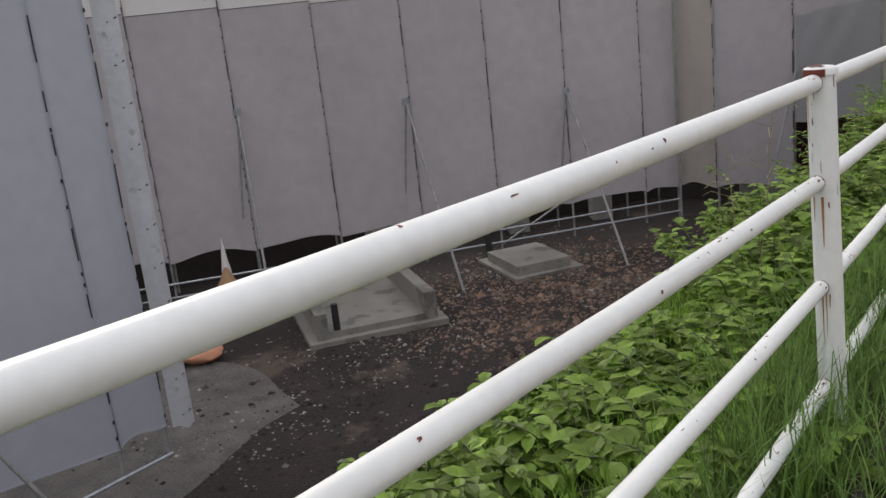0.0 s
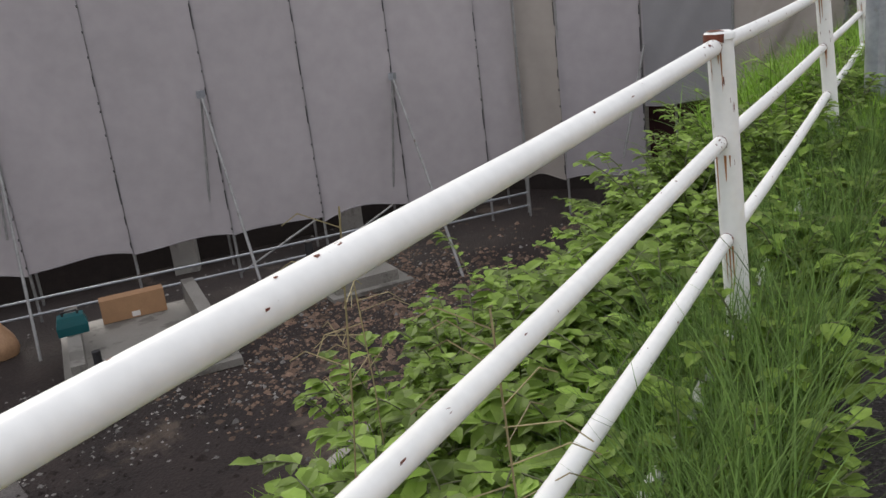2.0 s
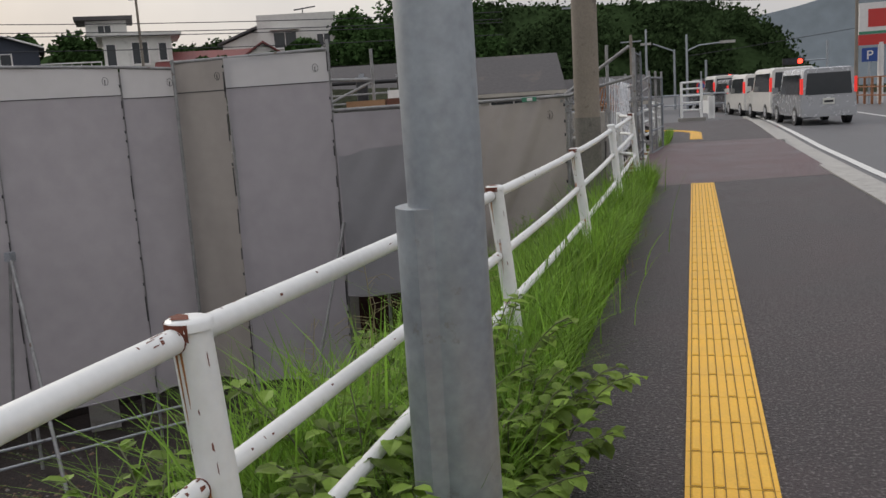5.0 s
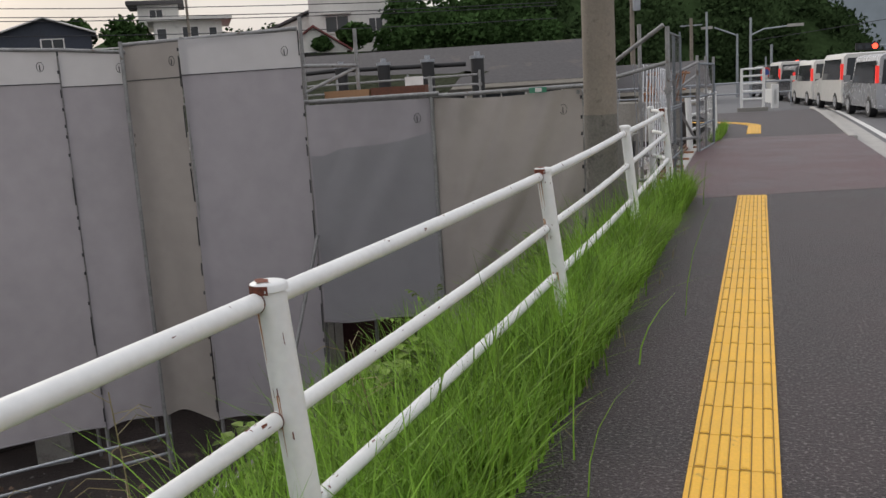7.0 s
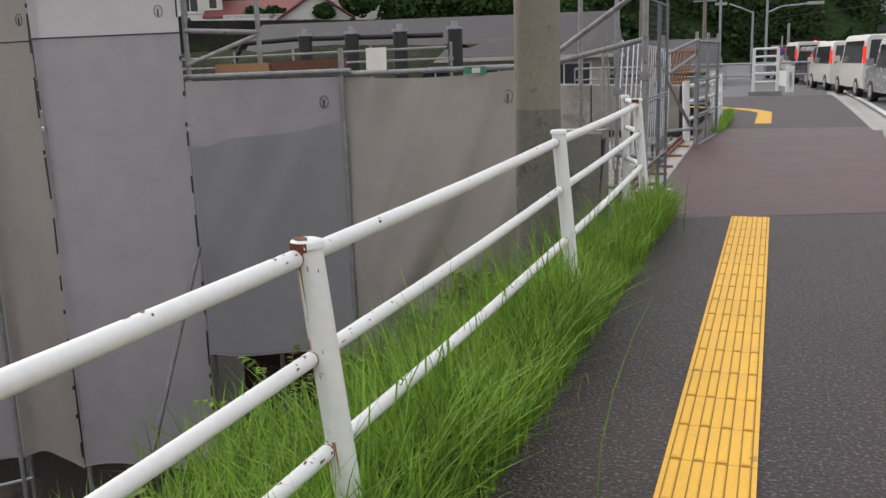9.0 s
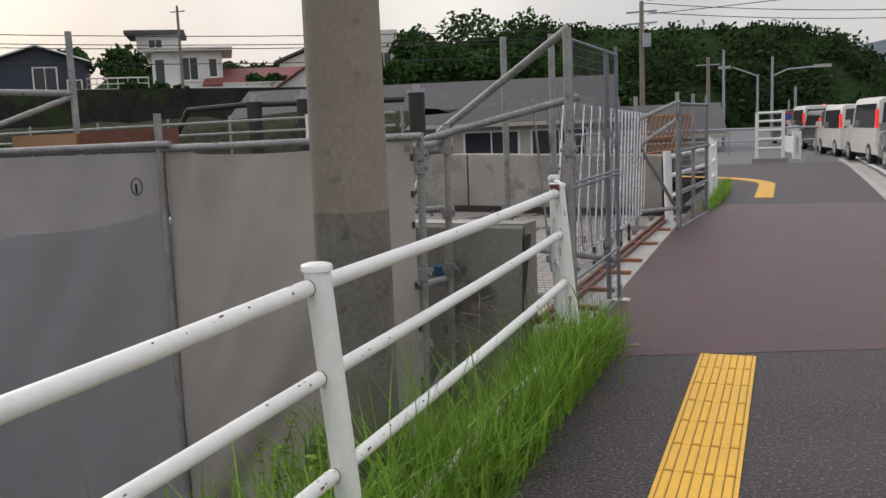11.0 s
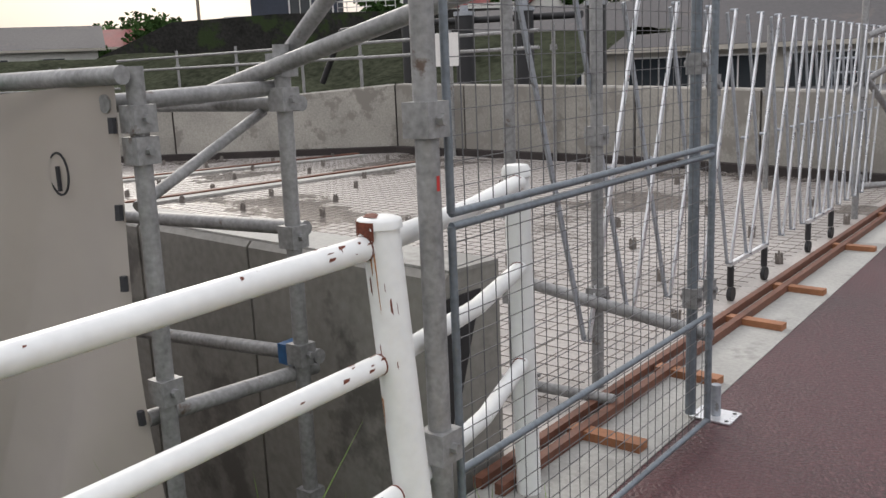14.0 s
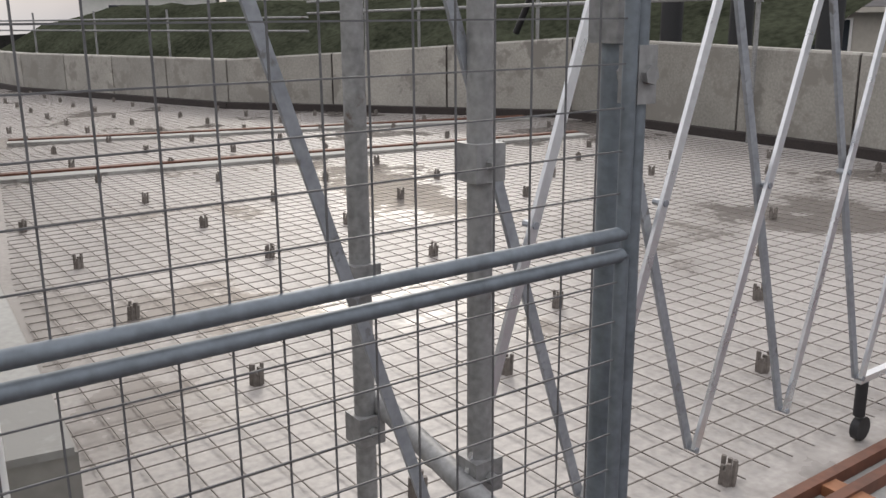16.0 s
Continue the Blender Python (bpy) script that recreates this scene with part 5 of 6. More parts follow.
mach = thing("pipe_manifold", "black pipework with capped valves behind the deck", "pipework", (-9.0, 27.5, 0))
part("main_pipe", Geo().path_tube([(-2.6, 0, 1.0), (-2.0, 0, 1.95), (-0.6, 0, 2.0), (3.0, 0.3, 1.95)], 0.06, 10), M_DARK, mach, smooth=True)
for dx in (-0.3, 0.9, 2.1, 3.4):
    part("valve", Geo().tube((dx, 0, -3.9), (dx, 0, 2.05), 0.16, 14), M_DARK, mach, smooth=True)
    part("valve_cap", Geo().tube((dx, 0, 2.05), (dx, 0, 2.12), 0.18, 14).tube((dx, 0, 2.12), (dx, 0, 2.22), 0.07, 12), M_GALV, mach, smooth=True)
bin_ = thing("timber_stack", "two brown boards lying on the scaffold tubes", "timber", (-3.7, 16.30, 1.30))
part("board", Geo().box(-0.38, 0, 0.0, 0.22, 0.2, 0.10), M_CARD, bin_)
part("board", Geo().box(0.24, 0.02, 0.0, 0.95, 0.2, 0.11), M_WOOD, bin_)
pipe_thing("scaffold_ledger", (-4.25, 16.38, 1.275), (-2.5, 16.42, 1.275), label="scaffold tube carrying the boards")
pipe_thing("scaffold_standard", (-2.6, 16.42, LOT), (-2.6, 16.42, 1.3), label="upright scaffold tube of the rear row", cat="scaffold standard", group="scaffold standards")


# ---- buildings beyond ----
def window(parent, x0, z0, x1, z1, y, bars=1):
    wd = part("window", Geo().box(x0 - 0.07, y - 0.05, z0 - 0.07, x1 + 0.07, y + 0.02, z1 + 0.07), M_SIGN, parent, "white framed window")
    n = bars + 1
    for i in range(n):
        a, b = x0 + (x1 - x0) * i / n + 0.03, x0 + (x1 - x0) * (i + 1) / n - 0.03
        part("pane", Geo().box(a, y - 0.06, z0, b, y - 0.045, z1), M_GLASS, wd)
    part("sill", Geo().box(x0 - 0.12, y - 0.14, z0 - 0.14, x1 + 0.12, y - 0.03, z0 - 0.07), M_SIGN, wd)


def gable_roof(x0, x1, y0, y1, ze, zr, over=0.5, along_x=True):
    if along_x:
        ym = (y0 + y1) / 2
        sec = lambda x: [(x, y0 - over, ze), (x, ym, zr), (x, y1 + over, ze), (x, y1 + over, ze - 0.12), (x, ym, zr - 0.16), (x, y0 - over, ze - 0.12)]
        return Geo().rings([sec(x0 - over), sec(x1 + over)])
    xm = (x0 + x1) / 2
    sec = lambda y: [(x0 - over, y, ze), (xm, y, zr), (x1 + over, y, ze), (x1 + over, y, ze - 0.12), (xm, y, zr - 0.16), (x0 - over, y, ze - 0.12)]
    return Geo().rings([sec(y0 - over), sec(y1 + over)])


TER = 4.3
structure("ground_terrace", Geo().prism([(-42, 45), (-38, 48), (-22, 66), (-14, 78), (-20, 130), (-140, 110), (-70, 62)], -4, TER - 0.2), M_GREENSTRIP, "raised terrace carrying the houses", "ground")
tw = Geo().rings([[(x, y, -3.9), (x - 0.6, y + 0.8, -3.9), (x - 0.6, y + 0.8, z), (x, y, z)] for x, y, z in ((-62, 24, 0.4), (-46, 40.5, 1.6), (-41.5, 44.5, 4.1), (-37, 48, 4.3), (-21, 65.5, 4.2), (-13, 77.5, 3.9))])
structure("wall_terrace", tw, M_BLACKWALL, "dark mossy stone retaining wall below the houses", "wall")

h1 = thing("white_house", "white two-storey house with balconies and flat roof", "house", (-42.9, 66.3, TER - 1.5), 35)
part("ground_storey", Geo().box(-2.6, -1.0, -0.5, 5.0, 7, 2.2), M_WHITEWALL, h1)
part("upper_storey", Geo().box(-0.5, 0.0, 2.2, 4.6, 6.5, 5.1), M_WHITEWALL, h1)
part("penthouse", Geo().box(-1.7, 2.5, 4.8, 1.4, 6.5, 6.6), M_WHITEWALL, h1)
part("penthouse_roof", Geo().box(-2.5, 1.8, 6.6, 1.9, 7.0, 6.9), M_GREYROOF, h1)
part("roof_slab", Geo().box(-1.0, -0.6, 5.1, 5.4, 7.0, 5.35), M_WHITEWALL, h1)
part("balcony_slab", Geo().box(-6.5, -1.6, 2.1, 5.3, 1.5, 2.32), M_WHITEWALL, h1)
part("terrace_wall", Geo().box(-6.4, -1.4, -0.5, -2.6, 1.4, 2.1), M_BEIGE, h1)
bal = part("balcony_rail", Geo().tube((-6.4, -1.5, 3.15), (-0.7, -1.5, 3.15), 0.05, 6).tube((-6.4, -1.5, 2.75), (-0.7, -1.5, 2.75), 0.03, 6), M_SIGN, h1)
for i in range(9):
    part("baluster", Geo().tube((-6.4 + 0.71 * i, -1.5, 2.3), (-6.4 + 0.71 * i, -1.5, 3.15), 0.035, 6), M_SIGN, bal)
window(h1, 1.6, 3.0, 2.8, 4.6, 0.0)
window(h1, 3.6, 3.2, 4.2, 4.5, 0.0, 0)
window(h1, -0.3, 2.5, 0.4, 4.5, 0.0, 0)
window(h1, -1.6, 0.6, -0.3, 1.7, -1.0)
window(h1, 1.6, 0.5, 3.2, 1.8, -1.0)
window(h1, -0.8, 5.3, 0.2, 6.2, 2.5)

h2 = thing("red_roofed_house", "white house with a dark red tiled gable roof", "house", (-36.1, 71.0, TER - 0.3), 28)
part("wall", Geo().box(-3.5, -2, -0.6, 4.2, 6, 1.4), M_WHITEWALL, h2)
part("gable_wall", Geo().rings([[(0.6, y, 0.9), (6.2, y, 0.9), (3.4, y, 2.75)] for y in (-2.2, -2.0)]), M_WHITEWALL, h2)
part("wing_wall", Geo().box(0.9, -2.2, -0.6, 5.9, 5, 1.0), M_WHITEWALL, h2)
part("roof", gable_roof(-4.5, 3.2, -1.5, 5, 1.3, 2.7), M_REDROOF, h2)
part("wing_roof", gable_roof(0.9, 5.9, -2.1, 5, 1.0, 2.95, 0.45, False), M_REDROOF, h2)
window(h2, 2.3, 0.0, 3.6, 0.9, -2.2)

h3 = thing("white_flats", "white box-shaped two-storey house on the hill", "house", (-36.7, 79.0, 4.7), 22)
part("wall", Geo().box(0, 0, -3, 7.0, 7, 5.2), M_WHITEWALL, h3)
part("stair_wing", Geo().rings([[(-3.2, y, -3), (0.0, y, -3), (0.0, y, 4.0), (-3.2, y, 2.8)] for y in (0.6, 6)]), M_WHITEWALL, h3)
part("stair_roof", Geo().rings([[(-3.6, y, 2.75), (0.1, y, 4.2), (0.1, y, 4.4), (-3.6, y, 2.95)] for y in (0.2, 6.3)]), M_GREYROOF, h3)
window(h3, 1.4, 2.3, 3.4, 3.6, 0.0)
window(h3, 5.2, 2.2, 6.4, 3.3, 0.0)
window(h3, -2.6, 0.9, -0.5, 2.3, 0.6)
part("awning", Geo().box(1.1, -0.5, 3.8, 3.7, 0.0, 3.95), M_WHITEWALL, h3)
part("antenna", Geo().tube((4.0, 3, 5.2), (4.0, 3, 6.0), 0.05, 6).tube((3.2, 3, 5.8), (5.2, 3, 6.05), 0.06, 6), M_DARK, h3)

h4 = thing("navy_house", "dark navy clad house with white framed windows", "house", (-48.6, 60.8, TER), 40)
part("wall", Geo().box(-3.4, -1, -0.5, 2.8, 6, 2.9), M_NAVY, h4)
part("gable", Geo().rings([[(-3.4, y, 2.9), (2.8, y, 2.9), (-0.3, y, 3.9)] for y in (-1.0, 6.0)]), M_NAVY, h4)
part("roof", gable_roof(-3.4, 2.8, -1, 6, 2.85, 4.0, 0.4, False), M_GREYROOF, h4)
part("eaves_trim", Geo().tube((-3.8, -1.45, 2.8), (-0.3, -1.45, 3.95), 0.07, 6).tube((-0.3, -1.45, 3.95), (3.2, -1.45, 2.8), 0.07, 6), M_SIGN, h4)
window(h4, -0.6, 0.7, 0.9, 2.4, -1.0)
window(h4, 1.6, 0.7, 2.5, 1.5, -1.0, 0)
fen = thing("garden_fence", "pale slatted garden fence on the terrace", "fence", (-45.5, 57.6, TER - 0.2), 42)
for i in range(16):
    part("picket", Geo().box(-5 + 0.65 * i, 0, 0, -4.94 + 0.65 * i, 0.05, 0.9), M_SIGN, fen)
part("fence_bar", Geo().box(-5, 0.0, 0.82, 5, 0.05, 0.9), M_SIGN, fen)


def simple_house(at, turn, w, d, eave, ridge, wall, roof, label, wins):
    hs = thing("house", label, "house", at, turn)
    part("wall", Geo().box(-w / 2, 0, -6, w / 2, d, eave), wall, hs)
    part("roof", gable_roof(-w / 2, w / 2, 0, d, eave, ridge, 0.6), roof, hs)
    part("gable", Geo().rings([[(x, 0.1, eave - 0.1), (x, d - 0.1, eave - 0.1), (x, d / 2, ridge - 0.25)] for x in (-w / 2 + 0.02, w / 2 - 0.02)]), wall, hs)
    part("eaves_trim", Geo().box(-w / 2 - 0.6, -0.66, eave - 0.2, w / 2 + 0.6, -0.6, eave - 0.02), M_BEIGE, hs)
    for x0, z0, x1, z1 in wins:
        window(hs, x0, z0, x1, z1, 0.0)
    return hs


simple_house((-14.6, 48.5, -0.6), 14, 17, 8, 2.15, 4.2, M_BEIGE, M_GREYROOF, "low house with a long grey roof and white window frames", ((-6.4, 0.2, -4.9, 1.7), (-4.2, 0.2, -2.7, 1.7), (-0.8, 0.3, 1.6, 1.7), (2.2, 0.3, 4.6, 1.7), (5.2, 0.3, 7.6, 1.7)))
simple_house((-4.9, 52.5, -1.3), 8, 5.6, 8, 2.0, 3.4, M_BEIGE, M_GREYROOF, "small beige house with a dark grey roof", ((1.0, 0.0, 2.0, 0.9),))
simple_house((-66, 50, 0.9), 60, 10, 8, 2.6, 4.5, M_WHITEWALL, M_GREYROOF, "white house with a dark tiled roof among trees", ((-3, 0.8, -1.4, 1.9), (1, 0.8, 2.6, 1.9)))
simple_house((-74, 66, 1.6), 52, 9, 8, 2.4, 4.2, M_BEIGE, M_REDROOF, "beige house with an orange-red roof", ((-2, 0.8, -0.4, 1.9),))
simple_house((-70, 40, 0.5), 66, 10, 8, 3.2, 5.2, M_WHITEWALL, M_GREYROOF, "white house with a grey hipped roof", ((-3, 0.8, -1.4, 2.0), (1, 0.8, 2.6, 2.0)))


# overgrown slope behind the parapet
slope = Geo().grid(lambda u, v: (-46 + 38 * u, 27.5 + 9 * v - 5.0 * (1 - u), -1.5 + 3.4 * min(1.0, 0.92 + 0.9 * u) * math.sin(math.pi * min(1, v * 1.2) * 0.5) + 0.25 * noise.noise((u * 20, v * 5, 1))), 60, 10)
structure("ground_slope", slope, M_GREENSTRIP, "overgrown green slope behind the parapet", "ground", True)


# ---- woods and far hills ----
def foliage(g, c, rad, n, size, r, flat=0.75):
    """A clump of small leaf cards round a centre, denser near its skin."""
    for _ in range(n):
        d = Vector((r.gauss(0, 1), r.gauss(0, 1), r.gauss(0, 1))).normalized()
        k = (0.55 + 0.5 * r.random()) * (1 + 0.35 * noise.noise(d * 1.7 + Vector(c) * 0.3))
        p = Vector(c) + Vector((d.x * rad * k, d.y * rad * k, d.z * rad * flat * k))
        a = Vector((r.gauss(0, 1), r.gauss(0, 1), r.gauss(0, 1))).normalized() * size * r.uniform(0.5, 1.2)
        b = a.orthogonal().normalized() * a.length * r.uniform(0.5, 0.9)
        o = len(g.v)
        g.v += [tuple(p - a), tuple(p + b), tuple(p + a), tuple(p - b)]
        g.f.append((o, o + 1, o + 2, o + 3))


def ridge(x):
    """Height of the wooded hill's crown above the road, along its length."""
    pts = [(-95, 13), (-60, 12.5), (-45, 13.5), (-30, 15.0), (-20, 14.2), (-8, 13.6), (2, 12.8), (7, 11.2), (11, 8.2), (14, 3.2), (16, -2)]
    for (x0, z0), (x1, z1) in zip(pts, pts[1:]):
        if x <= x1:
            return z0 + (z1 - z0) * (x - x0) / (x1 - x0)
    return -3


core = Geo().grid(lambda u, v: (-95 + 110 * u, 112 + 26 * v + 0.10 * (-95 + 110 * u), -4 + (ridge(-95 + 110 * u) + 3.2) * math.sin(math.pi * 0.5 * min(1, v * 1.15)) + 0.8 * noise.noise((u * 22, v * 8, 2))), 60, 14)
structure("hill", core, M_TREE, "dark wooded hillside", "hill", True)
g, r = Geo(), random.Random(11)
for _ in range(620):
    x = r.uniform(-90, 14)
    v = r.random()
    z = -3 + (ridge(x) + 2) * math.sin(math.pi * 0.5 * v)
    foliage(g, (x, 110 + 24 * v + 0.10 * x, z - 0.6), r.uniform(1.3, 2.6), 95, 0.34, r)
tagged(part("woodland", g, M_TREE), "dense dark broadleaf woodland covering the hill", "woodland", kind="stuff")
g = Geo()
for x, y, z, rad in ((-30, 74, 6.2, 1.3), (-27.5, 76, 5.6, 1.8), (-25, 78, 6.6, 2.4), (-22.5, 78, 6.0, 2.0), (-20, 80, 6.2, 2.2), (-17, 82, 5.6, 2.2), (-28, 80, 8.2, 2.0), (-24.5, 84, 9.0, 2.8), (-20, 86, 8.8, 2.6), (-36.8, 69.6, 5.4, 0.8), (-35.4, 70.2, 5.3, 0.9), (-40, 62.6, 4.8, 0.6), (-41.5, 61.4, 4.8, 0.7), (-39, 63.6, 4.7, 0.5), (-46, 66, 7.0, 1.8), (-51, 66, 7.5, 1.6), (-57, 54, 3.4, 2.2), (-60, 56, 4.2, 2.6), (-54, 47, 2.0, 1.8), (-66, 56, 3.6, 2.4), (-50, 42, 1.2, 1.6), (-58, 40, 1.0, 2.0), (-31.6, 71.0, 5.5, 0.75)):
    foliage(g, (x, y, z), rad, 900, 0.24, r)
tagged(part("garden_shrubbery", g, M_HEDGE), "garden shrubs and trees round the houses", "shrubs", kind="stuff")
# distance haze is put into the hills' blue-grey colour
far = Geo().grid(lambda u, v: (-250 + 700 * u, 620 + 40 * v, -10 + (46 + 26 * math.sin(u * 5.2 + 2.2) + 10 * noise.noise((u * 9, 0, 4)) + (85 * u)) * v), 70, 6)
structure("backdrop_hills", far, M_HILL, "far hills with blue-grey haze put into their colour", "hills", True)


# the houses and woods stand on the far side of the valley
ORIGIN = Vector((1.24, 10.06, 1.38))
AWAY = Matrix.Translation(ORIGIN) @ Matrix.Scale(1.3, 4) @ Matrix.Translation(-ORIGIN)
bpy.context.view_layer.update()
for ob in list(scene.objects):
    if ob.parent is None and ob.name.split(".")[0] in ("white_house", "red_roofed_house", "white_flats", "navy_house", "garden_fence", "ground_terrace", "wall_terrace", "hill", "woodland", "garden_shrubbery"):
        ob.matrix_world = AWAY @ ob.matrix_world


# ---- street furniture ----
def lamp_post(at, h, arm, label, turn=0, curved=False):
    lp = thing("street_lamp", label, "street lamp", at, turn)
    part("post", Geo().tube((0, 0, -0.3), (0, 0, h), 0.085, 12, 0.06), M_GALV_POLE, lp, smooth=True)
    if arm:
        if curved:
            pts = [(0, 0, h - 0.1)] + [(-arm * math.sin(t), 0, h - 0.1 + 0.5 * (1 - math.cos(t)) * 0 + 0.55 * math.sin(t)) for t in (0.3, 0.7, 1.1, 1.57)]
        else:
            pts = [(0, 0, h * 0.80), (arm * 0.35, 0, h * 0.86), (arm, 0, h * 0.875)]
        part("arm", Geo().path_tube(pts, 0.04, 8), M_GALV_POLE, lp, smooth=True)
        e = pts[-1]
        part("lamp_head", Geo().box(e[0] - 0.1, e[1] - 0.1, e[2] - 0.06, e[0] + 0.75 * (1 if arm > 0 and not curved else -1), e[1] + 0.1, e[2] + 0.09), M_KERB, lp)
    return lp


lamp_post((-2.15, 60, -0.4), 5.2, 0, "tall plain grey steel post by the junction")
lamp_post((-0.6, 63, -0.6), 4.2, 1.3, "grey street lamp with a curved arm", 0, True)
lamp_post((0.2, 60, -0.5), 4.8, 2.0, "grey street lamp with a long arm over the road")


def signal(at, x, label):
    sg_ = thing("traffic_signal", label, "traffic signal", at)
    part("post", Geo().tube((0, 0, -1.2), (0, 0, 3.3), 0.07, 10), M_GALV_POLE, sg_, smooth=True)
    part("arm", Geo().tube((0, 0, 2.2), (x, 0, 2.2), 0.04, 8), M_GALV_POLE, sg_, smooth=True)
    hd = part("signal_head", Geo().box(x - 0.2, -0.14, 1.98, x + 1.0, 0.1, 2.38), M_DARK, sg_)
    for i, (mm, nm) in enumerate(((M_GLASS, "green_lens"), (M_GLASS, "amber_lens"), (M_REDLAMP, "red_lens"))):
        part(nm, Geo().tube((x + 0.02 + 0.38 * i, -0.15, 2.18), (x + 0.02 + 0.38 * i, -0.17, 2.18), 0.15, 16), mm, hd)
    return sg_


signal((1.3, 62, -0.5), 0.6, "traffic signal showing red on a grey post")
signal((8.2, 62, 0.15), -2.3, "traffic signal showing red over the carriageway")
ns = thing("road_sign", "round no-entry style sign on a thin post", "road sign", (1.0, 59.2, -0.5))
part("post", Geo().tube((0, 0, -0.5), (0, 0, 2.6), 0.04, 8), M_GALV_POLE, ns)
part("disc", Geo().tube((0, -0.06, 1.75), (0, -0.04, 1.75), 0.28, 20), M_REDSIGN, ns)
part("disc_face", Geo().tube((0, -0.07, 1.75), (0, -0.062, 1.75), 0.19, 20), M_BLUESIGN, ns)
lad = thing("barrier_frame", "white tubular barrier frame like a short ladder", "barrier", (0.60, 39.2, -0.05), 6)
for x in (-0.36, 0.36):
    part("upright", Geo().tube((x, 0, 0), (x, 0, 1.5), 0.05, 10), M_PAINT, lad, smooth=True)
for z in (0.45, 0.72, 0.98, 1.24, 1.48):
    part("rung", Geo().tube((-0.36, 0, z), (0.36, 0, z), 0.035, 8), M_PAINT, lad, smooth=True)
part("plinth", Geo().box(-0.5, -0.15, 0, 0.5, 0.15, 0.16), M_CONC_DARK, lad)
gr = thing("guard_rail", "white guard rail end at the junction", "guard rail", (1.35, 41.0, -0.1), 8)
part("panel", Geo().box(-0.05, 0, 0.25, 0.05, 3.0, 0.75), M_PAINT, gr)
part("post", Geo().box(-0.12, 0, 0, 0.12, 0.2, 0.95), M_PAINT, gr)
rf = thing("railing", "grey bridge railing along the side street", "railing", (-7, 46.0, -0.1))
part("rail", Geo().tube((0, 0, 1.0), (9, 0, 1.0), 0.04, 8).tube((0, 0, 0.55), (9, 0, 0.55), 0.03, 8), M_GALV, rf)
for i in range(10):
    part("baluster", Geo().tube((i, 0, 0), (i, 0, 1.0), 0.03, 6), M_GALV, rf)
of = thing("site_barrier", "row of orange-brown site barrier frames", "barrier", (-2.3, 37.2, -0.05), 84)
for i in range(12):
    part("slat", Geo().box(-3 + 0.5 * i, -0.02, 0.3, -2.94 + 0.5 * i, 0.02, 1.6, pose(0, 0, 0, 14, 0, 0)), M_ORANGEFENCE, of)
for z in (0.5, 0.9, 1.5):
    part("bar", Geo().box(-3.2, -0.03, z, 3.2, 0.03, z + 0.06, pose(0, 0, 0, 14, 0, 0)), M_ORANGEFENCE, of)
for dx in (-2.0, 0.0, 2.0):
    part("foot", Geo().box(dx - 0.3, -0.5, -0.02, dx + 0.3, 0.5, 0.35), M_CONC_DARK, of)
up = thing("utility_pole", "distant utility pole with crossarms", "utility pole", (-6.3, 60, -0.4))
part("shaft", Geo().tube((0, 0, -0.3), (0, 0, 8.0), 0.16, 12, 0.11), M_POLE_UP, up, smooth=True)
for z in (7.4, 6.8):
    part("crossarm", Geo().box(-0.8, -0.05, z, 0.8, 0.05, z + 0.09), M_GALV, up)
part("transformer", Geo().tube((0.3, -0.2, 5.6), (0.3, -0.2, 6.3), 0.22, 12), M_GALV, up, smooth=True)
for k, (x, y, h) in enumerate(((-3.6, 68, 5), (11.0, 70, 7), (-45, 72, 8.5), (-58, 60, 8.5), (-72, 48, 8.5), (-12.5, 60, 4))[:5]):
    up2 = thing("utility_pole", "thin distant utility pole", "utility pole", (x, y, 0 if k < 2 else 3.5), group="far poles")
    part("shaft", Geo().tube((0, 0, -1), (0, 0, h), 0.14, 10, 0.1), M_POLE_UP, up2, smooth=True)
    part("crossarm", Geo().box(-0.7, -0.04, h - 0.5, 0.7, 0.04, h - 0.42), M_GALV, up2)


def wire(a, b, sag, name="overhead_wire", rad=0.018):
    a, b = Vector(a), Vector(b)
    th = thing(name, "thin dark overhead cable", "cable", (0, 0, 0), group="overhead cables")
    pts = [tuple(a + (b - a) * t - Vector((0, 0, sag * 4 * t * (1 - t)))) for t in [i / 10 for i in range(11)]]
    part("cable", Geo().rings([[(p[0], p[1] + rad * math.cos(t), p[2] + rad * math.sin(t)) for t in (0, 1.57, 3.14, 4.71)] for p in pts]), M_SEAM, th)


for dz in (0, 0.7, 1.0, 2.2):
    wire((-80, 48, 11.5 - dz), (-14, 75, 8.0 - dz * 0.8), 0.8, rad=0.03)
for dz in (0.0, 0.45):
    wire((-6.3, 60, 7.5 - dz), (11, 70, 7.0 - dz), 0.3, rad=0.02)
wire((-6.0, 60, 7.6), (30, 56, 11.5), 0.5, rad=0.02)
wire((-6.0, 60, 6.9), (30, 58, 9.2), 0.5, rad=0.02)
wire((11, 70, 6.4), (40, 60, 9.4), 0.4, rad=0.02)
wire((0, 75, 3.5), (40, 62, 8.0), 0.4, rad=0.02)
st = thing("shop_sign", "tall roadside shop sign with red and white panels", "sign", (9.4, 52.4, -0.2))
part("post", Geo().tube((0, 0, -0.3), (0, 0, 3.0), 0.14, 12), M_SIGN, st, smooth=True)
part("red_panel", Geo().box(-1.0, -0.1, 2.9, 1.0, 0.1, 3.4), M_REDSIGN, st)
part("white_panel", Geo().box(-1.0, -0.1, 3.42, 1.0, 0.1, 4.9), M_SIGN, st)
part("red_shape", Geo().box(-0.6, -0.12, 3.75, 0.6, -0.1, 4.6), M_REDSIGN, st)
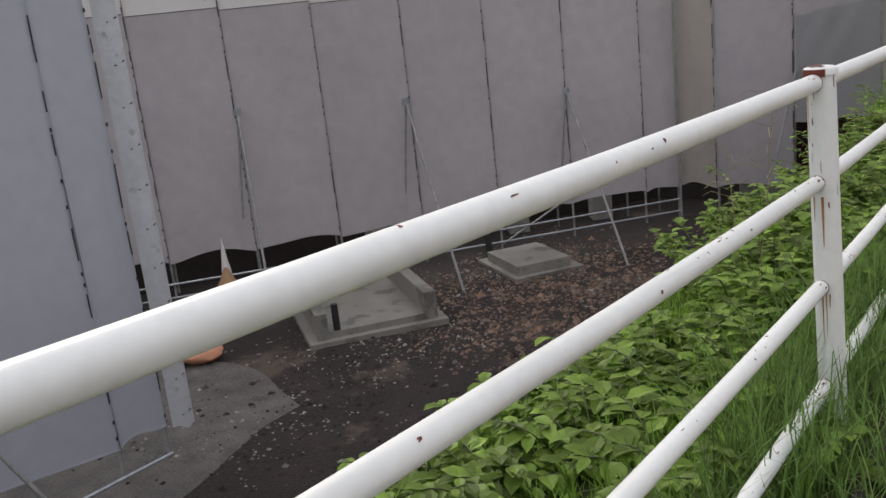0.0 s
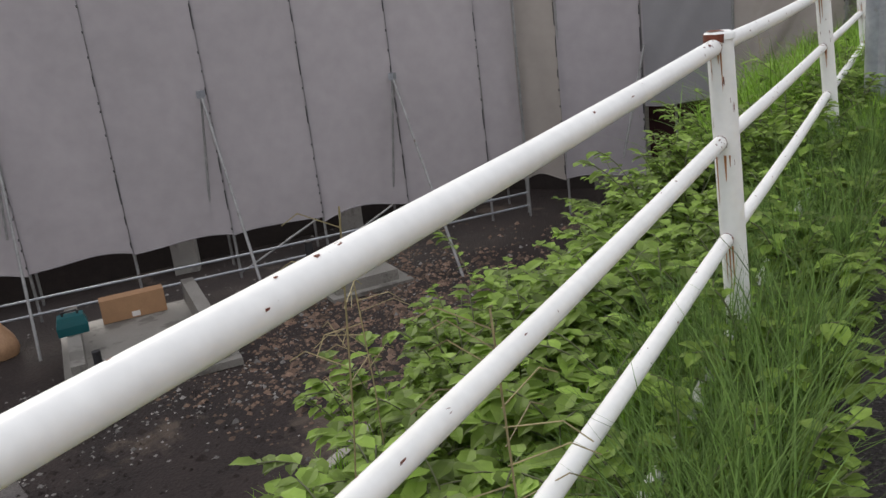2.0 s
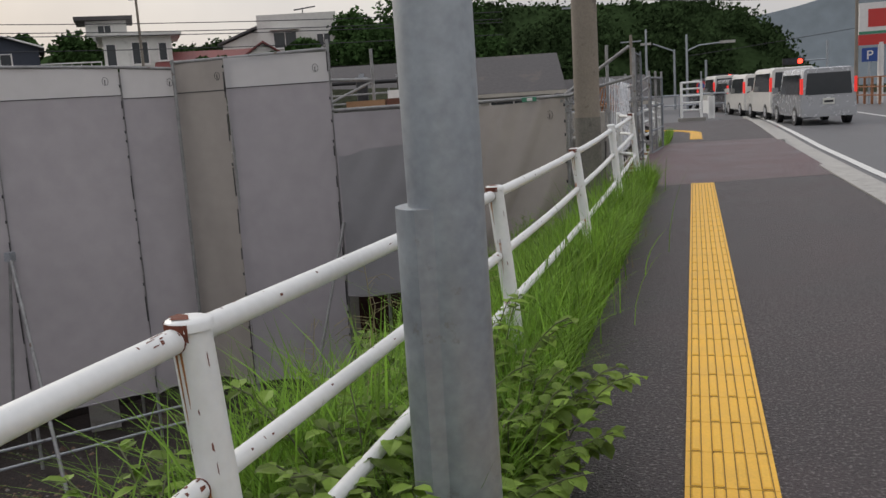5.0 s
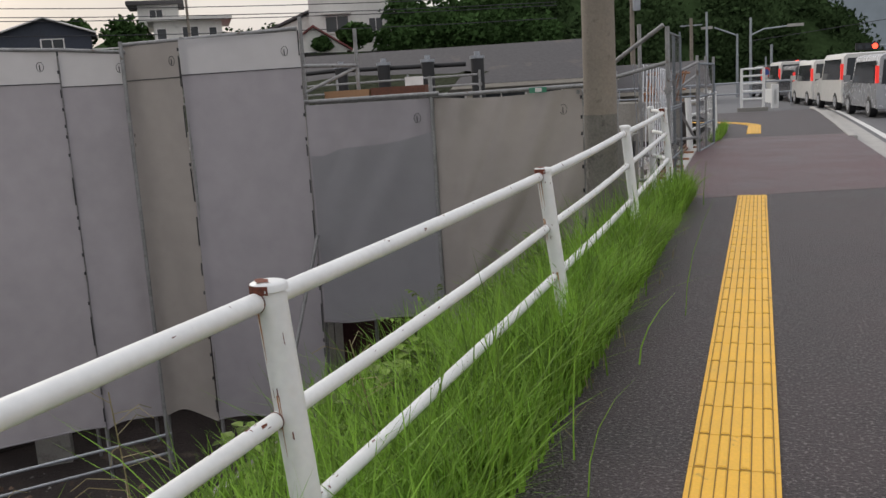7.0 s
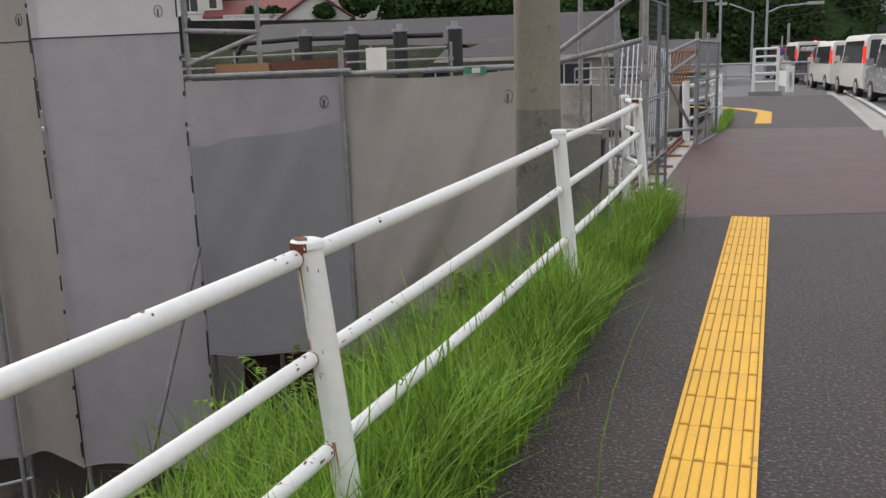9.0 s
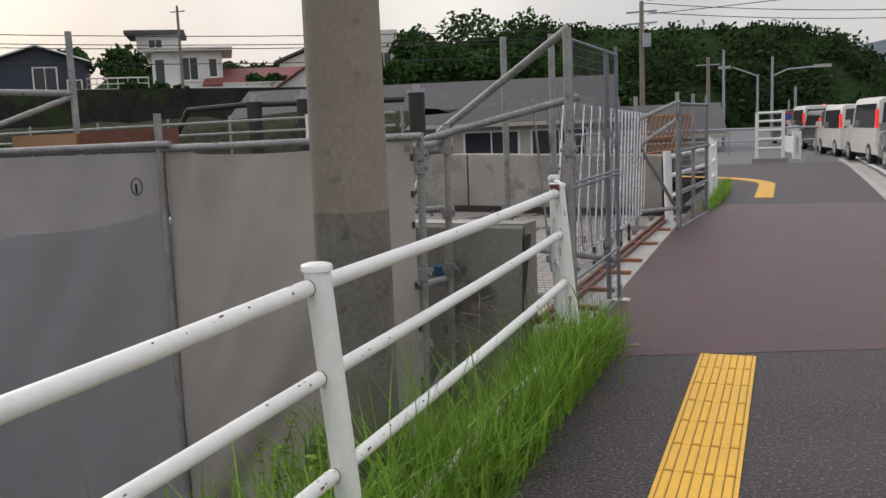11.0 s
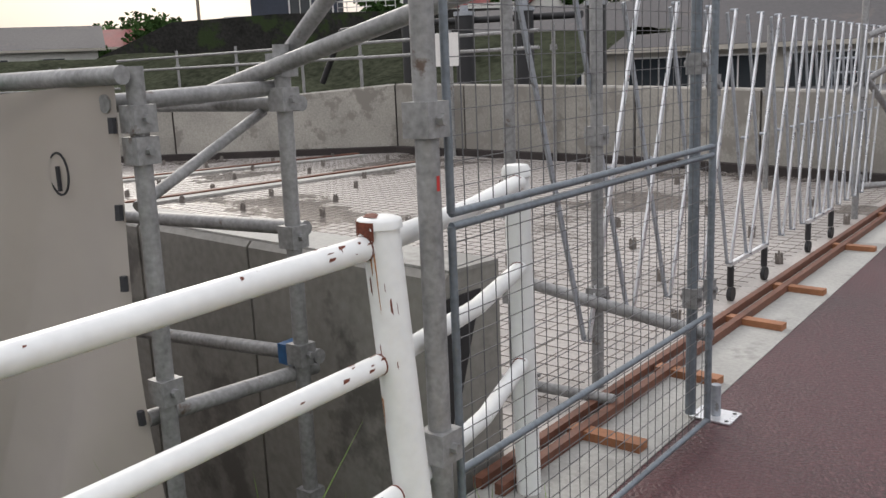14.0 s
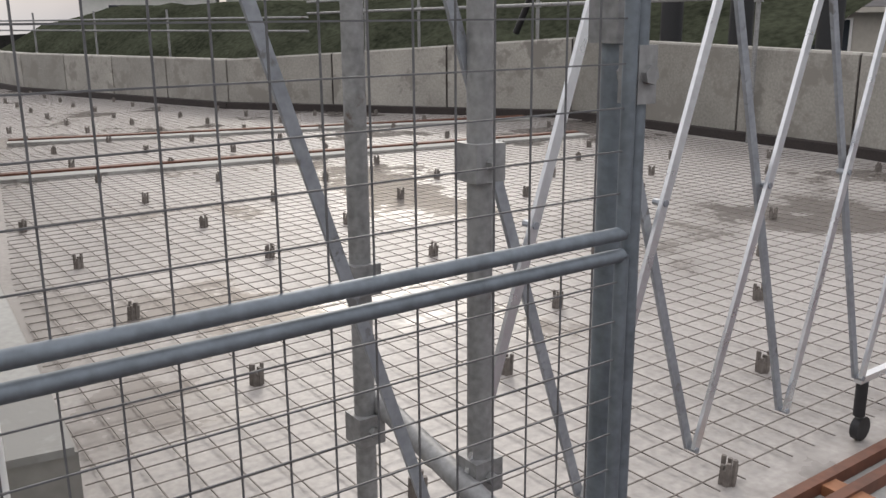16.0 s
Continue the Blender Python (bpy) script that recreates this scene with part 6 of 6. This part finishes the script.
part("green_stripe", Geo().box(-1.0, -0.12, 3.42, 1.0, -0.1, 3.55), M_GREENTAG, st)
ps = thing("parking_sign", "blue parking sign with a white letter P", "sign", (8.8, 51.8, -0.2))
part("post", Geo().tube((0, 0, -0.3), (0, 0, 2.1), 0.05, 8), M_GALV_POLE, ps)
part("panel", Geo().box(-0.35, -0.05, 2.1, 0.35, 0.0, 2.75), M_BLUESIGN, ps)
tx = bpy.data.curves.new("letter", "FONT")
tx.body, tx.size, tx.align_x, tx.extrude = "P", 0.62, "CENTER", 0.01
tx.materials.append(M_SIGN)
lt = new("letter", tx)
lt.parent = ps
lt.matrix_basis = pose(0, -0.062, 2.2, 90, 0, 0)
wf = thing("guard_rail", "white guard rail on the far side of the road", "guard rail", (10.6, 30, -0.12), 4)
part("beam", Geo().box(-0.04, -12, 0.5, 0.04, 16, 0.85), M_PAINT, wf)
for i in range(10):
    part("post", Geo().tube((0.05, -11.5 + 3 * i, 0), (0.05, -11.5 + 3 * i, 0.9), 0.06, 8), M_PAINT, wf)
br = thing("site_barrier", "tan metal barriers on the far roadside", "barrier", (9.5, 47, -0.12), 10)
for i in range(8):
    part("post", Geo().box(-0.05, 1.0 * i, 0, 0.05, 1.0 * i + 0.08, 1.3), M_BATTEN, br)
for z in (0.4, 0.8, 1.25):
    part("bar", Geo().box(-0.03, 0, z, 0.03, 7.1, z + 0.06), M_BATTEN, br)


# ---- vehicles waiting at the lights ----
def van(at, turn, w, ln, h, paint, label, kind_="van", plate=None, amber=False, name="van"):
    """A boxy van seen from behind: body, glass, bumper, lamps, plate and wheels."""
    v = thing(name, label, kind_, at, turn, group="waiting vehicles")
    hw = w / 2
    z0, belt = 0.28, h * 0.52
    sec = lambda y, k, top: [(-hw * k, y, z0), (hw * k, y, z0), (hw, y, belt * 0.6), (hw * k, y, belt), (hw * 0.88, y, top - 0.08), (hw * 0.78, y, top), (-hw * 0.78, y, top), (-hw * 0.88, y, top - 0.08), (-hw * k, y, belt), (-hw, y, belt * 0.6)]
    part("body", Geo().rings([sec(0.0, 0.96, h - 0.03), sec(0.15, 0.985, h), sec(ln * 0.68, 0.985, h), [(x, ln * 0.80 if z > belt else ln * 0.98, z if z <= belt else belt + (z - belt) * 0.15) for x, _, z in sec(0, 0.97, h)], sec(ln, 0.9, belt * 0.95)]), paint, v, smooth=True)
    part("rear_window", Geo().rings([[(-hw * 0.82, y, belt + 0.02), (hw * 0.82, y, belt + 0.02), (hw * 0.76, y, h - 0.16), (-hw * 0.76, y, h - 0.16)] for y in (-0.012, 0.02)]), M_GLASS, v, "dark rear window")
    for s in (-1, 1):
        part("side_window", Geo().rings([[(s * (hw * 0.955) + q, 0.25, belt + 0.05), (s * (hw * 0.955) + q, ln * 0.66, belt + 0.05), (s * (hw * 0.885) + q, ln * 0.62, h - 0.18), (s * (hw * 0.885) + q, 0.3, h - 0.18)] for q in (-0.01 + s * 0.03, 0.01 + s * 0.03)]), M_GLASS, v)
        part("tail_lamp", Geo().box(s * hw * 0.95 - 0.045, -0.02, belt + 0.05, s * hw * 0.95 + 0.035, 0.06, belt + 0.62 * (h - belt)), M_TAIL, v, "lit red tail lamp")
        for yy in (ln * 0.18, ln * 0.80):
            wh = part("wheel", Geo().tube((s * (hw - 0.18), yy, 0.29), (s * (hw + 0.01), yy, 0.29), 0.29, 20), M_DARK, v, smooth=True)
            part("rim", Geo().tube((s * (hw + 0.005), yy, 0.29), (s * (hw + 0.02), yy, 0.29), 0.17, 16), M_ALU, wh, smooth=True)
        part("mirror", Geo().box(s * (hw + 0.02), ln * 0.72, belt + 0.08, s * (hw + 0.2), ln * 0.76, belt + 0.28), paint, v)
    part("bumper", Geo().box(-hw * 0.97, -0.09, 0.26, hw * 0.97, 0.04, 0.52), paint, v)
    part("number_plate", Geo().box(-0.17, -0.03, 0.62, 0.17, -0.005, 0.80), plate or M_PLATE, v)
    part("plate_print", Geo().box(-0.13, -0.034, 0.67, 0.13, -0.031, 0.74), M_SEAM, v, "dark number bar")
    part("badge", Geo().box(-0.06, -0.02, belt - 0.12, 0.06, -0.005, belt - 0.06), M_ALU, v)
    if amber:
        part("indicator", Geo().box(-hw * 0.9, -0.12, 0.5, -hw * 0.7, -0.09, 0.62), M_AMBER, v, "lit amber indicator")
    return v


van((4.62, 33.2, -0.12), 7, 1.62, 4.2, 1.72, M_VANSILVER, "silver van with lit tail lamps, waiting in the road")
van((4.15, 38.6, -0.12), 8, 1.66, 4.4, 1.86, M_VANWHITE, "white van with a yellow sticker, waiting in the road", plate=M_YPLATE)
van((3.45, 44.0, -0.12), 9, 1.6, 4.0, 1.75, M_VANWHITE, "white minivan waiting in the road")
van((2.95, 49.4, -0.12), 10, 1.6, 4.2, 1.6, M_VANDARK, "dark car waiting in the road", "car", name="car")
van((2.35, 54.5, -0.12), 11, 1.5, 3.6, 1.85, M_VANWHITE, "small white truck with an amber lamp, waiting in the road", "truck", amber=True, name="truck")
van((1.5, 60.0, -0.12), 11, 1.5, 3.6, 1.75, M_VANDARK, "dark van far ahead in the queue")

# ---- vegetation on the bank ----
def blade(g, p, h, lean, w, r, n=3):
    """One grass blade: a tapering bent ribbon."""
    a = r.uniform(0, 6.283)
    d = Vector((math.cos(a), math.sin(a), 0))
    s = Vector((-d.y, d.x, 0)) * w
    o = len(g.v)
    for i in range(n):
        t = i / n
        c = Vector(p) + d * (lean * t * t) + Vector((0, 0, h * (t - 0.28 * t * t * (lean / max(h, 0.01)))))
        k = 1 - 0.75 * t
        g.v += [tuple(c - s * k), tuple(c + s * k)]
    g.v.append(tuple(Vector(p) + d * lean + Vector((0, 0, h * (1 - 0.28 * lean / max(h, 0.01))))))
    for i in range(n - 1):
        g.f.append((o + 2 * i, o + 2 * i + 1, o + 2 * i + 3, o + 2 * i + 2))
    g.f.append((o + 2 * n - 2, o + 2 * n - 1, o + 2 * n))


def grass(name, count, place, hmin, hmax, mat, label, seed, w=0.0035, droop=0.6):
    r = random.Random(seed)
    g = Geo()
    for _ in range(count):
        x, y, k = place(r)
        h = r.uniform(hmin, hmax) * k
        blade(g, (x, y, bank_z(x, y) - 0.02), h, h * r.uniform(0.1, droop), w * r.uniform(0.7, 1.5), r, 4)
    return tagged(part(name, g, mat), label, "grass", kind="stuff")


def tuft(r, x0, x1, y0, y1):
    """A place in a tuft, thicker at noise maxima."""
    while True:
        x, y = r.uniform(x0, x1), r.uniform(y0, y1)
        n = 0.5 + 0.9 * noise.noise((x * 1.8, y * 1.8, 9))
        if r.random() < n + 0.25:
            return x, y, 0.65 + 0.7 * max(0, min(1, n))


def verge(r):
    y = r.uniform(5.0, 16.6)
    x = 0.32 - abs(r.gauss(0, 0.26)) - (0.05 if r.random() < 0.5 else 0)
    x = max(x, edge_x(y) + 0.03)
    n = 0.5 + 0.9 * noise.noise((x * 1.5, y * 1.3, 9))
    return x, y, 0.6 + 0.6 * max(0, min(1, n))


def arching(r):
    y = r.uniform(7.0, 16.0)
    x = r.gauss(-0.06, 0.16)
    return max(x, edge_x(y) + 0.05), y, 0.7 + 0.5 * max(0, min(1, 0.5 + noise.noise((x * 2.0, y * 1.1, 4))))


def far_verge(r):
    y = r.uniform(24.5, 32)
    edge = 0.08 + 0.12 * min(1, (y - 24.5)) - 0.09 * max(0, y - 28)
    return edge - abs(r.gauss(0, 0.22)), y, 1.1


grass("verge_grass", 18000, verge, 0.16, 0.46, M_GRASS, "lush long grass along the fence and pavement", 1, 0.0050, 0.95)
grass("bank_grass", 8000, lambda r: tuft(r, -1.5, 0.2, 7.0, 16.0), 0.15, 0.40, M_GRASS, "rough green grass on the bank", 2, 0.0048, 0.95)
grass("near_grass", 12000, lambda r: tuft(r, -0.15, 0.36, -4.0, 6.2), 0.16, 0.46, M_FINEGRASS, "thick fine grass beside the pavement", 3, 0.0028, 0.9)
grass("lower_grass", 14000, lambda r: tuft(r, -1.5, 0.1, -3.0, 8.0), 0.08, 0.22, M_GRASS, "short grass below the fence", 4, 0.004)
grass("dry_stalks", 700, lambda r: (r.uniform(-0.2, 0.42), r.uniform(-2, 17), 1.0), 0.05, 0.14, M_DRYGRASS, "thin dry grass at the pavement edge", 5, 0.003, 1.2)
grass("arching_grass", 2600, arching, 0.40, 0.74, M_GRASS, "long arching grass blades leaning over the lowest rail", 9, 0.0046, 0.95)
grass("tall_grass", 800, lambda r: (r.gauss(-0.5, 0.2), r.gauss(6.6, 0.35), 1.0), 0.45, 0.9, M_GRASS, "tall drooping grass behind the fence", 8, 0.0055, 1.05)
# tall grass tuft by the end of the fence
grass("corner_grass", 700, lambda r: (r.gauss(0.06, 0.09), r.gauss(16.15, 0.14), 1.0), 0.15, 0.5, M_GRASS, "tall grass tuft round the last fence post", 6, 0.0035)
grass("far_grass", 3500, far_verge, 0.12, 0.36, M_GRASS, "long grass beyond the crossing", 7, 0.007)


def stalk(at, h, seed):
    r = random.Random(seed)
    th = thing("seed_stalk", "dry pale grass stalk gone to seed", "grass stalk", at, group="seed stalks")
    top = Vector((r.uniform(-0.12, 0.12), r.uniform(-0.12, 0.12), h))
    part("stem", Geo().path_tube([(0, 0, 0), tuple(top * 0.5 + Vector((0.01, 0, 0))), tuple(top)], 0.0022, 4), M_DRYGRASS, th)
    g = Geo()
    for i in range(10):
        t = 0.55 + 0.045 * i
        a = r.uniform(0, 6.28)
        e = top * t + Vector((math.cos(a) * 0.11, math.sin(a) * 0.11, 0.03))
        g.path_tube([tuple(top * t), tuple(e), tuple(e + Vector((math.cos(a) * 0.05, math.sin(a) * 0.05, -0.03)))], 0.0015, 3)
    part("seed_head", g, M_DRYGRASS, th)


for i, (x, y, h) in enumerate(((-0.65, 1.55, 1.05), (-0.9, 2.1, 0.8), (-0.5, 7.2, 0.75), (-0.8, 8.4, 0.8), (-0.35, 9.3, 0.6), (-0.3, 15.6, 0.9), (-1.1, 8.0, 0.7), (-0.4, 14.9, 0.6), (0.0, 1.2, 0.75))):
    stalk((x, y, bank_z(x, y)), h, i)


def leaf(g, p, d, size, r, fold=0.25):
    """A pointed oval leaf of six faces, folded along its rib."""
    d = Vector(d).normalized()
    s = d.cross(Vector((0, 0, 1)))
    s = (s if s.length > 0.1 else Vector((1, 0, 0))).normalized()
    up = s.cross(d)
    o = len(g.v)
    pr = lambda t, w, z: tuple(Vector(p) + d * (t * size) + s * (w * size) + up * (z * size))
    g.v += [pr(0, 0, 0), pr(0.35, 0.30, fold * 0.3), pr(0.72, 0.24, fold * 0.2), pr(1, 0, -0.12), pr(0.72, -0.24, fold * 0.2), pr(0.35, -0.30, fold * 0.3), pr(0.35, 0, 0), pr(0.72, 0, -0.02)]
    g.f += [(o, o + 1, o + 6), (o + 1, o + 2, o + 7, o + 6), (o + 2, o + 3, o + 7), (o, o + 6, o + 5), (o + 6, o + 7, o + 4, o + 5), (o + 7, o + 3, o + 4)]


def shrub(x, y, h, spread, n, seed, label="leafy green shrub with arching shoots", size=0.075):
    """Arching shoots with alternate leaves."""
    r = random.Random(seed)
    sh = thing("shrub", label, "shrub", (x, y, bank_z(x, y) - 0.03), group="shrubs on the bank")
    st_, lv = Geo(), Geo()
    for _ in range(n):
        a = r.uniform(0, 6.283)
        d = Vector((math.cos(a), math.sin(a), 0))
        L, H = spread * r.uniform(0.3, 1.0), h * r.uniform(0.45, 1.0)
        base = d * r.uniform(0, 0.12)
        pts = [base + d * (L * t) + Vector((0, 0, H * (1.6 * t - 0.75 * t * t))) for t in [i / 6 for i in range(7)]]
        st_.path_tube([tuple(p) for p in pts], 0.0028, 4)
        for i in range(1, 7):
            for k in range(3):
                t = (i + r.random()) / 7
                j = min(5, int(t * 6))
                p = pts[j] + (pts[j + 1] - pts[j]) * (t * 6 - j)
                b = a + r.choice((-1, 1)) * r.uniform(0.4, 1.6)
                leaf(lv, p, (math.cos(b), math.sin(b), r.uniform(-0.35, 0.35)), size * r.uniform(0.55, 1.15), r)
    part("stem_growth", st_, M_STEM, sh, kind="stuff")
    part("leaf_growth", lv, M_LEAF, sh, kind="stuff")


r = random.Random(21)
k = 0
for (x0, x1, y0, y1, n, h) in ((-0.55, 0.20, 4.7, 5.9, 16, 0.5), (-0.1, 0.30, 5.9, 6.7, 12, 0.42), (-1.3, -0.5, 8.0, 11.0, 8, 0.3), (-1.1, -0.4, 13.0, 15.6, 8, 0.4), (-1.45, 0.05, -1.6, 1.3, 46, 0.26), (-0.4, 0.2, 0.8, 5.0, 16, 0.34), (-1.45, -0.5, 3.0, 5.6, 18, 0.3), (-1.35, -0.25, 1.0, 3.4, 26, 0.42), (-1.3, -0.1, 3.2, 5.2, 18, 0.36), (-0.9, 0.12, 4.9, 6.9, 20, 0.50), (-1.4, -0.4, -0.3, 1.2, 9, 0.25), (-1.2, 0.0, 6.8, 8.0, 6, 0.35), (-1.4, -0.8, 5.0, 7.5, 5, 0.25)):
    for _ in range(n):
        x, y = r.uniform(x0, x1), r.uniform(y0, y1)
        shrub(x, y, h * r.uniform(0.6, 1.15), r.uniform(0.22, 0.45), r.randint(6, 10), 100 + k, size=r.uniform(0.07, 0.115))
        k += 1
# taller shrubs round the third post and the steel pole
r = random.Random(77)
for (x0, x1, y0, y1, n, h) in ((-0.75, -0.05, 5.0, 6.2, 10, 0.72), (0.0, 0.30, 5.5, 6.9, 11, 0.52), (-0.5, 0.05, 6.3, 7.6, 7, 0.62), (-1.2, -0.5, 4.6, 5.8, 6, 0.6)):
    for _ in range(n):
        shrub(r.uniform(x0, x1), r.uniform(y0, y1), h * r.uniform(0.7, 1.15), r.uniform(0.3, 0.55), r.randint(7, 11), 700 + k, "tall leafy shrub crowding the fence post", r.uniform(0.06, 0.10))
        k += 1
# leafy weeds among the grass between the fence and the pavement
for _ in range(26):
    shrub(r.uniform(-0.05, 0.30), r.uniform(1.6, 5.3), r.uniform(0.24, 0.44), r.uniform(0.18, 0.34), r.randint(5, 8), 900 + k, "low leafy weed among grass beside the pavement", r.uniform(0.06, 0.09))
    k += 1
for x, y in ((-1.35, 2.9), (-1.3, 5.9), (0.15, 6.3), (-1.2, 3.6)):
    shrub(x, y, 0.62, 0.55, 8, 300 + k, "long leafy shoots overhanging the bank", 0.07)
    k += 1
for x, y in ((-1.45, 3.6), (-1.3, 15.2), (-1.5, 13.0)):
    shrub(x, y, 0.5, 0.5, 6, 500 + k, "thin leafy shoots hanging over the edge", 0.06)
    k += 1
tagged(part("fallen_leaf", Geo().rings([[(0.33, 16.55, 0.004), (0.40, 16.54, 0.006), (0.38, 16.58, 0.012)], [(0.34, 16.57, 0.008), (0.41, 16.56, 0.01), (0.39, 16.60, 0.014)]]), M_DRYGRASS), "small dry fallen leaf on the pavement", "leaf")
